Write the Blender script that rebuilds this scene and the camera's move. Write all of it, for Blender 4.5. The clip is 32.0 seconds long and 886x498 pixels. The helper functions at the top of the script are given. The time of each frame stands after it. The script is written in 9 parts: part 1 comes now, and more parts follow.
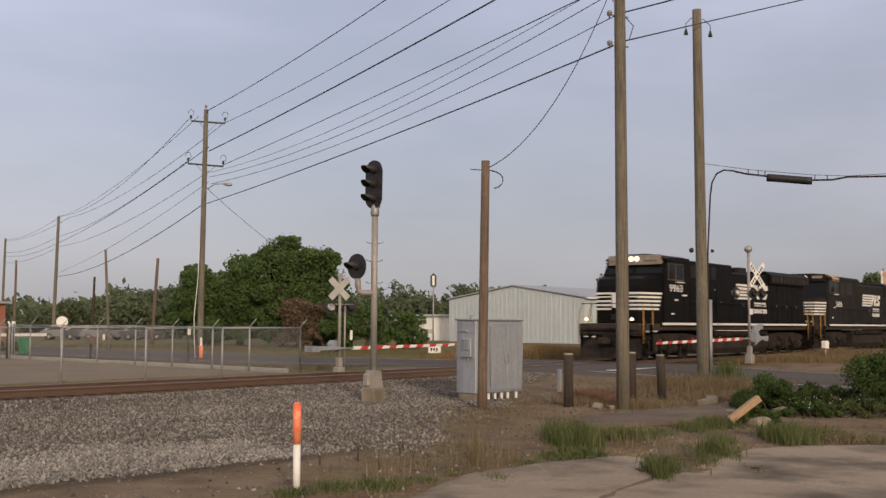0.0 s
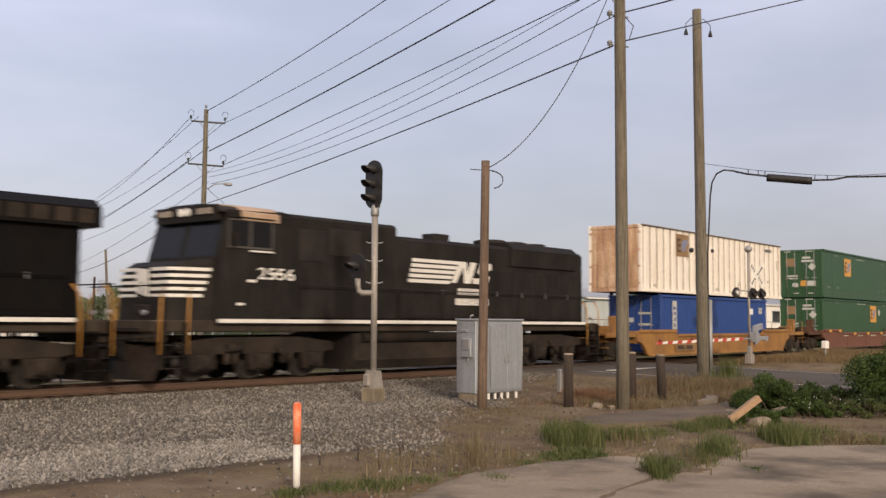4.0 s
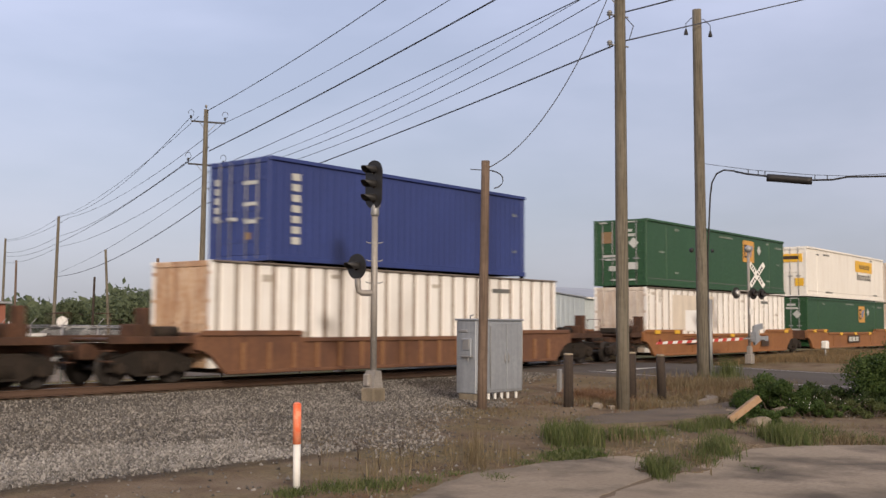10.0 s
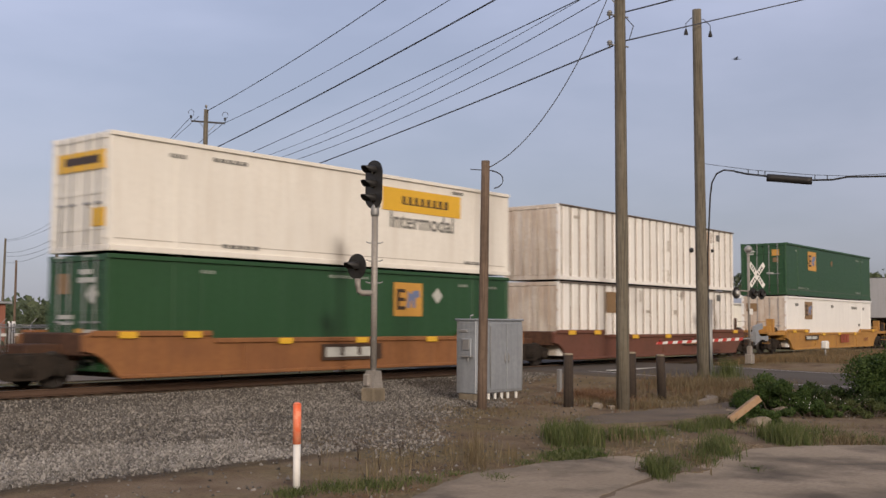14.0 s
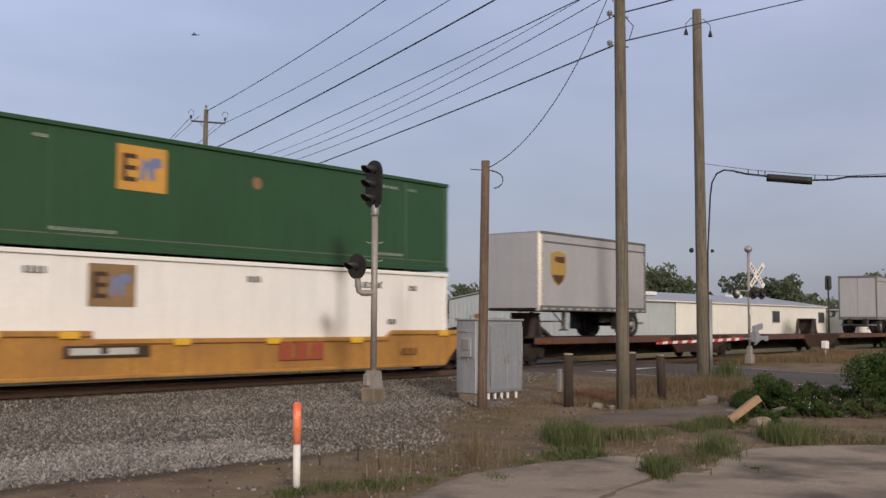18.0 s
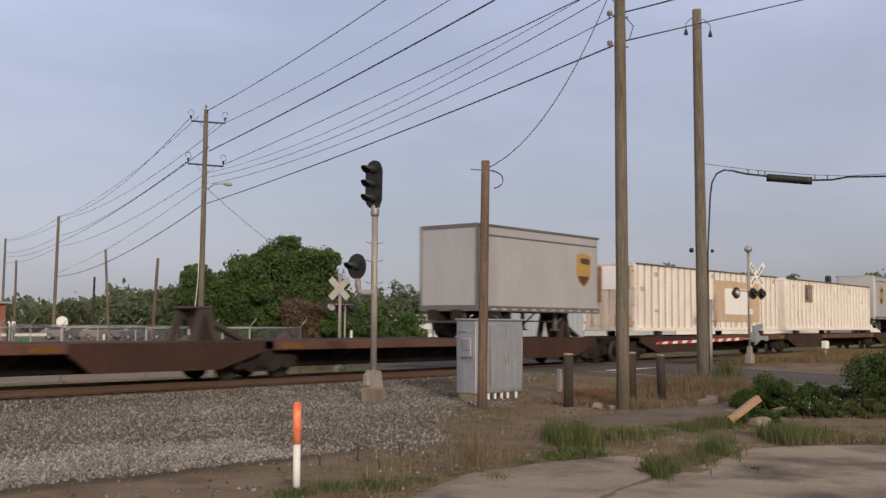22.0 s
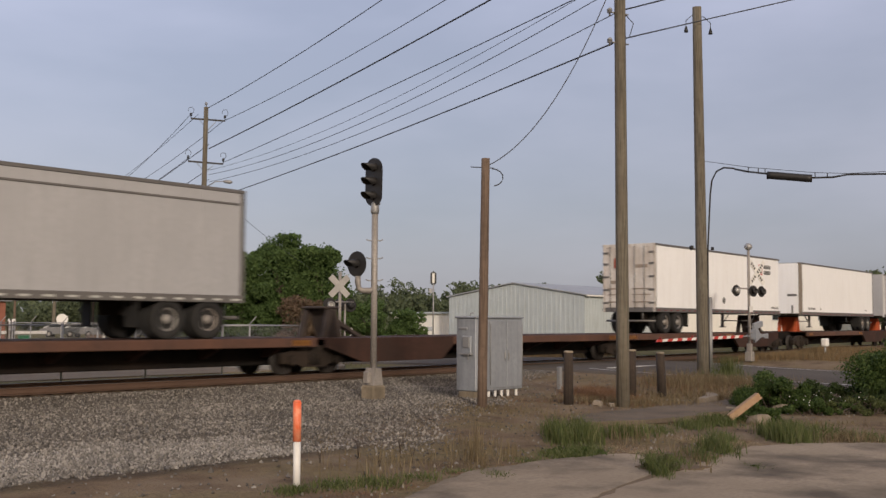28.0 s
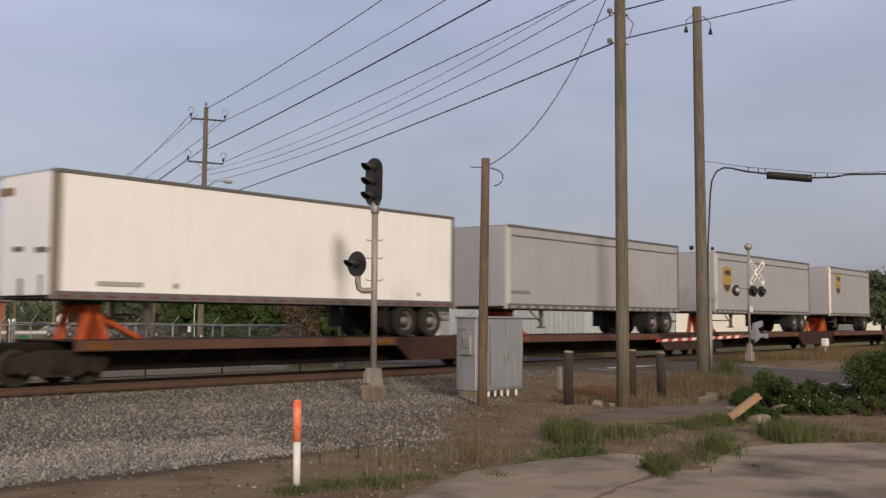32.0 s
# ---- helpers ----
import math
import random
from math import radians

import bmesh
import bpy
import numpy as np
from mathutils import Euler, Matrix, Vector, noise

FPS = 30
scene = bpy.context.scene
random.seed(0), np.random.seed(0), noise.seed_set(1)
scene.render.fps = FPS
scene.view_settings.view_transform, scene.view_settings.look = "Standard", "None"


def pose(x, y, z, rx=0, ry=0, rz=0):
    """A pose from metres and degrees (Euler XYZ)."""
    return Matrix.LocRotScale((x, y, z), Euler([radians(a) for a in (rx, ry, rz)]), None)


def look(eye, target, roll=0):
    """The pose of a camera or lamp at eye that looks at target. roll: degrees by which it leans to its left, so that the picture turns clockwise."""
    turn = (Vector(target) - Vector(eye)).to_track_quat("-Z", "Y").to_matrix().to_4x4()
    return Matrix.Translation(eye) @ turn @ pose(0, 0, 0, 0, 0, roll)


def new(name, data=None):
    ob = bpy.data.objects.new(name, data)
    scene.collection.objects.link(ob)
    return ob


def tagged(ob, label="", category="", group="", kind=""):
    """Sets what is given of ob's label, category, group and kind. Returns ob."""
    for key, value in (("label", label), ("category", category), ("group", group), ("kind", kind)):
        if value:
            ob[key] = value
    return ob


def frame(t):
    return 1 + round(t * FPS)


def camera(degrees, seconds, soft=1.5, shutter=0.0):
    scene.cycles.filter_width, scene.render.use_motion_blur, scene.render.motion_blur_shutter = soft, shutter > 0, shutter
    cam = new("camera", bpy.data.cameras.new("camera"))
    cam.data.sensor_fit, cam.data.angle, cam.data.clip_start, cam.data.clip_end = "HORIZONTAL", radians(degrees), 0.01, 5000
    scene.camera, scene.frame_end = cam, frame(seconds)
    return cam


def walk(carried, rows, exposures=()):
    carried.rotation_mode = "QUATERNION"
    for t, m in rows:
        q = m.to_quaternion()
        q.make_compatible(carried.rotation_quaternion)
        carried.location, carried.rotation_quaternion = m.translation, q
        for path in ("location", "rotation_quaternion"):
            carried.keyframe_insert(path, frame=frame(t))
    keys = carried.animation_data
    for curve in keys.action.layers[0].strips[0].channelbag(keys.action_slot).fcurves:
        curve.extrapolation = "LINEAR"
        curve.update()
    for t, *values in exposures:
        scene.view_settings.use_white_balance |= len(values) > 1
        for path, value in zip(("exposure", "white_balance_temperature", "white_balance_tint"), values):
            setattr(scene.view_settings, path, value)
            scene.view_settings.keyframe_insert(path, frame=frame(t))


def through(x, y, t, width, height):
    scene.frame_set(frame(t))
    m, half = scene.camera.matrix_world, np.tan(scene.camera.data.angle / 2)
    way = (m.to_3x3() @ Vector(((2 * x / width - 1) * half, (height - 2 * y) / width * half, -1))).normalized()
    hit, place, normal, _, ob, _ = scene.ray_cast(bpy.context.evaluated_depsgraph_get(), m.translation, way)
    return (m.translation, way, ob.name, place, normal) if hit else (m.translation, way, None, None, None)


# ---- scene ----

# ---------------------------------------------------------------- camera and walk
cam = camera(45.2644, 32.0, soft=1.45, shutter=0.5)
EYE = Vector((0.0, 0.0, 1.5494))


def aim(dx=0.0, dy=0.0):
    """Camera pose; dx and dy are small extra turns, in degrees, to the right and down."""
    return (pose(EYE.x, EYE.y, EYE.z) @ pose(0, 0, 0, 0, 0, -49.0873 - dx) @ pose(0, 0, 0, 94.0163 - dy, 0, 0)
            @ pose(0, 0, 0, 0, 0, 0.3098))


walk(cam, [(0.0, aim()), (24.2, aim()), (24.9, aim(0, 0.02)), (25.2, aim(0.02, 0.06)), (25.5, aim(0.05, 0.125)),
           (26.0, aim(0, 0.13)), (27.0, aim(0, 0.13)), (32.0, aim(0, 0.13))],
     exposures=[(0.0, -0.02, 6400, 12), (1.0, 0.0, 6400, 12), (2.0, 0.12, 6400, 12), (3.0, 0.28, 6400, 12), (6.0, 0.06, 6250, 12), (7.0, 0.0, 6200, 12), (8.0, 0.24, 6100, 12), (9.0, 0.3, 6050, 12),
                (11.0, 0.05, 6000, 12), (12.0, 0.12, 6050, 12), (13.0, 0.06, 6000, 12), (14.0, -0.1, 5950, 12), (17.0, -0.12, 5850, 12), (18.0, -0.1, 5800, 12), (20.0, -0.01, 5850, 12), (22.0, -0.03, 6050, 12), (24.0, -0.1, 6150, 12),
                (25.0, -0.19, 6100, 12), (28.0, -0.13, 6150, 12), (32.0, -0.15, 6100, 12)])

# ---------------------------------------------------------------- world and sun
SUN_AZ = 214.0     # degrees clockwise from north (+Y): where the sun stands
SUN_EL = 18.0
world = bpy.data.worlds.new("sky")
scene.world = world
world.use_nodes = True
wn, wl = world.node_tree.nodes, world.node_tree.links
wn.clear()
w_out = wn.new("ShaderNodeOutputWorld")
w_bg = wn.new("ShaderNodeBackground")
w_sky = wn.new("ShaderNodeTexSky")
w_sky.sky_type, w_sky.sun_disc = "NISHITA", False
w_sky.sun_elevation, w_sky.sun_rotation = radians(SUN_EL), radians(SUN_AZ)
w_sky.air_density, w_sky.dust_density, w_sky.ozone_density = 1.0, 2.5, 1.5
w_bg.inputs["Strength"].default_value = 0.12
# a thin veil of high cloud, soft and uneven, greyer towards the horizon
w_tc = wn.new("ShaderNodeTexCoord")
w_map = wn.new("ShaderNodeMapping")
w_map.inputs["Scale"].default_value = (1.0, 1.0, 3.2)
w_noise = wn.new("ShaderNodeTexNoise")
w_noise.inputs["Scale"].default_value, w_noise.inputs["Detail"].default_value = 2.2, 5.0
w_noise.inputs["Roughness"].default_value = 0.5
w_sep = wn.new("ShaderNodeSeparateXYZ")
w_ramp = wn.new("ShaderNodeValToRGB")
w_ramp.color_ramp.elements[0].position, w_ramp.color_ramp.elements[0].color = 0.0, (3.6, 3.45, 3.55, 1)
w_ramp.color_ramp.elements[1].position, w_ramp.color_ramp.elements[1].color = 0.42, (5.1, 5.3, 6.6, 1)
w_range = wn.new("ShaderNodeMapRange")
w_range.inputs["From Min"].default_value, w_range.inputs["From Max"].default_value = 0.3, 0.7
w_range.inputs["To Min"].default_value, w_range.inputs["To Max"].default_value = 0.72, 0.92
w_mix = wn.new("ShaderNodeMixRGB")
wl.new(w_tc.outputs["Generated"], w_map.inputs["Vector"])
wl.new(w_map.outputs["Vector"], w_noise.inputs["Vector"])
wl.new(w_tc.outputs["Generated"], w_sep.inputs["Vector"])
wl.new(w_sep.outputs["Z"], w_ramp.inputs["Fac"])
wl.new(w_noise.outputs["Fac"], w_range.inputs["Value"])
wl.new(w_range.outputs["Result"], w_mix.inputs["Fac"])
wl.new(w_sky.outputs["Color"], w_mix.inputs["Color1"])
wl.new(w_ramp.outputs["Color"], w_mix.inputs["Color2"])
# the veil is a little brighter towards the north-west
w_dot = wn.new("ShaderNodeVectorMath")
w_dot.operation = "DOT_PRODUCT"
w_dot.inputs[1].default_value = (-0.15, 0.172, -0.06)
w_add = wn.new("ShaderNodeMath")
w_add.inputs[1].default_value = 1.05
w_mul = wn.new("ShaderNodeVectorMath")
w_mul.operation = "SCALE"
wl.new(w_tc.outputs["Generated"], w_dot.inputs[0])
wl.new(w_dot.outputs["Value"], w_add.inputs[0])
wl.new(w_mix.outputs["Color"], w_mul.inputs[0])
w_cloud = wn.new("ShaderNodeMapRange")
w_cloud.inputs["From Min"].default_value, w_cloud.inputs["From Max"].default_value = 0.3, 0.7
w_cloud.inputs["To Min"].default_value, w_cloud.inputs["To Max"].default_value = -0.13, 0.13
wl.new(w_noise.outputs["Fac"], w_cloud.inputs["Value"])
w_add2 = wn.new("ShaderNodeMath")
wl.new(w_add.outputs[0], w_add2.inputs[0])
wl.new(w_cloud.outputs["Result"], w_add2.inputs[1])
wl.new(w_add2.outputs[0], w_mul.inputs["Scale"])
w_sun = wn.new("ShaderNodeVectorMath")
w_sun.operation = "DOT_PRODUCT"
w_sun.inputs[1].default_value = (-0.532, -0.788, 0.309)
wl.new(w_tc.outputs["Generated"], w_sun.inputs[0])
w_glow = wn.new("ShaderNodeMapRange")
w_glow.inputs["From Min"].default_value, w_glow.inputs["From Max"].default_value = 0.1, 1.0
wl.new(w_sun.outputs["Value"], w_glow.inputs["Value"])
w_warm = wn.new("ShaderNodeMixRGB")
w_warm.inputs["Color2"].default_value = (9.5, 7.0, 4.4, 1)
wl.new(w_glow.outputs["Result"], w_warm.inputs["Fac"])
wl.new(w_mul.outputs[0], w_warm.inputs["Color1"])
wl.new(w_warm.outputs[0], w_bg.inputs["Color"])
wl.new(w_bg.outputs["Background"], w_out.inputs["Surface"])

sun_data = bpy.data.lights.new("sun", "SUN")
sun_data.energy, sun_data.angle, sun_data.color = 2.3, radians(5.5), (1.0, 0.85, 0.68)
sun = new("sun", sun_data)
sun.matrix_world = look((-56, -83, 33), (0, 0, 0))

# ---------------------------------------------------------------- mesh helpers


class Shape:
    """Gathers vertices and faces of one part."""

    def __init__(self):
        self.v, self.f, self.s = [], [], []

    def add(self, verts, faces, smooth=False):
        n = len(self.v)
        self.v.extend(tuple(p) for p in verts)
        self.f.extend(tuple(i + n for i in f) for f in faces)
        self.s.extend([smooth] * len(faces))
        return self

    def box(self, x0, x1, y0, y1, z0, z1, c=0.0):
        """Box, with chamfered edges when c > 0."""
        c = min(c, abs(x1 - x0) * 0.45, abs(y1 - y0) * 0.45, abs(z1 - z0) * 0.45)
        if c <= 0:
            vs = [(x, y, z) for x in (x0, x1) for y in (y0, y1) for z in (z0, z1)]
            return self.add(vs, [(0, 1, 3, 2), (4, 6, 7, 5), (0, 4, 5, 1), (2, 3, 7, 6), (0, 2, 6, 4), (1, 5, 7, 3)])
        vs, ix = [], {}
        for a, (x, sx) in enumerate(((x0, 1), (x1, -1))):
            for b, (y, sy) in enumerate(((y0, 1), (y1, -1))):
                for e, (z, sz) in enumerate(((z0, 1), (z1, -1))):
                    for k in range(3):
                        ix[a, b, e, k] = len(vs)
                        vs.append((x if k == 0 else x + sx * c, y if k == 1 else y + sy * c, z if k == 2 else z + sz * c))
        fs = []
        for a in (0, 1):
            q = [ix[a, 0, 0, 0], ix[a, 0, 1, 0], ix[a, 1, 1, 0], ix[a, 1, 0, 0]]
            fs.append(q if a == 0 else q[::-1])
            q = [ix[0, a, 0, 1], ix[1, a, 0, 1], ix[1, a, 1, 1], ix[0, a, 1, 1]]
            fs.append(q if a == 0 else q[::-1])
            q = [ix[0, 0, a, 2], ix[0, 1, a, 2], ix[1, 1, a, 2], ix[1, 0, a, 2]]
            fs.append(q if a == 0 else q[::-1])
            for b in (0, 1):
                fs.append([ix[a, b, 0, 0], ix[a, b, 1, 0], ix[a, b, 1, 1], ix[a, b, 0, 1]])
                fs.append([ix[a, 0, b, 0], ix[a, 1, b, 0], ix[a, 1, b, 2], ix[a, 0, b, 2]])
                fs.append([ix[0, a, b, 1], ix[1, a, b, 1], ix[1, a, b, 2], ix[0, a, b, 2]])
                for e in (0, 1):
                    fs.append([ix[a, b, e, 0], ix[a, b, e, 1], ix[a, b, e, 2]])
        return self.add(vs, fs)

    def tube(self, pts, r, n=8, cap=True, r1=None):
        """Round bar along points; r1: the radius at its end."""
        pts = [Vector(p) for p in pts]
        m, vs = len(pts), []
        up = Vector((0, 0, 1))
        for i, p in enumerate(pts):
            d = (pts[min(i + 1, m - 1)] - pts[max(i - 1, 0)])
            d = d.normalized() if d.length > 1e-9 else Vector((0, 0, 1))
            a = d.cross(up if abs(d.z) < 0.95 else Vector((1, 0, 0))).normalized()
            b = d.cross(a)
            rr = r if r1 is None else r + (r1 - r) * i / (m - 1)
            vs += [p + (a * math.cos(k * math.tau / n) + b * math.sin(k * math.tau / n)) * rr for k in range(n)]
        fs = [(i * n + k, i * n + (k + 1) % n, (i + 1) * n + (k + 1) % n, (i + 1) * n + k) for i in range(m - 1) for k in range(n)]
        self.add(vs, fs, n > 5)
        if cap:
            k0 = len(self.v) - m * n
            self.f += [tuple(range(k0 + n - 1, k0 - 1, -1)), tuple(range(k0 + (m - 1) * n, k0 + m * n))]
            self.s += [False, False]
        return self

    def disc(self, centre, axis, profile, n=20):
        """Turned body: profile is a list of (along the axis, radius)."""
        c, d = Vector(centre), Vector(axis).normalized()
        a = d.cross(Vector((0, 0, 1)) if abs(d.z) < 0.9 else Vector((1, 0, 0))).normalized()
        b = d.cross(a)
        vs = [c + d * h + (a * math.cos(k * math.tau / n) + b * math.sin(k * math.tau / n)) * r for h, r in profile for k in range(n)]
        m = len(profile)
        fs = [(i * n + k, i * n + (k + 1) % n, (i + 1) * n + (k + 1) % n, (i + 1) * n + k) for i in range(m - 1) for k in range(n)]
        self.add(vs, fs, True)
        k0 = len(self.v) - m * n
        self.f += [tuple(range(k0 + n - 1, k0 - 1, -1)), tuple(range(k0 + (m - 1) * n, k0 + m * n))]
        self.s += [False, False]
        return self

    def slab(self, outline, axis, a0, a1):
        """Outline of (u, v) points pushed from a0 to a1 along the axis 'x', 'y' or 'z'."""
        def at(u, v, a):
            return {"x": (a, u, v), "y": (u, a, v), "z": (u, v, a)}[axis]
        n = len(outline)
        vs = [at(u, v, a0) for u, v in outline] + [at(u, v, a1) for u, v in outline]
        fs = [tuple(range(n - 1, -1, -1)), tuple(range(n, 2 * n))] + [(i, (i + 1) % n, n + (i + 1) % n, n + i) for i in range(n)]
        return self.add(vs, fs)

    def moved(self, m):
        """The same shape, moved by the matrix m."""
        o = Shape()
        o.v = [tuple(m @ Vector(p)) for p in self.v]
        o.f, o.s = list(self.f), list(self.s)
        return o

    def join(self, o):
        n = len(self.v)
        self.v += o.v
        self.f += [tuple(i + n for i in f) for f in o.f]
        self.s += o.s
        return self

    def mesh(self, name, material):
        me = bpy.data.meshes.new(name)
        me.from_pydata(self.v, [], self.f)
        me.polygons.foreach_set("use_smooth", self.s)
        bm = bmesh.new()
        bm.from_mesh(me)
        bmesh.ops.recalc_face_normals(bm, faces=bm.faces)
        bm.to_mesh(me)
        bm.free()
        me.materials.append(material)
        return me


def part(name, shape, material, parent, label=""):
    """One mesh object under a thing or a part."""
    ob = new(name, shape if isinstance(shape, bpy.types.Mesh) else shape.mesh(name, material))
    ob.parent = parent
    return tagged(ob, label)


def thing(name, label, category, m=None, group="", kind=""):
    """An Empty at the thing's base."""
    ob = new(name)
    ob.empty_display_size = 0.2
    if m is not None:
        ob.matrix_basis = m
    return tagged(ob, label, category, group, kind)


def piece(name, shape, material, label, category="", kind="", group=""):
    """A thing that is one mesh."""
    return tagged(new(name, shape.mesh(name, material)), label, category, group, kind)


# ---------------------------------------------------------------- materials


def mat(name, colour, rough=0.6, metal=0.0, second=None, grain=18.0, spread=0.25, blotch=1.3, bump=0.15, space="Object",
        streak=0.0, grime=None, grime_amount=0.0, coat=0.0, shine=0.5, fibre=0.0, vary=0.0):
    """Paint, metal, wood and so on: two scales of variation, fine relief, optional vertical streaks and grime."""
    m = bpy.data.materials.new(name)
    m.use_nodes = True
    n, l = m.node_tree.nodes, m.node_tree.links
    b = n["Principled BSDF"]
    b.inputs["Roughness"].default_value, b.inputs["Metallic"].default_value = rough, metal
    b.inputs["Coat Weight"].default_value = coat
    b.inputs["Specular IOR Level"].default_value = shine
    tc = n.new("ShaderNodeTexCoord") if space == "Object" else n.new("ShaderNodeNewGeometry")
    out = tc.outputs["Object"] if space == "Object" else tc.outputs["Position"]
    info = n.new("ShaderNodeObjectInfo")
    shift = n.new("ShaderNodeVectorMath")
    shift.operation = "ADD"
    l.new(out, shift.inputs[0])
    comb = n.new("ShaderNodeCombineXYZ")
    mul = n.new("ShaderNodeMath")
    mul.operation = "MULTIPLY"
    mul.inputs[1].default_value = 37.0
    l.new(info.outputs["Random"], mul.inputs[0])
    l.new(mul.outputs[0], comb.inputs["X"])
    l.new(comb.outputs[0], shift.inputs[1])

    def noise_at(scale, detail=4.0, stretch=None):
        t = n.new("ShaderNodeTexNoise")
        t.inputs["Scale"].default_value, t.inputs["Detail"].default_value = scale, detail
        if stretch:
            mp = n.new("ShaderNodeMapping")
            mp.inputs["Scale"].default_value = stretch
            l.new(shift.outputs[0], mp.inputs["Vector"])
            l.new(mp.outputs[0], t.inputs["Vector"])
        else:
            l.new(shift.outputs[0], t.inputs["Vector"])
        return t.outputs["Fac"]

    def spreaded(fac, lo, hi):
        r = n.new("ShaderNodeMapRange")
        r.inputs["From Min"].default_value, r.inputs["From Max"].default_value = lo, hi
        l.new(fac, r.inputs["Value"])
        return r.outputs["Result"]

    def mixed(fac, one, two):
        x = n.new("ShaderNodeMixRGB")
        l.new(fac, x.inputs["Fac"])
        for sock, val in ((x.inputs["Color1"], one), (x.inputs["Color2"], two)):
            if isinstance(val, tuple):
                sock.default_value = (*val, 1)
            else:
                l.new(val, sock)
        return x.outputs["Color"]

    second = second or tuple(c * (1 - spread) for c in colour)
    col = mixed(spreaded(noise_at(blotch), 0.35, 0.65), colour, second)
    fine = noise_at(grain, 6.0)
    col = mixed(spreaded(fine, 0.2, 0.8), col, mixed(spreaded(fine, 0.4, 0.6), tuple(c * (1 - spread * 0.6) for c in colour), second))
    if streak:
        s = noise_at(2.2, 5.0, (3.0, 3.0, 0.22))
        f = n.new("ShaderNodeMath")
        f.operation = "MULTIPLY"
        f.inputs[1].default_value = streak
        l.new(spreaded(s, 0.45, 0.75), f.inputs[0])
        col = mixed(f.outputs[0], col, grime or tuple(c * 0.45 for c in colour))
    if fibre:      # long upright cracks and grain of weathered wood
        f = n.new("ShaderNodeMath")
        f.operation = "MULTIPLY"
        f.inputs[1].default_value = fibre
        l.new(spreaded(noise_at(1.0, 4.0, (26.0, 26.0, 0.35)), 0.48, 0.66), f.inputs[0])
        col = mixed(f.outputs[0], col, tuple(c * 0.3 for c in colour))
    if vary:       # each piece a little different
        f = n.new("ShaderNodeMath")
        f.operation = "MULTIPLY"
        f.inputs[1].default_value = vary
        l.new(info.outputs["Random"], f.inputs[0])
        col = mixed(f.outputs[0], col, tuple(c * 0.5 for c in second))
    if grime_amount:
        f = n.new("ShaderNodeMath")
        f.operation = "MULTIPLY"
        f.inputs[1].default_value = grime_amount
        l.new(spreaded(noise_at(0.9, 8.0), 0.45, 0.7), f.inputs[0])
        col = mixed(f.outputs[0], col, grime or tuple(c * 0.45 for c in colour))
    l.new(col, b.inputs["Base Color"])
    rr = n.new("ShaderNodeMapRange")
    rr.inputs["To Min"].default_value, rr.inputs["To Max"].default_value = max(0.05, rough - 0.12), min(1.0, rough + 0.12)
    l.new(fine, rr.inputs["Value"])
    l.new(rr.outputs["Result"], b.inputs["Roughness"])
    if bump:
        bp = n.new("ShaderNodeBump")
        bp.inputs["Strength"].default_value, bp.inputs["Distance"].default_value = bump, 0.02
        l.new(fine, bp.inputs["Height"])
        l.new(bp.outputs["Normal"], b.inputs["Normal"])
    return m


def leaf_mat(name, one, two, three, through=0.3):
    """Foliage whose pieces vary, with light passing through."""
    m = bpy.data.materials.new(name)
    m.use_nodes = True
    n, l = m.node_tree.nodes, m.node_tree.links
    b = n["Principled BSDF"]
    b.inputs["Roughness"].default_value = 0.6
    b.inputs["Specular IOR Level"].default_value = 0.25
    g = n.new("ShaderNodeNewGeometry")
    r = n.new("ShaderNodeValToRGB")
    r.color_ramp.elements[0].color, r.color_ramp.elements[1].color = (*one, 1), (*three, 1)
    e = r.color_ramp.elements.new(0.5)
    e.color = (*two, 1)
    t = n.new("ShaderNodeTexNoise")
    t.inputs["Scale"].default_value = 0.5
    l.new(g.outputs["Position"], t.inputs["Vector"])
    a = n.new("ShaderNodeMath")
    a.operation = "MULTIPLY_ADD"
    a.inputs[1].default_value = 0.6
    l.new(g.outputs["Random Per Island"], a.inputs[0])
    h = n.new("ShaderNodeMath")
    h.operation = "MULTIPLY"
    h.inputs[1].default_value = 0.4
    l.new(t.outputs["Fac"], h.inputs[0])
    l.new(h.outputs[0], a.inputs[2])
    l.new(a.outputs[0], r.inputs["Fac"])
    l.new(r.outputs["Color"], b.inputs["Base Color"])
    tr = n.new("ShaderNodeBsdfTranslucent")
    l.new(r.outputs["Color"], tr.inputs["Color"])
    mx = n.new("ShaderNodeMixShader")
    mx.inputs["Fac"].default_value = through
    l.new(b.outputs[0], mx.inputs[1])
    l.new(tr.outputs[0], mx.inputs[2])
    l.new(mx.outputs[0], n["Material Output"].inputs["Surface"])
    return m


def glow(name, colour, strength):
    m = bpy.data.materials.new(name)
    m.use_nodes = True
    b = m.node_tree.nodes["Principled BSDF"]
    b.inputs["Base Color"].default_value = (*colour, 1)
    b.inputs["Emission Color"].default_value, b.inputs["Emission Strength"].default_value = (*colour, 1), strength
    return m


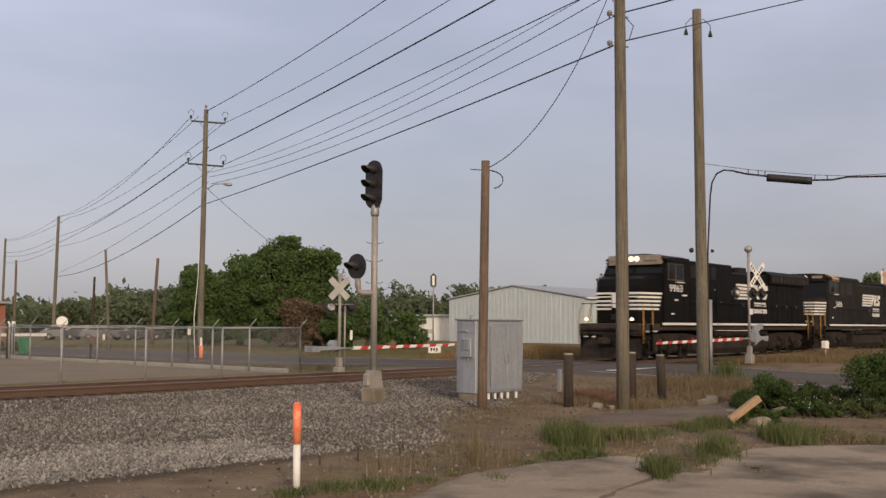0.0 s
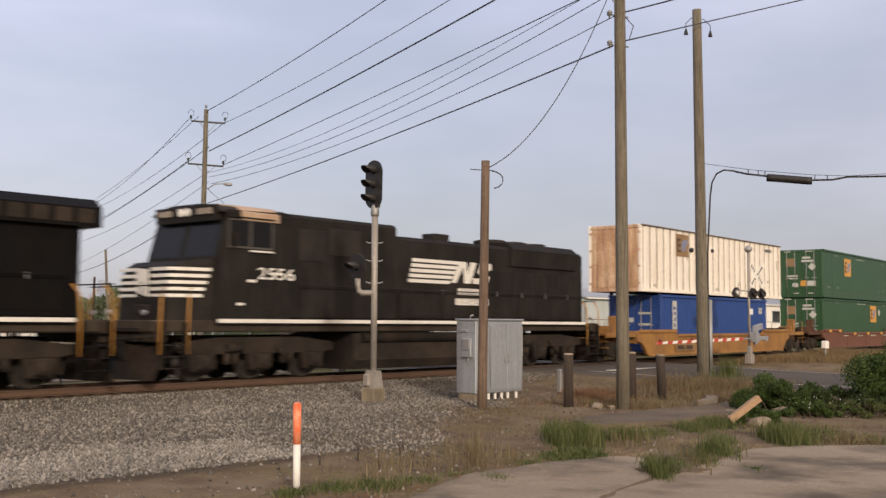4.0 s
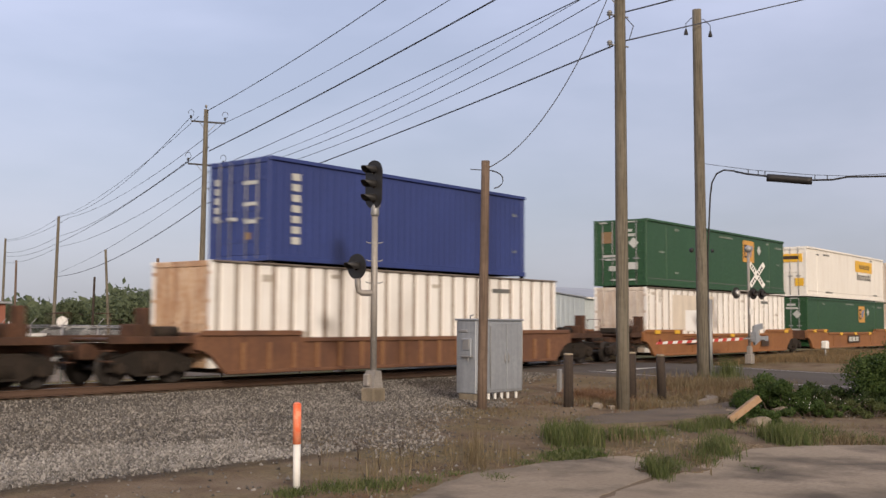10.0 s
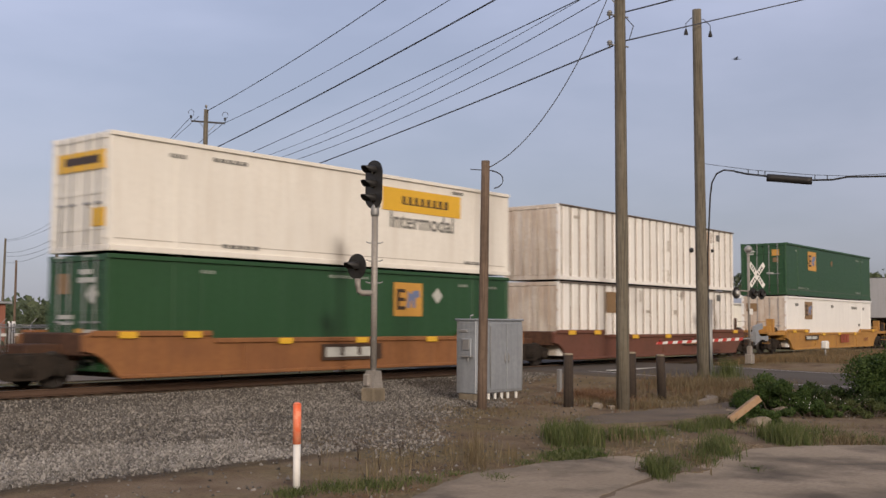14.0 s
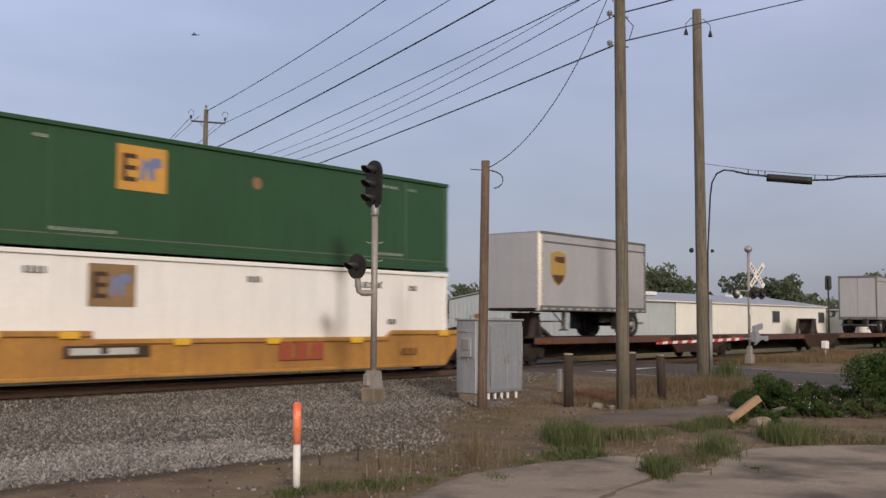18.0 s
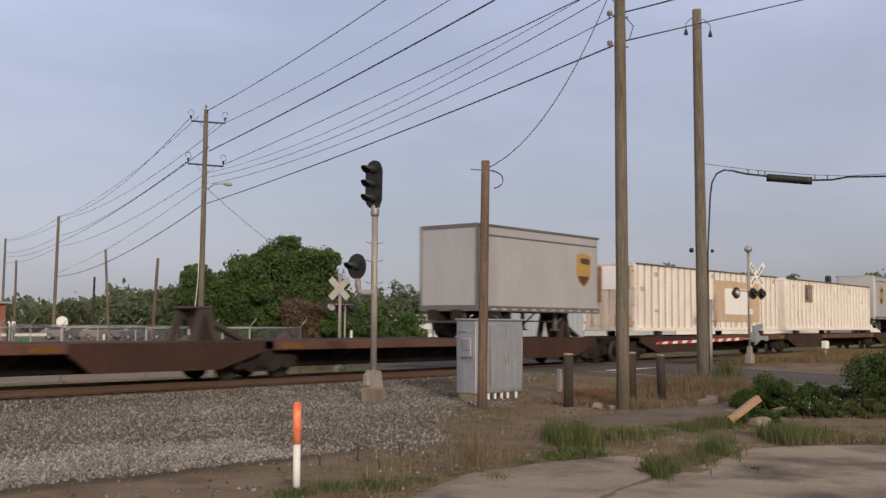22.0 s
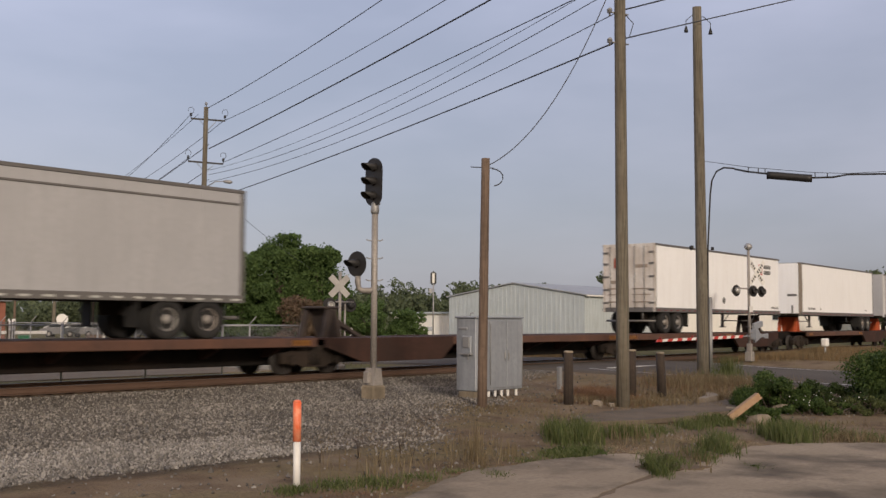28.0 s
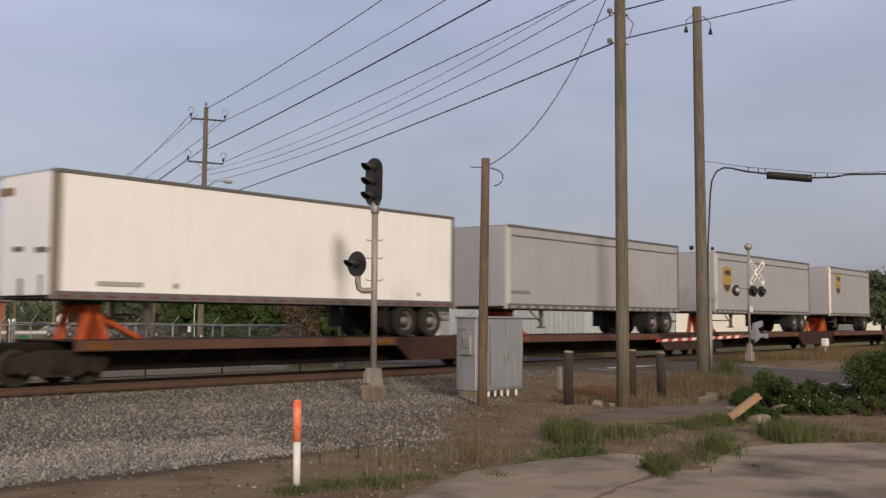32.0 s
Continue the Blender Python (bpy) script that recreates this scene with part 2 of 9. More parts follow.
M_RAIL = mat("rail_steel", (0.16, 0.10, 0.07), 0.6, 0.4, grain=30)
M_RAILTOP = mat("rail_head", (0.32, 0.30, 0.29), 0.38, 0.9, grain=40, bump=0.03)
M_TIE = mat("tie_wood", (0.10, 0.075, 0.055), 0.9, grain=25, bump=0.4, space="World", shine=0.12)
M_STONE = mat("stones", (0.17, 0.155, 0.14), 0.9, second=(0.08, 0.07, 0.062), grain=9, blotch=4, bump=0.5, space="World", shine=0.12)
M_ASPHALT = mat("asphalt", (0.115, 0.10, 0.086), 0.9, grain=60, blotch=0.35, spread=0.3, bump=0.3, space="World", shine=0.12)
M_CONCRETE = mat("concrete", (0.345, 0.293, 0.218), 0.9, second=(0.225, 0.188, 0.138), grain=22, blotch=1.1, bump=0.25, space="World",
                 grime=(0.085, 0.072, 0.056), grime_amount=0.9, shine=0.12)
M_SLAB = mat("slab_concrete", (0.335, 0.275, 0.205), 0.9, second=(0.235, 0.19, 0.138), grain=14, blotch=0.7, bump=0.25, space="World",
             grime=(0.10, 0.082, 0.062), grime_amount=1.0, shine=0.12)
M_SOIL = mat("soil", (0.19, 0.145, 0.10), 0.95, second=(0.13, 0.098, 0.068), grain=26, blotch=1.6, bump=0.5, space="World", shine=0.08)
M_KERB = mat("kerb", (0.42, 0.40, 0.36), 0.9, grain=30, space="World", shine=0.12)
M_WHITELINE = mat("road_paint", (0.68, 0.67, 0.64), 0.7, grain=25, spread=0.4, space="World", shine=0.12)
M_POLE = mat("pole_wood", (0.19, 0.17, 0.132), 0.9, second=(0.14, 0.12, 0.088), grain=8, blotch=1.2, bump=0.5, streak=0.4, fibre=0.75)
M_POLEBROWN = mat("pole_brown", (0.185, 0.13, 0.095), 0.9, second=(0.125, 0.088, 0.064), grain=8, bump=0.5, streak=0.4, fibre=0.6)
M_POST = mat("post_wood", (0.062, 0.044, 0.033), 0.95, second=(0.036, 0.027, 0.021), grain=14, bump=0.6, streak=0.4, fibre=0.6)
M_WIRE = mat("wire", (0.035, 0.035, 0.04), 0.7, bump=0)
M_BLACK = mat("signal_black", (0.018, 0.017, 0.017), 0.55, grain=30, bump=0.05)
M_ARM = mat("dark_steel_fitting", (0.05, 0.048, 0.047), 0.6, 0.3, grain=20, bump=0.05)
M_ALU = mat("grey_paint_mast", (0.36, 0.335, 0.31), 0.55, 0.2, second=(0.25, 0.23, 0.21), grain=20, bump=0.1, streak=0.35)
M_SIGNBACK = mat("bare_sign_back", (0.50, 0.49, 0.47), 0.5, 0.3, grain=14, spread=0.3, bump=0.05)
M_CABINET = mat("cabinet_aluminium", (0.36, 0.385, 0.42), 0.5, 0.3, grain=9, spread=0.18, bump=0.05, streak=0.3)
M_GALV = mat("galvanised", (0.36, 0.36, 0.36), 0.55, 0.5, grain=40, spread=0.2, bump=0.05)
M_WHITE = mat("white_paint", (0.78, 0.77, 0.74), 0.55, grain=24, spread=0.12, bump=0.05)
M_RED = mat("red_paint", (0.55, 0.05, 0.035), 0.5, grain=24, bump=0.05)
M_DARKRED = mat("dark_red_lens", (0.22, 0.02, 0.018), 0.4, grain=20, bump=0.02)
M_ORANGE = mat("orange_plastic", (0.82, 0.13, 0.035), 0.55, second=(0.80, 0.34, 0.2), grain=9, blotch=7, bump=0.05)
M_GLASS = mat("dark_glass", (0.03, 0.035, 0.04), 0.12, bump=0)
M_TYRE = mat("tyre", (0.022, 0.021, 0.02), 0.85, grain=24, bump=0.2)
M_RIM = mat("wheel_rim", (0.30, 0.285, 0.265), 0.5, 0.3, grain=20, spread=0.3, bump=0.05, grime=(0.22, 0.15, 0.1), grime_amount=0.5)

# ---------------------------------------------------------------- the line of the track
SIDE, CURVE, EASE = 22.464, 0.00107979, -2.990738e-6
CENTRE = 1.295      # from the near side of a wagon's load to the middle of the track
SPEED, GAIN = 11.50918, 0.006064


def track(s, lat=0.0):
    """Place and heading on the track's middle line at s metres along it; lat: metres to the far side."""
    x, y, m = 0.0, SIDE, 40
    for i in range(m):
        g = (i + 0.5) * s / m
        th = CURVE * g + EASE * g * g / 2
        x += math.cos(th) * s / m
        y += math.sin(th) * s / m
    th = CURVE * s + EASE * s * s / 2
    return x - math.sin(th) * (lat + CENTRE), y + math.cos(th) * (lat + CENTRE), th


def track_pose(s):
    x, y, th = track(s)
    return pose(x, y, 0, 0, 0, math.degrees(th))


def track_y(x):
    """Roughly the y of the track's middle line at x."""
    return SIDE + CENTRE + CURVE * x * x / 2 + EASE * x ** 3 / 6


def step(a, b, x):
    t = min(1.0, max(0.0, (x - a) / (b - a)))
    return t * t * (3 - 2 * t)


ROAD_X0, ROAD_X1 = 30.0, 39.8


def road_z(y, q):
    return -0.04 - 0.16 * step(2.5, 10, abs(q)) - 0.10 * step(8, 20, abs(q))


def ground_z(x, y):
    """Height of the natural ground; the rail's top is 0."""
    q = y - track_y(x) if -120 < x < 200 else 30.0
    if q < 0:
        z = -0.34 - 0.06 * step(3, 6, -q) - 0.22 * step(6, 14, -q)
    else:
        z = -0.32
    a = step(ROAD_X0 - 3.5, ROAD_X0 + 0.2, x) * (1 - step(ROAD_X1 - 0.2, ROAD_X1 + 4.0, x))
    z = z * (1 - a) + (road_z(y, q) - 0.07) * a
    if abs(x) < 70 and abs(y) < 70:
        z += 0.035 * noise.noise(Vector((x * 0.6, y * 0.6, 0))) * (1 - a) * step(1.8, 4, abs(q))
    # bank beyond the crossing, dry grass
    z += 0.32 * step(41.5, 46, x) * step(2.2, 4.5, -q) * (1 - step(9, 13, -q)) * (1 - step(60, 90, x))
    return z


def gravel_at(x, y):
    """How far the bare ground is crushed stone, 0 to 1."""
    q = -(y - track_y(x))
    edge = 14.2 - 0.62 * max(0.0, x - 9.0)
    g = 1 - step(edge - 0.8, edge + 0.8, q + 1.2 * noise.noise(Vector((x * 0.35, y * 0.35, 3))))
    # bare brown dirt trodden through the stones
    f, r = x * 0.755 + y * 0.655, x * 0.655 - y * 0.755
    d = math.hypot((f - 20.5) / 5.6, (r - 0.9) / 3.4) + 0.55 * noise.noise(Vector((x * 0.55, y * 0.55, 11))) + 0.4 * noise.noise(Vector((x * 2.1, y * 2.1, 13)))
    bare = 0.62 * (1 - step(0.45, 1.2, d))
    line = step(12.7, 12.95, y + 0.12 * noise.noise(Vector((x * 1.5, y * 1.5, 5))))
    g += (line - g) * (1 - step(12.0, 14.5, x))
    g *= 1 - bare
    return max(g, 1 - step(2.6, 4.2, q + 0.8 * noise.noise(Vector((x * 0.5, y * 0.5, 7)))))


def dirt_shade_at(x, y):
    """A dark line along the foot of the gravel: dirt, with the edge's shadow painted in."""
    if abs(y - 12.75) > 1:
        return 0.0
    return math.exp(-((y - 12.72 - 0.1 * noise.noise(Vector((x * 0.9, 0, 2)))) / 0.17) ** 2) * (1 - step(10.8, 14, x)) * 0.85


def pale_at(x, y):
    """A patch of newer, paler stone."""
    if not 3 < x < 14 or not 12 < y < 17:
        return 0.0
    d = math.hypot((x - 8.6) / 3.4, (y - 14.05) / 1.35) + 0.6 * noise.noise(Vector((x * 0.8, y * 0.8, 9))) + 0.3 * noise.noise(Vector((x * 3, y * 3, 4)))
    return 0.8 * (1 - step(0.3, 1.25, d))


# one ground sheet to the horizon, finest near the camera
def axis_steps(lo, hi, stp, far):
    a = list(np.arange(lo, hi + 1e-6, stp))
    w, up, dn = stp, [], []
    p = hi
    while p < far:
        w *= 1.35
        p += w
        up.append(p)
    p, w = lo, stp
    while p > -far:
        w *= 1.35
        p -= w
        dn.append(p)
    return dn[::-1] + a + up


def build_ground():
    xs, ys = axis_steps(2, 48, 0.2, 2600), axis_steps(2, 32, 0.2, 2600)
    vs = [(x, y, ground_z(x, y)) for y in ys for x in xs]
    w = len(xs)
    fs = [(j * w + i, j * w + i + 1, (j + 1) * w + i + 1, (j + 1) * w + i) for j in range(len(ys) - 1) for i in range(w - 1)]
    me = bpy.data.meshes.new("ground")
    me.from_pydata(vs, [], fs)
    me.polygons.foreach_set("use_smooth", [True] * len(fs))
    # how stony and how grassy each place is
    at = me.attributes.new("stony", "FLOAT", "POINT")
    at.data.foreach_set("value", [gravel_at(x, y) if -20 < x < 60 and 0 < y < 40 else 0.0 for x, y, z in vs])
    at = me.attributes.new("grassy", "FLOAT", "POINT")
    at.data.foreach_set("value", [step(2.5, 4.5, y - track_y(x)) if -120 < x < 200 else 1.0 for x, y, z in vs])
    at = me.attributes.new("dirt_shade", "FLOAT", "POINT")
    at.data.foreach_set("value", [dirt_shade_at(x, y) for x, y, z in vs])
    at = me.attributes.new("pale", "FLOAT", "POINT")
    at.data.foreach_set("value", [pale_at(x, y) for x, y, z in vs])
    me.materials.append(M_GROUND)
    tagged(new("ground", me), "bare brown dirt with gravel and dry grass", "ground", kind="structure")


def ground_material():
    m = bpy.data.materials.new("ground")
    m.use_nodes = True
    n, l = m.node_tree.nodes, m.node_tree.links
    b = n["Principled BSDF"]
    b.inputs["Roughness"].default_value = 0.95
    b.inputs["Specular IOR Level"].default_value = 0.1
    g = n.new("ShaderNodeNewGeometry")

    def noisy(scale, detail=6.0, rough=0.55):
        t = n.new("ShaderNodeTexNoise")
        t.inputs["Scale"].default_value, t.inputs["Detail"].default_value, t.inputs["Roughness"].default_value = scale, detail, rough
        l.new(g.outputs["Position"], t.inputs["Vector"])
        return t.outputs["Fac"]

    def ramp(fac, *stops):
        r = n.new("ShaderNodeValToRGB")
        while len(r.color_ramp.elements) < len(stops):
            r.color_ramp.elements.new(0.5)
        for e, (p, c) in zip(r.color_ramp.elements, stops):
            e.position, e.color = p, (*c, 1)
        l.new(fac, r.inputs["Fac"])
        return r.outputs["Color"]

    def mix(fac, a, c):
        x = n.new("ShaderNodeMixRGB")
        l.new(fac, x.inputs["Fac"])
        l.new(a, x.inputs["Color1"])
        l.new(c, x.inputs["Color2"])
        return x.outputs["Color"]

    dirt = ramp(noisy(1.1), (0.3, (0.11, 0.077, 0.05)), (0.5, (0.175, 0.13, 0.086)), (0.72, (0.235, 0.185, 0.13)))
    straw = ramp(noisy(7.0), (0.3, (0.085, 0.075, 0.035)), (0.7, (0.21, 0.165, 0.085)))
    dirt = mix(ramp(noisy(0.55), (0.46, (0, 0, 0)), (0.62, (0.7, 0.7, 0.7))), dirt, straw)
    v = n.new("ShaderNodeTexVoronoi")
    v.inputs["Scale"].default_value = 17.0
    l.new(g.outputs["Position"], v.inputs["Vector"])
    stone = ramp(v.outputs["Color"], (0.15, (0.026, 0.024, 0.022)), (0.5, (0.112, 0.103, 0.094)), (0.9, (0.34, 0.325, 0.305)))
    stone = mix(ramp(noisy(0.55, 8.0, 0.65), (0.42, (0, 0, 0)), (0.66, (0.6, 0.6, 0.6))), stone, dirt)
    pale = ramp(v.outputs["Color"], (0.1, (0.06, 0.053, 0.046)), (0.5, (0.17, 0.155, 0.138)), (0.9, (0.34, 0.315, 0.285)))
    ap = n.new("ShaderNodeAttribute")
    ap.attribute_name = "pale"
    stone = mix(ap.outputs["Fac"], stone, pale)
    a = n.new("ShaderNodeAttribute")
    a.attribute_name = "stony"
    col = mix(a.outputs["Fac"], dirt, stone)
    meadow = ramp(noisy(0.5, 8.0, 0.65), (0.3, (0.075, 0.08, 0.03)), (0.5, (0.14, 0.125, 0.055)), (0.7, (0.22, 0.17, 0.09)))
    # dirt line at the gravel's foot, its edge shadow put into the colour
    ad = n.new("ShaderNodeAttribute")
    ad.attribute_name = "dirt_shade"
    col = mix(ad.outputs["Fac"], col, ramp(noisy(9.0), (0.3, (0.028, 0.022, 0.016)), (0.7, (0.055, 0.043, 0.031))))
    a2 = n.new("ShaderNodeAttribute")
    a2.attribute_name = "grassy"
    col = mix(a2.outputs["Fac"], col, meadow)
    l.new(col, b.inputs["Base Color"])
    bp = n.new("ShaderNodeBump")
    bp.inputs["Strength"].default_value, bp.inputs["Distance"].default_value = 0.7, 0.04
    l.new(v.outputs["Distance"], bp.inputs["Height"])
    bp2 = n.new("ShaderNodeBump")
    bp2.inputs["Strength"].default_value, bp2.inputs["Distance"].default_value = 0.5, 0.05
    l.new(noisy(14.0, 8.0, 0.7), bp2.inputs["Height"])
    l.new(bp.outputs["Normal"], bp2.inputs["Normal"])
    l.new(bp2.outputs["Normal"], b.inputs["Normal"])
    return m


M_GROUND = ground_material()
build_ground()


def sweep(profile, s0, s1, stp, gaps=()):
    """A profile of (lat, z) carried along the track."""
    o = Shape()
    n = len(profile)
    ss = list(np.arange(s0, s1 + 1e-6, stp))
    vs = []
    for s in ss:
        for lat, z in profile:
            x, y, th = track(float(s), lat)
            vs.append((x, y, z))
    o.add(vs, [(i * n + k, (i + 1) * n + k, (i + 1) * n + (k + 1) % n, i * n + (k + 1) % n) for i in range(len(ss) - 1) for k in range(n)])
    return o


railway = thing("railway_track", "rusty steel rails on dark wooden ties in grey ballast", "railway track", kind="structure")
RAIL = [(-0.07, -0.17), (-0.07, -0.155), (-0.012, -0.13), (-0.012, -0.045), (-0.036, -0.035), (-0.036, -0.004),
        (0.036, -0.004), (0.036, -0.035), (0.012, -0.045), (0.012, -0.13), (0.07, -0.155), (0.07, -0.17)]
for side in (-0.7535, 0.7535):
    r = part("rail", sweep([(a + side, z) for a, z in RAIL], -140, 240, 2.0), M_RAIL, railway)
    part("rail_head", sweep([(side - 0.032, -0.004), (side - 0.026, 0.0), (side + 0.026, 0.0), (side + 0.032, -0.004)], -140, 240, 2.0),
         M_RAILTOP, r, "worn bright running surface")
bed = sweep([(-3.0, -0.5), (-1.62, -0.215), (1.62, -0.215), (3.0, -0.5)], -140, 240, 2.0)
piece("ballast", bed, M_STONE, "bed of crushed grey stone under the track", "ballast", "structure")


# the street over the crossing
def build_road():
    o, ys = Shape(), list(np.arange(-30, 140, 1.0))
    vs = []
    for y in ys:
        z = road_z(y, y - track_y(35))
        for x, d in ((ROAD_X0, -0.09), (ROAD_X0 + 0.1, 0.0), (34.9, 0.05), (ROAD_X1 - 0.1, 0.0), (ROAD_X1, -0.09)):
            vs.append((x, float(y), z + d * (1 if abs(y - track_y(35)) > 3 else (1 if d < 0 else 0))))
    o.add(vs, [(i * 5 + k, i * 5 + k + 1, i * 5 + k + 6, i * 5 + k + 5) for i in range(len(ys) - 1) for k in range(4)])
    road = piece("road", o, M_ASPHALT, "worn grey asphalt street over the level crossing", "road", "structure")
    for x in (31.0, 38.8):
        line = Shape()
        for y0, y1 in ((-20, track_y(35) - 4.2), (track_y(35) + 4.2, 80)):
            for y in np.arange(y0, y1, 1.0):
                a, b = float(y), float(min(y + 1.0, y1))
                za, zb = (road_z(v, v - track_y(35)) + 0.05 * (1 - abs(x - 34.9) / 5.7) + 0.006 for v in (a, b))
                line.add([(x - 0.07, a, za), (x + 0.07, a, za), (x + 0.07, b, zb), (x - 0.07, b, zb)], [(0, 1, 2, 3)])
        part("edge_line", line, M_WHITELINE, road, "faded white edge line")
    stop = Shape()
    y = track_y(35) - 4.6
    stop.box(31.6, 34.8, y - 0.09, y + 0.09, road_z(y, -4.6) + 0.03, road_z(y, -4.6) + 0.052)
    part("stop_line", stop, M_WHITELINE, road, "faded white stop line")


build_road()

# ---------------------------------------------------------------- more ground: lot, slabs, kerbs
M_LOT = mat("lot_concrete", (0.24, 0.19, 0.135), 0.92, second=(0.175, 0.14, 0.098), grain=16, blotch=0.25, bump=0.2, space="World", grime=(0.13, 0.11, 0.085), grime_amount=0.5, shine=0.12)
M_OLDASPHALT = mat("old_asphalt", (0.165, 0.138, 0.112), 0.95, second=(0.105, 0.086, 0.068), grain=30, blotch=1.2, bump=0.5, space="World", grime=(0.20, 0.155, 0.11), grime_amount=0.7, shine=0.08)
M_RUBBLE = mat("rubble", (0.30, 0.26, 0.21), 0.95, second=(0.19, 0.155, 0.12), grain=14, blotch=3, bump=0.5, shine=0.08)
M_BRICK = mat("brick", (0.33, 0.13, 0.085), 0.9, grain=18, spread=0.3, bump=0.3)
M_SHEET = mat("grey_sheet_metal", (0.54, 0.595, 0.61), 0.5, 0.1, second=(0.45, 0.495, 0.51), grain=6, blotch=0.35, bump=0.03, streak=0.55, grime=(0.33, 0.35, 0.35), space="World")
M_SHEETWHITE = mat("white_sheet_metal", (0.88, 0.86, 0.80), 0.5, grain=6, spread=0.1, blotch=0.3, bump=0.03, streak=0.15)
M_ROOFMETAL = mat("grey_roof", (0.40, 0.415, 0.43), 0.55, 0.3, grain=6, spread=0.2, blotch=0.3, bump=0.03)
M_BARK = mat("bark", (0.11, 0.085, 0.065), 0.95, second=(0.07, 0.055, 0.042), grain=7, bump=0.8, space="World")
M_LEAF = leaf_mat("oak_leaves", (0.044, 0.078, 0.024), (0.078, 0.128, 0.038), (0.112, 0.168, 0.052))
# far foliage: distance haze is mixed into these paler, greyer greens
M_LEAFHAZE = leaf_mat("hazed_far_leaves", (0.076, 0.098, 0.054), (0.106, 0.132, 0.072), (0.142, 0.166, 0.092))
M_LEAFBUSH = leaf_mat("bush_leaves", (0.024, 0.044, 0.011), (0.055, 0.092, 0.022), (0.13, 0.175, 0.048))
M_LEAFDARK = leaf_mat("dark_bush_leaves", (0.014, 0.024, 0.008), (0.036, 0.058, 0.016), (0.085, 0.118, 0.034))
M_LEAFWEED = leaf_mat("weed_leaves", (0.04, 0.05, 0.016), (0.08, 0.098, 0.032), (0.15, 0.165, 0.07))
M_LEAFDEAD = leaf_mat("dead_leaves", (0.11, 0.075, 0.05), (0.15, 0.105, 0.07), (0.19, 0.14, 0.09))
M_GRASS = leaf_mat("green_grass", (0.044, 0.060, 0.018), (0.090, 0.116, 0.036), (0.21, 0.205, 0.095))
M_STRAW = leaf_mat("dry_grass", (0.10, 0.078, 0.045), (0.17, 0.13, 0.072), (0.29, 0.235, 0.14))
M_STRAWPALE = leaf_mat("pale_straw", (0.19, 0.14, 0.085), (0.32, 0.245, 0.15), (0.48, 0.40, 0.27))
M_GOLDGRASS = leaf_mat("golden_grass", (0.17, 0.105, 0.05), (0.27, 0.175, 0.082), (0.38, 0.27, 0.14))
M_MEADOW = leaf_mat("meadow_grass", (0.075, 0.08, 0.03), (0.13, 0.115, 0.05), (0.22, 0.17, 0.085))
M_RUSSET = leaf_mat("russet_litter", (0.15, 0.078, 0.044), (0.21, 0.12, 0.065), (0.28, 0.185, 0.11))
M_PLANK = mat("timber", (0.40, 0.285, 0.185), 0.85, second=(0.31, 0.19, 0.105), grain=10, bump=0.3)
M_GREENBIN = mat("green_bin", (0.03, 0.22, 0.09), 0.5, grain=12, bump=0.05)
# bright silver that paints the highlights along the parked cars' roofs
M_CABINGLINT = mat("cabin_glint_silver", (0.42, 0.425, 0.43), 0.3, 0.6, grain=12, spread=0.08, bump=0, coat=0.5)
M_DARKCARPAINT = mat("dark_car", (0.04, 0.045, 0.05), 0.3, 0.3, grain=12, spread=0.08, bump=0, coat=0.5)
M_GREYCAR = mat("grey_car", (0.13, 0.13, 0.135), 0.35, 0.5, grain=12, spread=0.08, bump=0, coat=0.5)
M_LENS = mat("dark_lens", (0.02, 0.012, 0.01), 0.15, bump=0)
M_LENSWHITE = mat("pale_lamp_back", (0.55, 0.54, 0.52), 0.35, 0.6, bump=0.02)


def flat_sheet(outline, z, thick, material, name, label, category, wob=0.0, seed=1):
    """A slab on the ground with a slightly ragged outline."""
    rnd = random.Random(seed)
    pts = []
    n = len(outline)
    for i in range(n):
        a, b = Vector(outline[i]), Vector(outline[(i + 1) % n])
        m = max(1, int((b - a).length / 0.35)) if wob else 1
        for k in range(m):
            p = a.lerp(b, k / m)
            pts.append((p.x + rnd.uniform(-wob, wob), p.y + rnd.uniform(-wob, wob)))
    return piece(name, Shape().slab(pts, "z", z - thick, z), material, label, category, "structure")


flat_sheet([(-60, 30.4), (25.9, 30.4), (25.9, 58), (-60, 58)], -0.285, 0.1, M_LOT, "pavement", "worn tan concrete lot behind the fence", "pavement")
piece("kerb", Shape().box(26.25, 26.45, 30.5, 75, -0.33, -0.16, 0.02), M_KERB, "pale concrete kerb along the street", "kerb", "structure")
# foreground slabs with open joints
slabs = thing("pavement", "cracked grey-brown concrete slabs with weeds in the joints", "pavement", kind="structure")
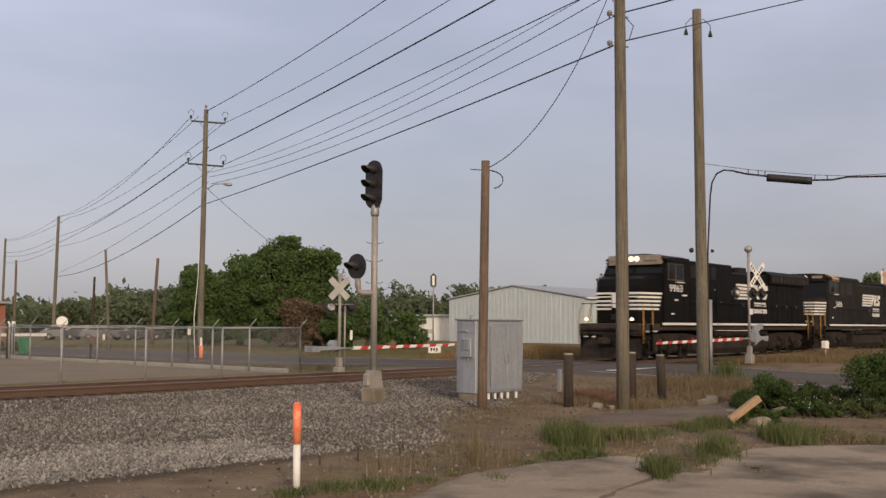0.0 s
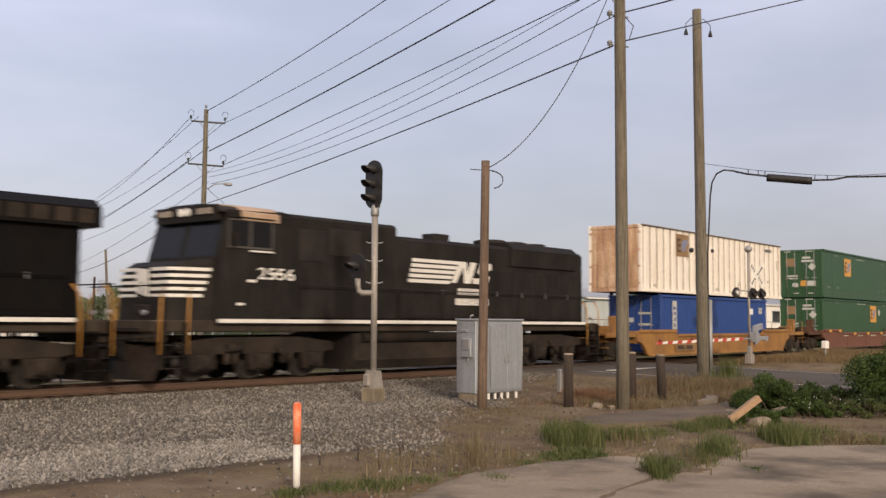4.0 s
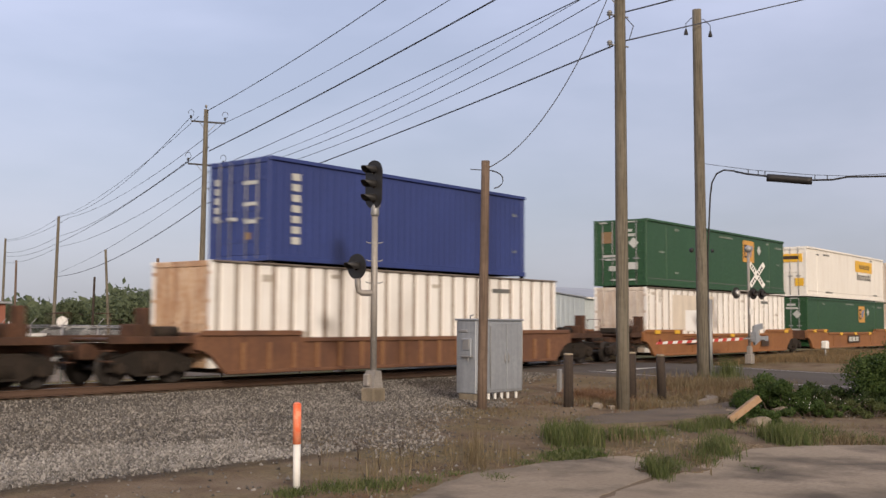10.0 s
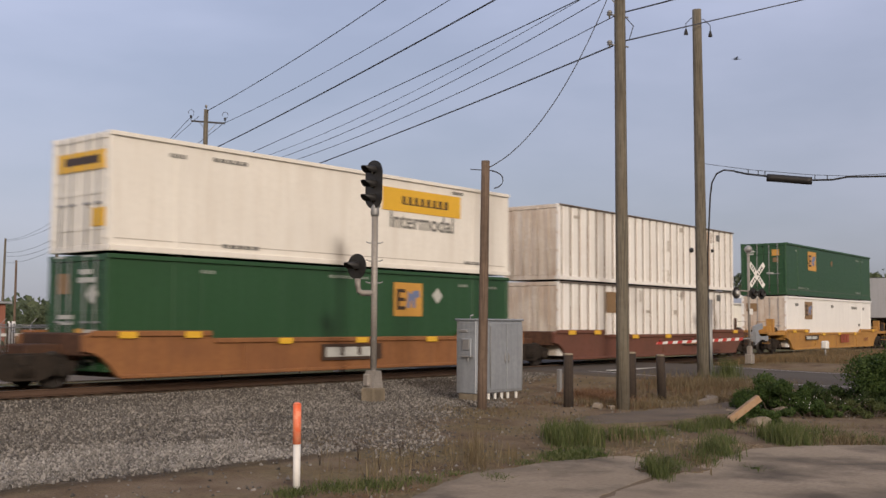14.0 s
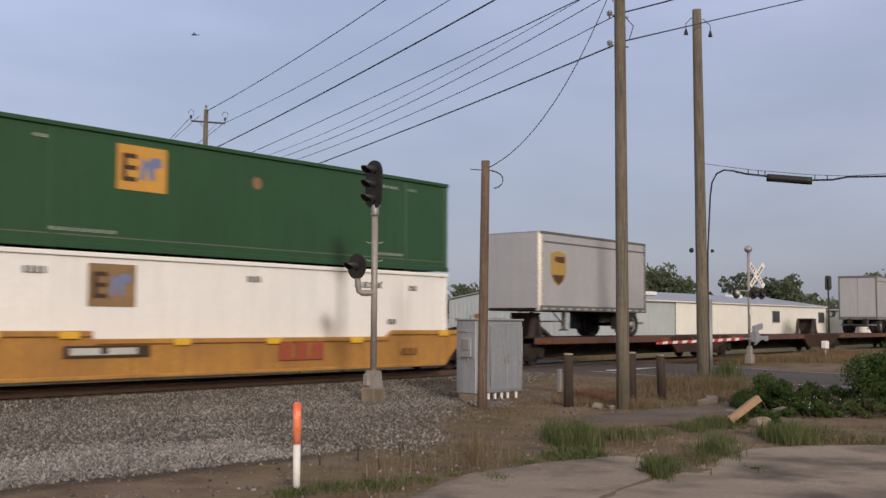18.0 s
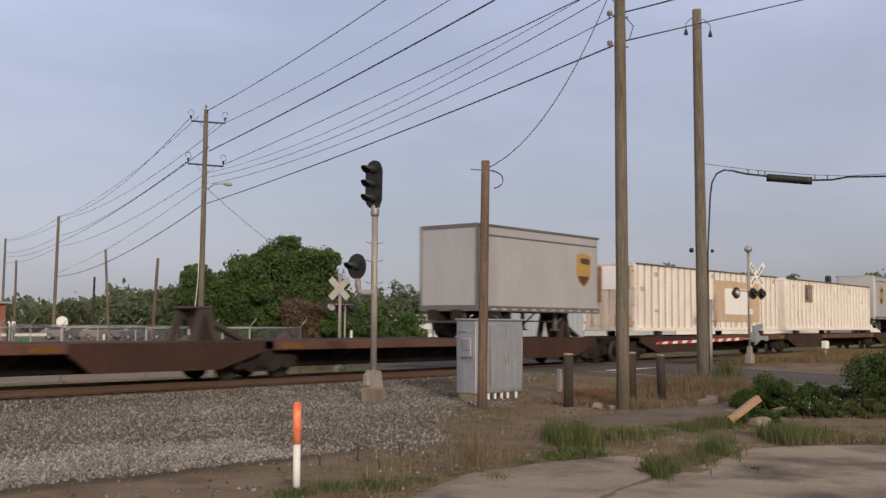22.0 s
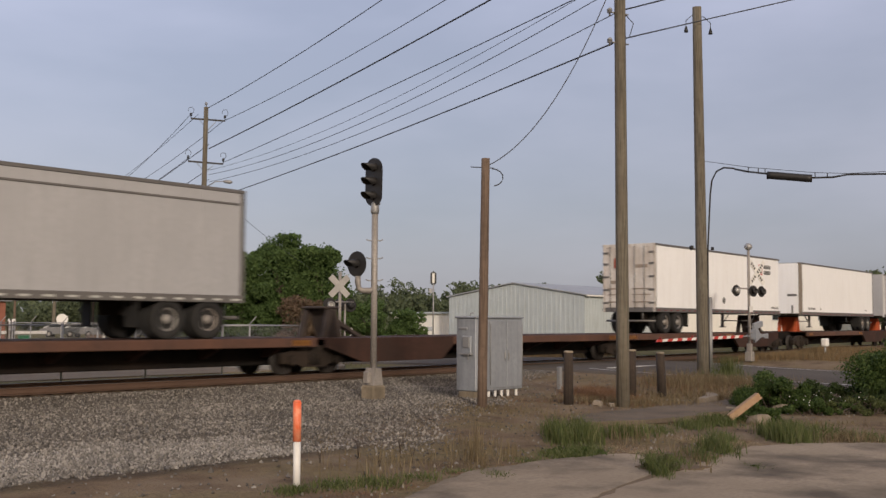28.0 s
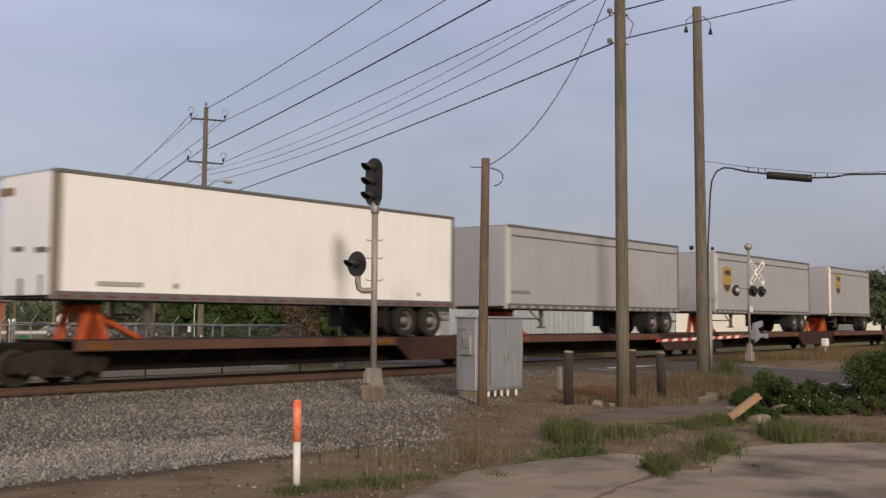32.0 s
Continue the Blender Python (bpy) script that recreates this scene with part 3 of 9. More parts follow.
for i, q in enumerate([[(9.4, 8.8), (10.7, 9.34), (11.82, 9.7), (12.73, 9.68), (13.71, 9.59), (14.67, 9.38), (15.18, 9.16), (14.9, 8.6), (14.3, 8.0), (13.3, 7.65), (12.0, 7.42), (11.2, 7.22), (8.5, 6.4), (7.4, 7.6)],
                       [(14.1, 7.5), (15.2, 7.75), (16.33, 7.95), (17.49, 8.09), (18.53, 7.62), (19.6, 6.6), (22.5, 4.0), (19.0, 0.5), (10.0, 3.0), (8.6, 6.35), (11.3, 7.12), (12.1, 7.32), (13.3, 7.52)]]):
    rnd, pts = random.Random(i), []
    for k in range(len(q)):
        a, b = Vector(q[k]), Vector(q[(k + 1) % len(q)])
        m = max(1, int((b - a).length / 0.25))
        for j in range(m):
            p = a.lerp(b, j / m)
            pts.append((p.x + rnd.uniform(-0.05, 0.05), p.y + rnd.uniform(-0.05, 0.05)))
    part("slab", Shape().slab(pts, "z", -0.75, -0.575 + 0.006 * (i % 3)), M_SLAB, slabs)
flat_sheet([(18.3, 12.2), (20.0, 13.35), (23.5, 13.1), (27.0, 12.9), (27.5, 12.0), (23.4, 11.3), (20.2, 11.4)], -0.50, 0.1, M_OLDASPHALT, "path", "strip of old grey asphalt in the weeds", "path", 0.12, 3)

flat_sheet([(10, 8.5), (12.5, 9.3), (15, 9.0), (17.3, 7.9), (19.3, 6.4), (22, 3.8), (18.8, 1.0), (10.5, 3.5), (8.8, 6.2)], -0.58, 0.06, M_SOIL, "ground_soil", "dark soil in the joints between the slabs", "soil")


def soil_patch(x, y, a, b, seed):
    """Ragged film of soil on the slabs."""
    pts = []
    for k in range(44):
        an = k * math.tau / 44
        r = 1 + 0.55 * noise.noise(Vector((math.cos(an) * 2.2, math.sin(an) * 2.2, seed))) + 0.3 * noise.noise(Vector((math.cos(an) * 7, math.sin(an) * 7, seed)))
        u, v = math.cos(an) * a * r, math.sin(an) * b * r
        pts.append((x + u * 0.655 + v * 0.755, y - u * 0.755 + v * 0.655))
    piece("soil_patch", Shape().slab(pts, "z", -0.575, -0.5575 + 0.0004 * seed), M_SOIL, "film of brown soil on the concrete slabs", "soil", "structure")


for i, (x, y, a, b) in enumerate(((14.1, 7.75, 0.5, 0.3), (15.6, 8.3, 0.5, 0.3))):
    soil_patch(x, y, a, b, i)

# ---------------------------------------------------------------- poles and wires


def pole(base, top, r0, r1, material, label, name="utility_pole"):
    th = thing(name, label, "utility pole", pose(*base), "utility poles")
    b, t = Vector(base), Vector(top)
    pts = [(t - b) * (i / 8) for i in range(9)]
    pts[0] = pts[0] - Vector((0, 0, 0.35))
    part("pole", Shape().tube(pts, r0, 14, True, r1), material, th)
    return th


def insulator(o, p, h=0.22):
    o.disc(p, (0, 0, 1), [(0, 0.02), (h * 0.4, 0.025), (h * 0.45, 0.07), (h * 0.7, 0.05), (h * 0.75, 0.075), (h, 0.04)], 10)


def crossarm(th, base, a, b, label=""):
    """Arm from a to b in world places, with an insulator on a loop at each end."""
    base = Vector(base)
    a, b = Vector(a) - base, Vector(b) - base
    d = (b - a).normalized()
    s = Vector((-d.y, d.x, 0)) * 0.04
    u = Vector((0, 0, 0.04))
    arm = part("crossarm", Shape().add([a - s - u, a + s - u, a + s + u, a - s + u, b - s - u, b + s - u, b + s + u, b - s + u],
               [(0, 1, 2, 3), (7, 6, 5, 4), (0, 4, 5, 1), (1, 5, 6, 2), (2, 6, 7, 3), (3, 7, 4, 0)]), M_ARM, th)
    m = (a + b) / 2
    for e in (a, b):
        o = Shape()
        insulator(o, e + u, 0.26)
        ring = [e + u + Vector((d.x * 0.15 * math.sin(k * 0.55), d.y * 0.15 * math.sin(k * 0.55), 0.2 + 0.18 - 0.18 * math.cos(k * 0.55))) for k in range(10)]
        o.tube(ring, 0.014, 5)
        part("insulator", o, M_ARM, arm)
    part("brace", Shape().tube([a.lerp(m, 0.5) - u, Vector((m.x, m.y, m.z - 0.55))], 0.015, 5).tube([b.lerp(m, 0.5) - u, Vector((m.x, m.y, m.z - 0.55))], 0.015, 5), M_GALV, arm)


def wire(name, a, b, sag, r=0.012, label="thin dark overhead wire", n=18):
    a, b = Vector(a), Vector(b)
    pts = [a.lerp(b, i / n) - Vector((0, 0, 4 * sag * (i / n) * (1 - i / n))) for i in range(n + 1)]
    return piece(name, Shape().tube(pts, r, 5), M_WIRE, label, "overhead wire", group="overhead wires")


# the tall pole on the line's near end
P1 = (22.78, 13.86, -0.42)
th = pole(P1, (22.21, 13.55, 13.4), 0.165, 0.125, M_POLE, "tall weathered wooden utility pole in dry grass")
crossarm(th, P1, (21.35, 14.0, 11.95), (23.05, 13.1, 11.95))
crossarm(th, P1, (21.5, 14.1, 9.95), (23.15, 13.25, 9.95))
for z in (9.2, 8.45):
    x, y = 22.45 - P1[0], 13.72 - P1[1]
    o = Shape().tube([(x - 0.28, y + 0.1, z - P1[2]), (x + 0.25, y - 0.12, z - P1[2])], 0.02, 6)
    insulator(o, (x - 0.26, y + 0.1, z - P1[2] - 0.1), 0.2)
    part("cable_bracket", o, M_GALV, th)
o = Shape()
o.tube([(22.52 - P1[0], 13.59 - P1[1], 9.6), (22.62 - P1[0], 13.4 - P1[1], 9.35), (22.58 - P1[0], 13.5 - P1[1], 9.0)], 0.012, 5)
part("jumper_cable", o, M_WIRE, th)
# pole beside the crossing, with the black cable
P2 = (32.39, 16.63, -0.30)
th = pole(P2, (31.68, 16.36, 12.0), 0.205, 0.145, M_POLE, "weathered wooden utility pole with a black cable")
o = Shape()
for dx, dy in ((-0.38, 0.2), (0.36, -0.3)):
    x, y, z = 31.72 + dx - P2[0], 16.38 + dy - P2[1], 11.2 - P2[2]
    o.tube([(31.72 - P2[0], 16.38 - P2[1], z + 0.45), (x * 0.5 + (31.72 - P2[0]) * 0.5, y * 0.5 + (16.38 - P2[1]) * 0.5, z + 0.5), (x, y, z + 0.3), (x, y, z)], 0.014, 5)
    o.disc((x, y, z - 0.08), (0, 0, 1), [(0, 0.07), (0.04, 0.07), (0.2, 0.025)], 8)
part("wire_hanger", o, M_BLACK, th)
part("bracket", Shape().disc((-0.4, 0.12, 4.32), (-0.6, 0.6, 0), [(0, 0.07), (0.06, 0.09), (0.12, 0.05)], 10), M_BLACK, th)
part("bracket", Shape().disc((-0.02, -0.34, 4.3), (0.6, -0.7, 0), [(0, 0.06), (0.08, 0.05)], 10), M_BLACK, th)
part("riser_cable", Shape().tube([(v[0] - P2[0], v[1] - P2[1], v[2] - P2[2]) for v in ((32.53, 15.5, 6.62), (32.40, 15.82, 6.66), (32.32, 16.04, 6.55), (32.24, 16.17, 6.25), (32.21, 16.22, 5.8),
     (32.26, 16.36, 3.9), (32.36, 16.42, 1.8), (32.42, 16.44, -0.3))], 0.028, 8), M_BLACK, th, "black riser cable")
th = thing("splice_cable", "black overhead cable with a cylindrical splice case", "overhead cable")
part("cable", Shape().tube([(32.53, 15.5, 6.6), (32.62, 15.1, 6.49), (32.75, 14.49, 6.38), (33.23, 13.19, 6.19), (33.45, 12.6, 6.18), (33.6, 12.2, 6.25), (34.12, 10.64, 6.2), (35.2, 7.0, 6.3)], 0.03, 8), M_BLACK, th)
part("splice_case", Shape().tube([(32.75, 14.49, 6.33), (32.8, 14.35, 6.32), (33.18, 13.33, 6.18), (33.23, 13.19, 6.17)], 0.125, 12), M_BLACK, th, "black splice case")
part("messenger", Shape().tube([(32.12, 16.4, 6.9), (32.6, 15.0, 6.62), (33.2, 13.2, 6.36), (33.6, 12.2, 6.28), (35.2, 7.0, 6.33)], 0.009, 5), M_WIRE, th)
for y, zc, zm in ((15.05, 6.48, 6.63), (14.75, 6.42, 6.58), (14.55, 6.4, 6.55), (13.1, 6.19, 6.36), (12.75, 6.18, 6.33)):
    x = 32.12 + (16.4 - y) * 0.34
    part("cable_clip", Shape().tube([(x, y, zc), (x, y, zm)], 0.016, 5), M_BLACK, th)
th = thing("conduit_post", "pale grey square post beside the utility pole", "post", pose(32.8, 16.58, -0.3))
part("post", Shape().tube([(0, 0, -0.2), (0.02, 0, 2.7)], 0.075, 8), M_GALV, th)
# short pole by the cabinet
P3 = (19.55, 15.71, -0.46)
th = pole(P3, (19.40, 15.50, 5.38), 0.118, 0.1, M_POLEBROWN, "short brown wooden pole with a looped cable")
o = Shape().tube([(-0.15 - 0.3, -0.2 + 0.2, 5.62), (0.05, -0.3, 5.62)], 0.012, 5)
loop = [(-0.02 + 0.22 * math.sin(k * 0.42), -0.3 - 0.16 * math.sin(k * 0.42), 5.42 - 0.24 * (1 - math.cos(k * 0.42)) * 0.85 + 0.18) for k in range(8)]
o.tube(loop, 0.015, 5)
part("cable_loop", o, M_WIRE, th)
# the line's second pole, with two crossarms and a street lamp
P4 = (33.58, 45.76, -0.32)
th = pole(P4, (33.22, 45.15, 12.6), 0.16, 0.115, M_POLE, "tall wooden utility pole with two crossarms and a street lamp")
crossarm(th, P4, (32.78, 45.84, 12.02), (33.95, 44.51, 11.9))
crossarm(th, P4, (32.81, 46.05, 9.8), (34.02, 44.68, 9.66))
o = Shape()
insulator(o, (33.22 - P4[0], 45.15 - P4[1], 12.6 - P4[2]), 0.25)
part("insulator", o, M_GALV, th)
lamp = part("lamp_arm", Shape().tube([(33.4 - P4[0], 45.2 - P4[1], 8.45 - P4[2]), (33.7 - P4[0], 44.9 - P4[1], 8.72 - P4[2]), (34.1 - P4[0], 44.5 - P4[1], 8.76 - P4[2])], 0.03, 6), M_GALV, th)
part("lamp_head", Shape().disc((34.0 - P4[0], 44.6 - P4[1], 8.74 - P4[2]), (0.68, -0.68, -0.08), [(0, 0.04), (0.08, 0.08), (0.34, 0.10), (0.46, 0.04)], 12), M_GALV, lamp, "pale street lamp head")
part("ground_wire", Shape().tube([(-0.24, 0.05, 0.0), (-0.3, 0.1, 1.2), (-0.32, 0.1, 2.2), (-0.2, 0.0, 4.2), (-0.2, -0.08, 6.0)], 0.02, 6), M_WHITE, th, "pale conduit on the pole")
P5 = (56.9, 102.6, -0.32)
th = pole(P5, (56.7, 101.8, 12.4), 0.20, 0.14, M_POLE, "distant wooden utility pole on the street line")
P6 = (70.2, 140.2, -0.32)
th = pole(P6, (70.1, 139.7, 12.8), 0.2, 0.14, M_POLE, "far wooden utility pole")
pole((38.9, 62.9, -0.32), (38.2, 62.5, 6.3), 0.10, 0.075, M_POLE, "slim grey wooden pole beyond the lot")
pole((51.9, 77.4, -0.32), (52.1, 77.1, 6.95), 0.16, 0.12, M_POLEBROWN, "brown wooden pole stub by the street")
pole((64.9, 108.5, -0.32), (64.9, 108.3, 6.6), 0.15, 0.12, M_POST, "dark wooden pole stub among the trees")
pole((60.6, 118.0, -0.32), (60.5, 117.8, 8.6), 0.16, 0.12, M_POLEBROWN, "far brown wooden pole")

FAR_A = [(33.22, 45.15, 12.5), (33.95, 44.51, 11.93), (33.43, 45.12, 10.44), (34.02, 44.68, 9.74), (33.49, 45.16, 9.32), (33.51, 45.18, 9.09), (33.57, 45.15, 8.73), (33.45, 45.39, 7.69)]
NEAR_A = [(22.21, 13.55, 13.72), (23.05, 13.1, 12.91), (22.32, 13.62, 11.31), (23.15, 13.25, 10.56), (22.4, 13.68, 10.17), (22.2, 13.85, 9.7), (22.44, 13.71, 9.25), (22.3, 13.8, 8.43)]
for i, (a, b) in enumerate(zip(FAR_A, NEAR_A)):
    wire("overhead_wire", a, b, (0.35, 0.37, 0.13, 0.09, 0.64, 0.67, 0.54, 0.15)[i], (0.018, 0.015, 0.027, 0.016, 0.009, 0.012, 0.012, 0.021)[i])
SPAN_B = [((32.78, 45.84, 12.25), (56.7, 101.8, 12.45), 1.25), ((33.0, 45.5, 12.24), (56.7, 101.8, 12.29), 0.71), ((33.95, 44.51, 11.96), (57.5, 101.2, 12.3), 0.78),
          ((32.81, 46.05, 9.95), (56.7, 101.9, 10.32), 0.58), ((33.43, 45.12, 10.67), (56.8, 101.9, 9.68), 0.4), ((33.49, 45.16, 9.4), (56.8, 101.9, 9.27), 0.71),
          ((33.51, 45.18, 8.85), (56.8, 102.0, 6.54), 0.46), ((33.45, 45.39, 7.75), (56.8, 102.1, 6.18), 0.83)]
for i, (a, b, sag) in enumerate(SPAN_B):
    wire("overhead_wire", a, b, sag, (0.015, 0.013, 0.015, 0.015, 0.02, 0.015, 0.012, 0.024)[i])
for i, ((a, b, sag), c) in enumerate(zip(SPAN_B[1:6], [(70.1, 139.7, 12.6), (70.1, 139.7, 12.4), (70.1, 139.7, 10.9), (70.1, 139.7, 10.4), (70.1, 139.7, 9.5)])):
    wire("overhead_wire", b, c, 0.5, 0.018)
wire("overhead_wire", (22.52, 13.59, 9.29), (23.6, 9.0, 10.0), 0.05, 0.02)
wire("overhead_wire", (22.48, 13.7, 8.55), (31.5, 16.1, 11.46), 0.0, 0.02)
wire("overhead_wire", (31.5, 16.1, 11.46), (40.0, 9.0, 14.47), 0.0, 0.02)
wire("service_wire", (22.3, 13.62, 10.3), (19.42, 15.46, 5.2), 0.85, 0.012, "slack service wire down to the short pole")
wire("guy_wire", (33.4, 45.2, 8.5), (45.0, 50.0, 4.8), 0.2, 0.011, "thin guy wire from the street pole")

# ---------------------------------------------------------------- railway signal
SIG = (18.92, 18.66, -0.40)
th = thing("railway_signal", "silver railway signal mast with black signal heads", "railway signal", pose(*SIG))
part("foundation", Shape().box(-0.22, 0.22, -0.23, 0.23, -0.25, 0.36, 0.04), M_CONCRETE, th, "square concrete foundation")
o = Shape().slab([(-0.17, 0.36), (0.17, 0.36), (0.1, 0.78), (-0.1, 0.78)], "y", -0.17, 0.17)
part("cast_base", o, M_ALU, th)
part("junction_box", Shape().box(-0.24, -0.12, -0.05, 0.13, 0.4, 0.7, 0.02), M_ALU, th)
part("mast", Shape().tube([(0, 0, 0.7), (0, 0, 4.9)], 0.08, 16), M_ALU, th)
for i, z in enumerate((0.8, 1.55, 2.0, 2.45, 2.95, 3.5, 3.95)):
    o = Shape().disc((0, 0, z - 0.03), (0, 0, 1), [(0, 0.08), (0.06, 0.08)], 12)
    if z > 2.6:
        o.tube([(-0.15, 0.15, z + 0.03), (-0.1, 0.1, z), (0.1, -0.1, z), (0.15, -0.15, z + 0.03)], 0.016, 6)
    part("step_bracket", o, M_GALV, th)


def signal_head(parent, c, lens_z, plate_w, plate_h, round_plate=False):
    """Black background facing along -x with hooded lenses."""
    cx, cy, cz = c
    n, pts = 28, []
    for k in range(n):
        a = k * math.tau / n
        u, v = math.cos(a) * plate_w / 2, math.sin(a) * plate_w / 2
        if not round_plate:
            v += (plate_h - plate_w) / 2 * (1 if v > 0 else -1)
        pts.append((cy + u, cz + v))
    head = part("signal_head", Shape().slab(pts, "x", cx - 0.015, cx + 0.015), M_BLACK, parent, "black signal background plate")
    part("lamp_housing", Shape().box(cx + 0.015, cx + 0.2, cy - 0.13, cy + 0.13, cz - max(0.16, plate_h / 2 - 0.2), cz + max(0.16, plate_h / 2 - 0.2), 0.04), M_BLACK, head)
    for dz in lens_z:
        part("lens", Shape().disc((cx - 0.016, cy, cz + dz), (-1, 0, 0), [(0, 0.1), (0.02, 0.09), (0.035, 0.05)], 16), M_LENS, head)
        o, hood = Shape(), []
        for k in range(11):
            a = math.radians(-25 + k * 23)
            hood.append((cy + 0.125 * math.cos(a), cz + dz + 0.125 * math.sin(a)))
        m = len(hood)
        depth = [0.2 + 0.2 * math.sin(math.pi * k / (m - 1)) for k in range(m)]
        vs = [(cx - 0.015, y, z) for y, z in hood] + [(cx - 0.015 - d, y, z - d * 0.1) for (y, z), d in zip(hood, depth)]
        vs += [(x, cy + (y - cy) * 0.93, cz + dz + (z - cz - dz) * 0.93) for x, y, z in vs]
        fs = [(k, k + 1, m + k + 1, m + k) for k in range(m - 1)] + [(2 * m + k, 3 * m + k, 3 * m + k + 1, 2 * m + k + 1) for k in range(m - 1)]
        fs += [(m + k, m + k + 1, 3 * m + k + 1, 3 * m + k) for k in range(m - 1)]
        part("hood", o.add(vs, fs, True), M_BLACK, head)


part("head_bracket", Shape().disc((0, 0, 4.62), (0, 0, 1), [(0, 0.09), (0.06, 0.11), (0.24, 0.1), (0.3, 0.07)], 14).box(-0.06, 0.14, -0.07, 0.07, 4.85, 5.05, 0.02), M_GALV, th)
signal_head(th, (-0.05, 0.0, 5.42), (0.36, 0.0, -0.36), 0.58, 1.22)
part("arm", Shape().tube([(0, 0, 2.72), (-0.08, 0.1, 2.7), (-0.2, 0.22, 2.7), (-0.26, 0.28, 2.76), (-0.28, 0.3, 2.9), (-0.28, 0.3, 3.06)], 0.075, 12), M_ALU, th, "bent silver pipe arm")
signal_head(th, (-0.3, 0.32, 3.36), (0.0,), 0.64, 0.64, True)

# ---------------------------------------------------------------- relay cabinet
th = thing("relay_cabinet", "grey aluminium railway relay cabinet on short legs", "equipment cabinet", pose(20.94, 17.03, -0.42) @ Matrix.Diagonal((0.9, 0.9, 1.0, 1.0)))
part("body", Shape().box(0, 2.18, 0, 0.72, 0.2, 2.05, 0.02), M_CABINET, th)
part("roof", Shape().box(-0.04, 2.22, -0.05, 0.76, 2.05, 2.1, 0.015), M_CABINET, th)
for i, (a, b) in enumerate(((0.62, 1.36), (1.4, 2.14))):
    d = part("door", Shape().box(a, b, -0.03, 0.0, 0.26, 1.99, 0.01), M_CABINET, th)
    part("handle", Shape().box((b - 0.09 if i == 0 else a + 0.04), (b - 0.04 if i == 0 else a + 0.09), -0.07, -0.03, 1.0, 1.16, 0.01).tube([((b - 0.06 if i == 0 else a + 0.06), -0.045, 0.95), ((b - 0.06 if i == 0 else a + 0.06), -0.045, 1.22)], 0.012, 6), M_GALV, d)
    part("hinge", Shape().tube([((a + 0.01 if i == 0 else b - 0.01), -0.035, 0.35), ((a + 0.01 if i == 0 else b - 0.01), -0.035, 1.9)], 0.014, 6), M_GALV, d)
part("panel", Shape().box(0.03, 0.58, -0.025, 0.0, 0.26, 1.99, 0.01), M_CABINET, th)
part("meter_box", Shape().box(-0.06, 0.0, 0.14, 0.46, 1.15, 1.6, 0.015), M_CABINET, th, "grey meter box")
part("foundation", Shape().box(0.02, 0.56, 0.06, 0.66, -0.12, 0.2, 0.02), M_CONCRETE, th, "tan concrete block under one end")
part("meter_lid", Shape().box(-0.09, -0.06, 0.18, 0.42, 1.3, 1.58, 0.01).box(-0.12, 0.0, 0.1, 0.5, 1.12, 1.16, 0.005).tube([(-0.1, 0.2, 1.14), (-0.1, 0.2, 1.0)], 0.015, 6), M_GALV, th)
for x in (-0.08, 0.35):
    part("roof_vent", Shape().tube([(x + 0.2, 0.3, 2.1), (x + 0.2, 0.3, 2.17), (x + 0.27, 0.25, 2.19)], 0.025, 6), M_GALV, th)
part("left_hasp", Shape().box(-0.03, 0.0, 0.3, 0.6, 1.75, 1.82, 0.01), M_GALV, th)
for x in (0.7, 1.0, 1.3, 1.6, 2.0):
    for y in (0.1, 0.62):
        part("leg", Shape().tube([(x, y, -0.1), (x, y, 0.22)], 0.045, 8), M_WHITE, th)

# ---------------------------------------------------------------- level crossing gates


def crossbuck(th, c, face, size=1.2, bar=True, paint=None):
    """White X; face: angle of the side it shows, degrees about z."""
    o = Shape()
    m = pose(*c, 0, 0, face)
    for a in (45, -45):
        b = Shape().box(-size / 2, size / 2, -0.01, 0.01, -0.115, 0.115).moved(m @ pose(0, 0.006 * a / 45, 0, 0, a, 0))
        blade = part("crossbuck_blade", b, paint or M_WHITE, th, "plain metal back of a crossbuck blade" if paint else "white crossbuck blade")
        if bar:
            for k in range(7):
                x = -0.48 + k * 0.14 + (0.1 if k > 2 else -0.06)
                t = Shape().box(x - 0.035, x + 0.035, -0.017, -0.011, -0.06, 0.06)
                part("letter_bar", t.moved(m @ pose(0, 0.006 * a / 45, 0, 0, a, 0)), M_BLACK, blade)


def flasher(th, c, direction, pale=False):
    """Round flashing lamp with a black background and hood."""
    c, d = Vector(c), Vector(direction).normalized()
    back = part("flasher", Shape().disc(c, d, [(0, 0.25), (0.02, 0.25)], 20), M_BLACK, th, "black flashing-lamp background")
    part("lamp_body", Shape().disc(c, -d, [(0.0, 0.15), (0.1, 0.13), (0.16, 0.07)], 14), M_LENSWHITE if pale else M_BLACK, back)
    part("lens", Shape().disc(c + d * 0.02, d, [(0, 0.105), (0.02, 0.1), (0.04, 0.06)], 14), M_LENSWHITE if pale else M_LENS, back)
    part("hood", Shape().disc(c + d * 0.02, d, [(0.0, 0.125), (0.16, 0.125), (0.16, 0.115), (0.0, 0.115)], 16), M_LENSWHITE if pale else M_BLACK, back)


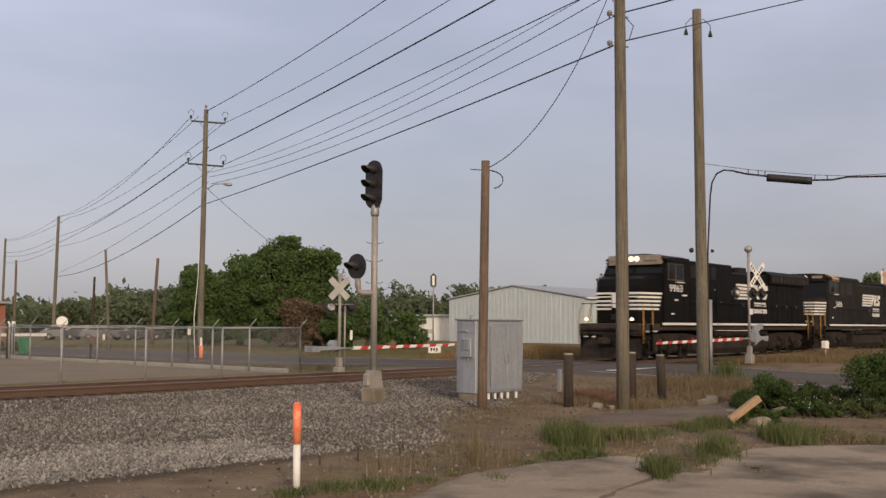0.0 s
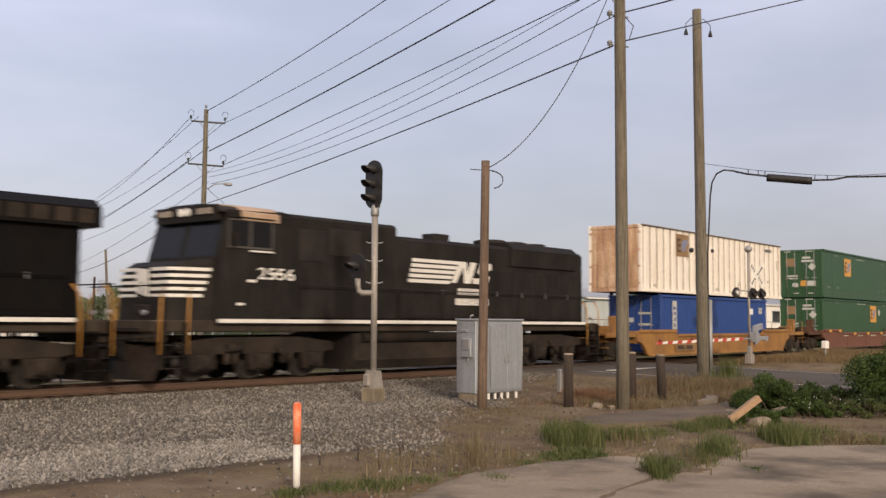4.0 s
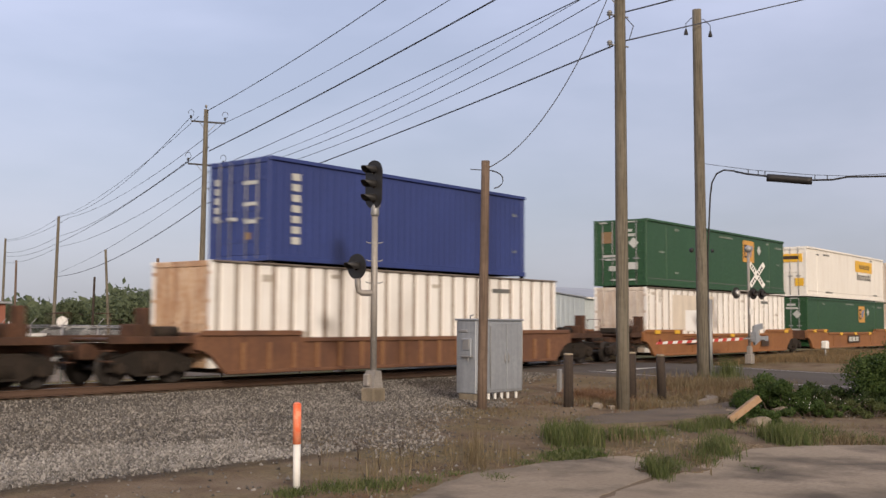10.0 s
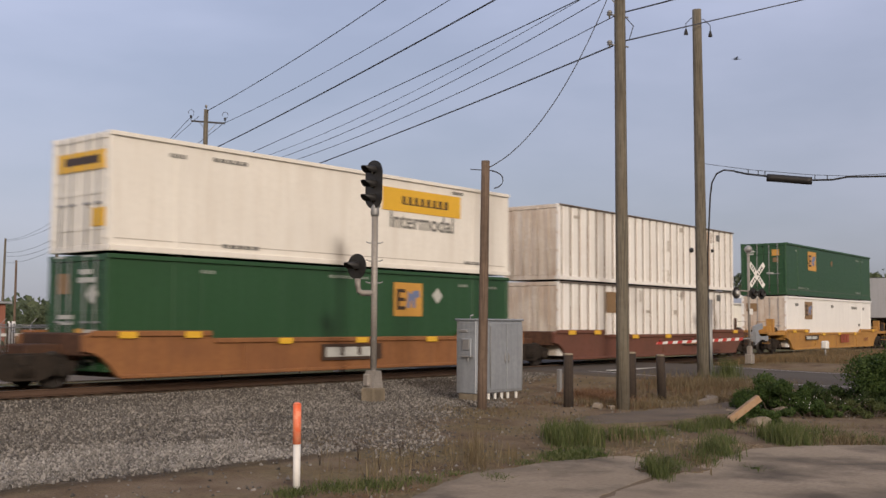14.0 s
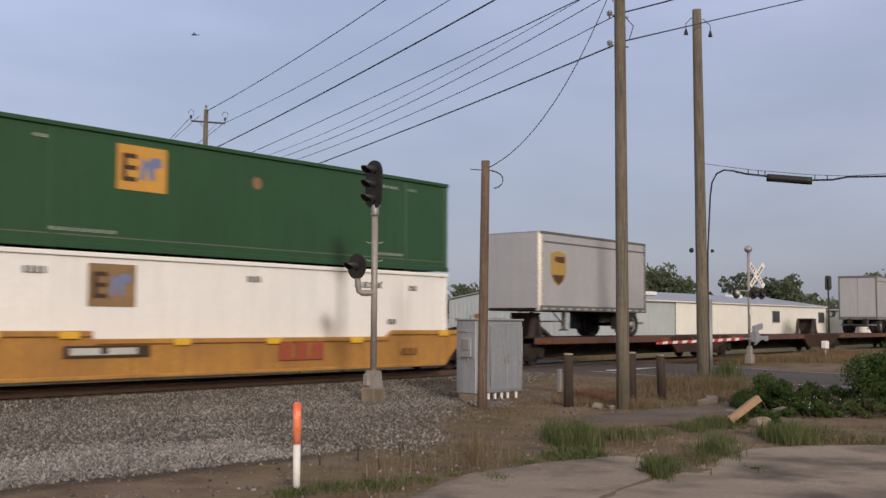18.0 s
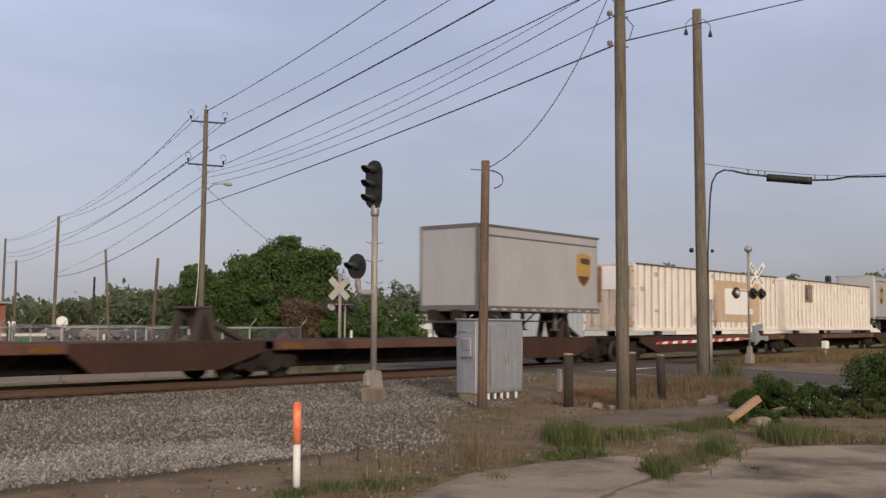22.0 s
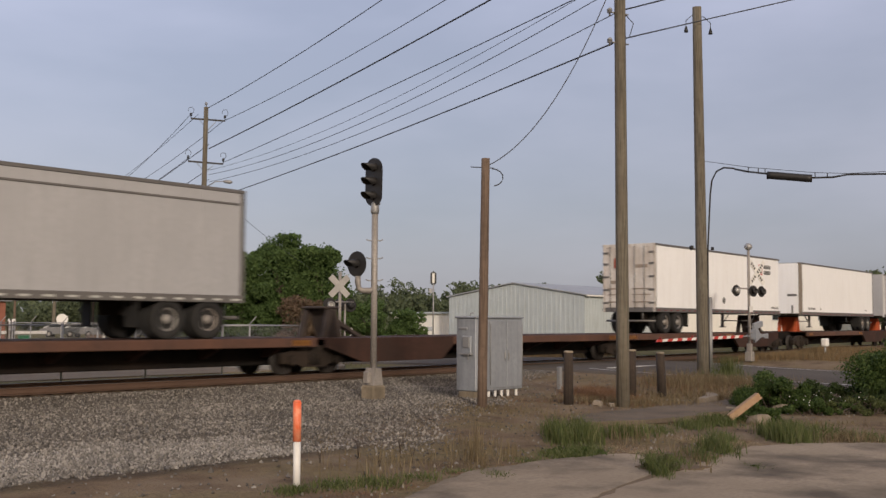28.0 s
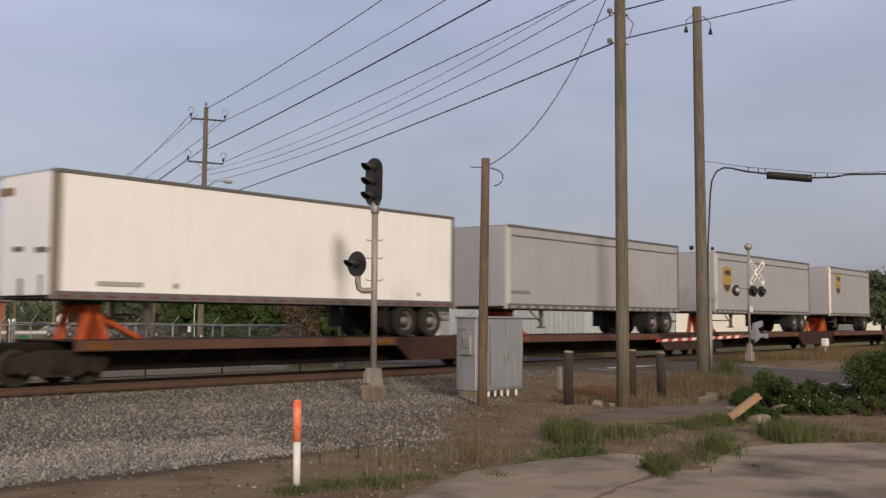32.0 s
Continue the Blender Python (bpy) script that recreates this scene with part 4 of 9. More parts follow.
def gate(label, base, ax, arm_len, high, seed, rise=0.07):
    """ax: +1 when the arm reaches along +x, -1 along -x."""
    th = thing("crossing_gate", label, "crossing gate", pose(*base), "crossing gates")
    part("pedestal", Shape().box(-0.16, 0.16, -0.16, 0.16, -0.15, 0.28, 0.03).box(-0.1, 0.1, -0.1, 0.1, 0.28, 0.62, 0.02), M_ALU, th)
    part("mast", Shape().tube([(0, 0, 0.2), (0, 0, high)], 0.06, 12), M_ALU, th)
    o = Shape().slab([(-0.1, 0.8), (0.2, 0.8), (0.26, 0.9), (0.26, 1.12), (0.16, 1.24), (-0.1, 1.24)], "y", -0.36, -0.1)
    mech = part("gate_mechanism", o.moved(pose(0, 0, 0) if ax < 0 else pose(0, 0, 0, 0, 0, 180)), M_CABINET, th, "grey gate machine")
    for yy in (-0.16, 0.16):
        c = Shape().slab([(-ax * 0.1, 0.92), (-ax * 1.1, 0.9), (-ax * 1.15, 0.84), (-ax * 1.5, 0.84), (-ax * 1.5, 1.06), (-ax * 1.1, 1.04), (-ax * 0.1, 1.02)], "y", yy - 0.04, yy + 0.04)
        part("counterweight", c, M_CABINET, mech, "flat counterweight arm")
    for yy in (-0.14, 0.14):
        part("arm_bracket", Shape().tube([(0.35 * -ax, yy, 0.95), (ax * 0.75, 0, 0.95)], 0.03, 6), M_CABINET, mech)
    n = int(arm_len / 0.42)
    arm = part("gate_arm", Shape().tube([(ax * 0.6, 0, 0.95), (ax * arm_len, 0, 0.95 + rise)], 0.02, 6), M_WHITE, th, "red and white striped gate arm")
    for i in range(n):
        a, b = 0.7 + i * (arm_len - 0.7) / n, 0.7 + (i + 1) * (arm_len - 0.7) / n
        za, zb = 0.95 + rise * a / arm_len, 0.95 + rise * b / arm_len
        w = 0.062 - 0.014 * i / n
        o = Shape().slab([(ax * a - 0.05, za - w), (ax * b - 0.05, zb - w), (ax * b + 0.05, zb + w), (ax * a + 0.05, za + w)], "y", -0.03, 0.03)
        part("arm_stripe", o, M_RED if i % 2 == seed else M_WHITE, arm)
    for f in (0.35, 0.65, 0.97):
        part("arm_lamp", Shape().tube([(ax * arm_len * f, 0, 1.0 + rise * f), (ax * arm_len * f, 0, 1.09 + rise * f)], 0.05, 8), M_DARKRED, arm)
    return th


g = gate("silver crossing gate with white crossbuck, its arm lowered", (44.05, 20.4, 0.02), -1, 8.05, 4.75, 0, -0.12)
part("finial", Shape().disc((0, 0, 4.72), (0, 0, 1), [(0, 0.06), (0.05, 0.14), (0.15, 0.18), (0.25, 0.14), (0.31, 0.05)], 16), M_GALV, g, "silver bell on top")
part("weight_plate", Shape().slab([(0.2, 1.5), (1.05, 1.62), (1.1, 1.38), (0.62, 1.3), (0.58, 0.78), (0.3, 0.66), (0.22, 0.9)], "y", -0.14, -0.04), M_CABINET, g, "angled grey counterweight plate")
for z in (0.85, 1.1, 1.35):
    part("cage_bar", Shape().tube([(-0.35, -0.2, z), (-0.1, -0.2, z), (-0.06, 0, z)], 0.02, 6), M_ALU, g)
part("cage_bar", Shape().tube([(-0.35, -0.2, 0.75), (-0.35, -0.2, 1.45)], 0.02, 6), M_ALU, g)
crossbuck(g, (0.6, -0.12, 3.75), -12, 1.4)
part("lamp_bar", Shape().tube([(-1.1, -0.02, 3.02), (1.1, -0.02, 3.02)], 0.03, 8), M_ALU, g)
flasher(g, (-1.0, 0.1, 2.92), (0.25, 1, 0), True)
flasher(g, (0.1, -0.15, 2.92), (-0.3, -1, 0))
flasher(g, (1.0, -0.12, 2.92), (-0.2, -1, 0))
part("sign_plate", Shape().box(-0.12, 0.2, -0.09, -0.07, 2.0, 2.25), M_WHITE, g)
g = gate("silver crossing gate seen from behind, its striped arm lowered", (26.85, 28.23, -0.32), 1, 7.2, 3.65, 1)
crossbuck(g, (-0.12, -0.09, 3.12), -20, 1.0, False, M_SIGNBACK)
part("lamp_bar", Shape().tube([(-0.65, 0, 2.55), (0.7, 0, 2.55)], 0.025, 8), M_ALU, g)
flasher(g, (-0.6, -0.1, 2.44), (-0.3, -1, 0), True)
flasher(g, (0.12, 0.12, 2.44), (0.1, 1, 0))
flasher(g, (0.66, 0.12, 2.44), (0.25, 1, 0))
part("side_mast", Shape().tube([(0.36, 0.1, 0.0), (0.36, 0.1, 2.5)], 0.035, 8), M_ALU, g)
part("small_tag", Shape().box(0.62, 0.74, 0.08, 0.1, 1.25, 1.6), M_WHITE, g)

# ---------------------------------------------------------------- bollards, markers, small posts


def bollard(base, h, lean, label):
    th = thing("bollard", label, "bollard", pose(*base), "wooden bollards")
    part("post", Shape().tube([(0, 0, -0.2), (lean * 0.5, 0, h * 0.5), (lean, 0, h)], 0.125, 12, True, 0.115), M_POST, th)
    part("cap", Shape().disc((lean, 0, h - 0.01), (0, 0, 1), [(0, 0.12), (0.03, 0.12), (0.05, 0.09)], 12), M_CONCRETE, th, "pale weathered end grain")


bollard((21.91, 14.88, -0.45), 1.25, 0.0, "dark stout wooden bollard with a pale top")
bollard((25.05, 14.97, -0.42), 1.2, 0.0, "dark wooden bollard behind the tall pole")
bollard((26.13, 14.66, -0.42), 1.12, -0.1, "dark wooden bollard leaning slightly")
th = thing("marker_stake", "short grey marker stake in gravel", "post", pose(25.75, 17.8, -0.38))
part("stake", Shape().box(-0.06, 0.06, -0.06, 0.06, -0.1, 0.62, 0.01), M_GALV, th)
th = thing("marker_post", "orange and white plastic pipeline marker post", "marker post", pose(9.19, 10.42, -0.62))
part("white_tube", Shape().tube([(0, 0, -0.1), (-0.005, 0, 0.62)], 0.047, 16), M_WHITE, th)
part("orange_sleeve", Shape().tube([(-0.005, 0, 0.62), (-0.01, 0, 1.12)], 0.053, 16).disc((-0.01, 0, 1.12), (0, 0, 1), [(0, 0.053), (0.02, 0.045), (0.03, 0.02)], 16), M_ORANGE, th, "bright orange sleeve with a cap")
th = thing("marker_post", "orange and white marker post by the street pole", "marker post", pose(33.1, 45.0, -0.33))
part("white_tube", Shape().tube([(0, 0, 0.0), (0, 0, 1.1)], 0.06, 10), M_WHITE, th)
part("orange_sleeve", Shape().tube([(0, 0, 0.0), (0, 0, 0.7)], 0.1, 10), M_ORANGE, th)
th = thing("small_sign", "small white sign on a thin brown post", "sign", pose(29.54, 41.14, -0.33))
part("post", Shape().tube([(0, 0, 0), (0, 0, 1.6)], 0.03, 6), M_POST, th)
part("plate", Shape().box(-0.09, 0.09, -0.07, -0.04, 1.3, 1.65, 0.01), M_WHITE, th)
th = thing("round_sign", "plain white round sign on a short post", "sign", pose(39.35, 69.8, -0.32))
part("post", Shape().tube([(0, 0, 0), (0, 0, 1.6)], 0.06, 8), M_WHITE, th)
part("disc", Shape().disc((0, -0.05, 1.85), (-0.5, -0.86, 0), [(0, 0.4), (0.03, 0.4)], 20), M_WHITE, th)
th = thing("mailbox", "small brown box on a wooden post with a white tag", "mailbox", pose(27.4, 45.9, -0.33))
part("post", Shape().tube([(0, 0, 0), (0, 0, 0.9)], 0.05, 6), M_POST, th)
part("box", Shape().box(-0.15, 0.5, -0.2, 0.2, 0.85, 1.15, 0.03), M_POLEBROWN, th)
part("tag", Shape().box(0.5, 0.62, -0.24, -0.2, 1.0, 1.28), M_WHITE, th)
th = thing("white_box", "small white box on a stub post in dry grass", "box", pose(52.4, 20.3, 0.0))
part("post", Shape().tube([(0, 0, -0.2), (0, 0, 0.55)], 0.05, 6), M_GALV, th)
part("box", Shape().box(-0.18, 0.18, -0.15, 0.15, 0.4, 0.8, 0.05), M_WHITE, th)
th = thing("trackside_signal", "distant slim railway signal with pale lens units", "railway signal", pose(79.0, 69.7, -0.32))
part("mast", Shape().tube([(0, 0, 0), (0, 0, 6.0)], 0.07, 8), M_GALV, th)
part("head", Shape().slab([(-0.3, 5.6), (0, 5.35), (0.3, 5.6), (0.3, 6.6), (0, 6.85), (-0.3, 6.6)], "y", -0.05, 0.05).moved(pose(0, 0, 0, 0, 0, -45)), M_BLACK, th)
part("lens_strip", Shape().box(-0.12, 0.12, -0.09, -0.05, 5.65, 6.6, 0.02).moved(pose(0, 0, 0, 0, 0, -45)), M_WHITE, th)
part("lower_head", Shape().box(-0.45, -0.1, -0.08, 0.08, 4.6, 5.1, 0.05).moved(pose(0, 0, 0, 0, 0, -45)), M_GALV, th)
part("relay_box", Shape().box(-0.75, -0.1, -0.15, 0.15, 0.9, 1.3, 0.03).moved(pose(0, 0, 0, 0, 0, -45)), M_CABINET, th)

def bars_flat(x0, x1, z0, z1, n):
    """Unreadable writing on a small board: n upright bars."""
    o, w = Shape(), (x1 - x0) / n
    for i in range(n):
        o.box(x0 + i * w, x0 + (i + 0.65) * w, -0.026, -0.021, z0, z1)
    return o


th = thing("trackside_signal", "dark railway signal mast beyond the track, seen from behind", "railway signal", pose(109.3, 41.9, -0.32))
part("mast", Shape().tube([(0, 0, -0.2), (0, 0, 6.2)], 0.09, 10), M_BLACK, th)
part("head", Shape().slab([(-0.34, 5.7), (-0.2, 5.55), (0.2, 5.55), (0.34, 5.7), (0.34, 6.85), (0.2, 7.05), (-0.2, 7.05), (-0.34, 6.85)], "y", -0.06, 0.06).moved(pose(0, 0, 0, 0, 0, -40)), M_BLACK, th, "black signal background")
part("lamp_unit", Shape().box(-0.14, 0.14, -0.3, -0.06, 5.75, 6.85, 0.04).moved(pose(0, 0, 0, 0, 0, -40)), M_BLACK, th)
part("lower_head", Shape().disc((0.42, -0.3, 3.1), (0.64, -0.77, 0), [(0, 0.34), (0.05, 0.34), (0.2, 0.14)], 16), M_BLACK, th)
part("arm", Shape().tube([(0, 0, 2.8), (0.3, -0.2, 2.8), (0.42, -0.3, 2.95)], 0.06, 8), M_BLACK, th)
# ---------------------------------------------------------------- chain-link fence
fence = thing("chain_link_fence", "galvanised chain-link fence with angled barbed-wire arms", "fence")


def fence_run(posts, arms, h=1.72):
    for i, (x, y) in enumerate(posts):
        z = ground_z(x, y)
        p = part("fence_post", Shape().tube([(x, y, z - 0.2), (x, y, z + h)], 0.035, 8), M_GALV, fence)
        if arms:
            part("barb_arm", Shape().tube([(x, y, z + h), (x + 0.22, y - 0.12, z + h + 0.3)], 0.022, 6), M_GALV, p)
    for (xa, ya), (xb, yb) in zip(posts, posts[1:]):
        za, zb = ground_z(xa, ya), ground_z(xb, yb)
        part("top_rail", Shape().tube([(xa, ya, za + h - 0.03), (xb, yb, zb + h - 0.03)], 0.024, 6), M_GALV, fence)
        # woven wire: thin crossing strands
        o, d = Shape(), math.hypot(xb - xa, yb - ya)
        ux, uy = (xb - xa) / d, (yb - ya) / d
        hh = h - 0.08
        m = int((d + hh) / 0.085)
        for k in range(m):
            for sg in (1, -1):
                a0 = -hh + k * 0.085
                t0, t1 = max(0.0, -a0 / hh), min(1.0, (d - a0) / hh)
                if t1 <= t0:
                    continue
                p, q = a0 + t0 * hh, a0 + t1 * hh
                if sg < 0:
                    p, q = d - p, d - q
                e = 0.0022
                A = Vector((xa + ux * p, ya + uy * p, za + 0.05 + t0 * hh))
                B = Vector((xa + ux * q, ya + uy * q, za + 0.05 + t1 * hh))
                o.add([A + Vector((-ux * e, -uy * e, 0)), A + Vector((ux * e, uy * e, 0)), A + Vector((uy * e, -ux * e, 0)), B + Vector((-ux * e, -uy * e, 0)), B + Vector((ux * e, uy * e, 0)), B + Vector((uy * e, -ux * e, 0))],
                      [(0, 1, 4, 3), (1, 2, 5, 4), (2, 0, 3, 5)])
        tagged(part("mesh", o, M_GALV, fence), kind="stuff")


fence_run([(x, 29.4) for x in (4.6, 7.6, 10.6, 13.6, 16.6, 19.5, 22.5, 26.0)], False)
fence_run([(26.0, y) for y in (29.4, 32.3, 34.6, 37.3, 40.0, 43.0, 46.0, 49.0, 52.0)], True)
th = thing("picket_gate", "white steel gate of upright bars by the lot", "gate", pose(25.6, 50.5, -0.3))
for i in range(8):
    part("picket", Shape().tube([(i * 0.28, i * 0.45, 0), (i * 0.28, i * 0.45, 1.75 + 0.1 * (i % 2))], 0.05, 6), M_WHITE if i % 3 else M_POST, th)
part("cross_bar", Shape().tube([(0, 0, 1.3), (2.0, 3.2, 1.3)], 0.03, 6), M_WHITE, th)
th = thing("wheelie_bin", "bright green waste bin by the lot", "waste bin", pose(29.9, 57.0, -0.3))
part("body", Shape().slab([(-0.2, 0.05), (0.2, 0.05), (0.25, 0.86), (-0.25, 0.86)], "y", -0.22, 0.22), M_GREENBIN, th)
part("lid", Shape().box(-0.28, 0.28, -0.27, 0.27, 0.86, 0.92, 0.02), M_GREENBIN, th)
for sg in (-1, 1):
    part("wheel", Shape().disc((0.16, sg * 0.2, 0.1), (0, sg, 0), [(0, 0.1), (0.04, 0.1)], 10), M_TYRE, th)
th = thing("low_sign", "low white board with dark bars in the grass", "sign", pose(46.5, 40.9, -0.32, 0, 0, -49))
part("board", Shape().box(-0.36, 0.36, -0.02, 0.02, 0.16, 0.6, 0.008), M_WHITE, th)
part("board_bars", bars_flat(-0.24, 0.24, 0.3, 0.46, 3), M_BLACK, th)
for x in (-0.28, 0.28):
    part("leg", Shape().tube([(x, 0, -0.1), (x, 0, 0.2)], 0.025, 6), M_GALV, th)

# ---------------------------------------------------------------- buildings


def ribbed_wall(a, b, z0, z1a, z1b, outward, rib=0.3, peak=None):
    """A sheet wall from a to b with narrow upright ribs; heights may differ at its ends, with a ridge between."""
    o = Shape()
    a, b, n = Vector((*a, 0)), Vector((*b, 0)), Vector((*outward, 0))
    L = (b - a).length
    m = int(L / rib)

    def high(t):
        if peak is None:
            return z1a + (z1b - z1a) * t
        return z1a + (peak - z1a) * (1 - abs(2 * t - 1))
    vs = []
    for i in range(m + 1):
        for dt, off in ((0.0, 0.0), (0.6, 0.0), (0.7, 0.025), (0.9, 0.025)):
            t = min(1.0, (i + dt) / m)
            p = a.lerp(b, t) + n * off
            vs.append((p.x, p.y, z0))
            vs.append((p.x, p.y, high(t)))
    o.add(vs, [(2 * i, 2 * i + 2, 2 * i + 3, 2 * i + 1) for i in range(len(vs) // 2 - 1)])
    return o


th = thing("warehouse", "grey corrugated metal warehouse with a low gable and pale side", "warehouse", pose(0, 0, 0))
part("gable_wall", ribbed_wall((86.0, 73.6), (86.0, 56.5), -0.4, 4.05, 4.05, (-1, 0), 0.55, 5.35), M_SHEET, th)
part("side_wall", ribbed_wall((86.0, 56.5), (103.6, 56.5), -0.4, 4.1, 4.1, (0, -1), 0.5), M_SHEET, th)
part("pale_wall", ribbed_wall((103.6, 56.4), (146.0, 56.4), -0.4, 4.1, 4.1, (0, -1), 0.5), M_SHEETWHITE, th)
part("back_wall", Shape().box(86.1, 146, 73.5, 73.7, -0.4, 4.0), M_SHEET, th)
part("end_wall", Shape().slab([(56.5, -0.4), (73.6, -0.4), (73.6, 4.0), (65.0, 5.3), (56.5, 4.0)], "x", 145.9, 146.1), M_SHEET, th)
roof = part("roof", Shape().slab([(56.2, 4.08), (65.05, 5.4), (73.9, 4.08), (73.9, 4.2), (65.05, 5.52), (56.2, 4.2)], "x", 85.8, 146.3), M_ROOFMETAL, th, "low grey metal roof")
part("skylight", Shape().box(99.5, 106.0, 60.0, 63.0, 4.85, 5.25, 0.02), M_WHITE, roof)
part("roof_unit", Shape().box(131, 133, 62.5, 64, 5.0, 5.6, 0.03), M_WHITE, roof)
part("gutter", Shape().box(85.9, 146.2, 56.1, 56.22, 4.0, 4.14, 0.02), M_WHITE, roof)
for x, w, h0, h1 in ((129.4, 2.2, 1.9, 3.4), (144.2, 2.0, 1.9, 3.4), (110, 1.0, -0.3, 1.9)):
    win = part("window", Shape().box(x - w / 2, x + w / 2, 56.3, 56.42, h0, h1, 0.02), M_CABINET, th)
    part("pane", Shape().box(x - w / 2 + 0.1, x + w / 2 - 0.1, 56.27, 56.3, h0 + 0.1, h1 - 0.1), M_GLASS, win)
for y, w in ((69.5, 3.2),):
    part("roller_door", Shape().box(85.9, 85.97, y - w / 2, y + w / 2, -0.35, 2.9), M_SHEET, th)
th = thing("annex_building", "dark low wing with a pale box at the street end", "building", pose(0, 0, 0))
part("wall", ribbed_wall((146.3, 52.0), (168.0, 52.0), -0.4, 3.6, 3.6, (0, -1), 0.6), M_SHEETWHITE, th)
part("body", Shape().box(146.4, 168, 52.1, 66, -0.4, 3.5), M_SHEET, th)
part("roof", Shape().box(146.0, 168.4, 51.7, 66.3, 3.6, 3.85, 0.03), M_ROOFMETAL, th)
th = thing("low_shed", "low pale grey shed with a flat roof", "shed", pose(0, 0, 0))
part("wall", ribbed_wall((88.5, 84.0), (88.5, 74.2), -0.4, 2.35, 2.35, (-1, 0), 0.6), M_SHEETWHITE, th)
part("body", Shape().box(88.6, 100, 74.2, 84.0, -0.4, 2.3), M_SHEET, th)
part("roof", Shape().box(88.2, 100.3, 74.0, 84.3, 2.35, 2.55, 0.03), M_SHEET, th)
th = thing("brick_building", "red brick corner building with a pale sill", "building", pose(0, 0, 0))
part("wall", Shape().box(20.0, 34.3, 68.0, 80, -0.4, 2.7, 0.02), M_BRICK, th)
part("sill_band", Shape().box(19.9, 37.2, 67.9, 68.0, 0.55, 0.75), M_WHITE, th)
part("roof", Shape().box(19.7, 34.6, 67.7, 80.3, 2.7, 2.85, 0.02), M_ROOFMETAL, th)


# ---------------------------------------------------------------- parked cars beyond the fence
def parked_car(x, y, turn, paint, label):
    th = thing("parked_car", label, "car", pose(x, y, -0.32, 0, 0, turn), "parked cars")
    body = [(-2.25, 0.35), (2.2, 0.35), (2.28, 0.75), (1.95, 0.92), (0.95, 0.98), (-1.9, 1.0), (-2.28, 0.85)]
    part("body", Shape().slab(body, "y", -0.88, 0.88), paint, th)
    cab = [(1.1, 0.97), (0.35, 1.42), (-1.1, 1.46), (-1.95, 1.0)]
    # every cabin is silver whatever the paint: the roof glints as colour
    part("cabin", Shape().slab(cab, "y", -0.74, 0.74), M_CABINGLINT, th)
    for sg in (-1, 1):
        part("side_window", Shape().slab([(0.9, 1.0), (0.3, 1.37), (-1.05, 1.4), (-1.65, 1.02)], "y", sg * 0.745 - 0.006, sg * 0.745 + 0.006), M_GLASS, th)
        for xx in (-1.4, 1.4):
            w = part("wheel", Shape().disc((xx, sg * 0.78, 0.33), (0, sg, 0), [(0, 0.2), (0, 0.33), (0.16, 0.33), (0.18, 0.2)], 16), M_TYRE, th)
            part("rim", Shape().disc((xx, sg * 0.94, 0.33), (0, sg, 0), [(0, 0.2), (0.02, 0.19), (0.03, 0.05)], 12), M_RIM, w)
    part("windshield", Shape().slab([(1.12, 0.99), (0.4, 1.41), (0.44, 1.42), (1.17, 1.0)], "y", -0.68, 0.68), M_GLASS, th)
    for sg in (-1, 1):
        part("headlight", Shape().box(2.2, 2.29, sg * 0.65 - 0.15, sg * 0.65 + 0.15, 0.62, 0.76, 0.02), M_LENSWHITE, th)
    return th


for i, (x, y, tn, p, lab) in enumerate(((52.4, 92.6, 60, M_GREYCAR, "grey parked car beyond the fence"), (53.6, 91.0, 62, M_DARKCARPAINT, "dark parked car beyond the fence"), (54.9, 89.9, 58, M_GREYCAR, "grey parked car beyond the fence"),
                                        (56.0, 88.2, 64, M_GREYCAR, "grey parked car beyond the fence"), (57.3, 87.1, 60, M_DARKCARPAINT, "dark parked car beyond the fence"))):
    parked_car(x * 1.1, y * 1.1, tn - 90, p, lab)

# ---------------------------------------------------------------- trees, bushes, grass
rng = np.random.default_rng(7)


def leaves(centres, radii, count, size, rs, fuzz=0.16):
    """Leaf clumps on and in blobs: bent pairs of triangles, as vertices and faces."""
    c = np.array(centres)
    r = np.array(radii)
    w = r[:, 0] * r[:, 1] + r[:, 0] * r[:, 2]
    pick = rs.choice(len(c), count, p=w / w.sum())
    d = rs.normal(size=(count, 3))
    d /= np.linalg.norm(d, axis=1)[:, None]
    k = np.clip(rs.normal(0.84, fuzz, (count, 1)), 0.2, 1.5)
    p = c[pick] + d * r[pick] * k
    nrm = d + rs.normal(scale=0.9, size=(count, 3))
    nrm /= np.linalg.norm(nrm, axis=1)[:, None]
    t = np.cross(nrm, rs.normal(size=(count, 3)))
    t /= np.linalg.norm(t, axis=1)[:, None] + 1e-9
    b = np.cross(nrm, t)
    s = size * rs.uniform(0.55, 1.4, (count, 1))
    v = np.empty((count, 4, 3))
    v[:, 0], v[:, 1] = p - t * s, p - b * s * 0.55 + nrm * s * 0.18
    v[:, 2], v[:, 3] = p + t * s, p + b * s * 0.55 + nrm * s * 0.18
    return v.reshape(-1, 3)


def leaf_mesh(name, v, material):
    n = len(v) // 4
    f = np.arange(n * 4).reshape(n, 4)
    tri = np.concatenate([f[:, [0, 1, 2]], f[:, [0, 2, 3]]]).tolist()
    me = bpy.data.meshes.new(name)
    me.from_pydata(v.tolist(), [], tri)
    me.materials.append(material)
    return me


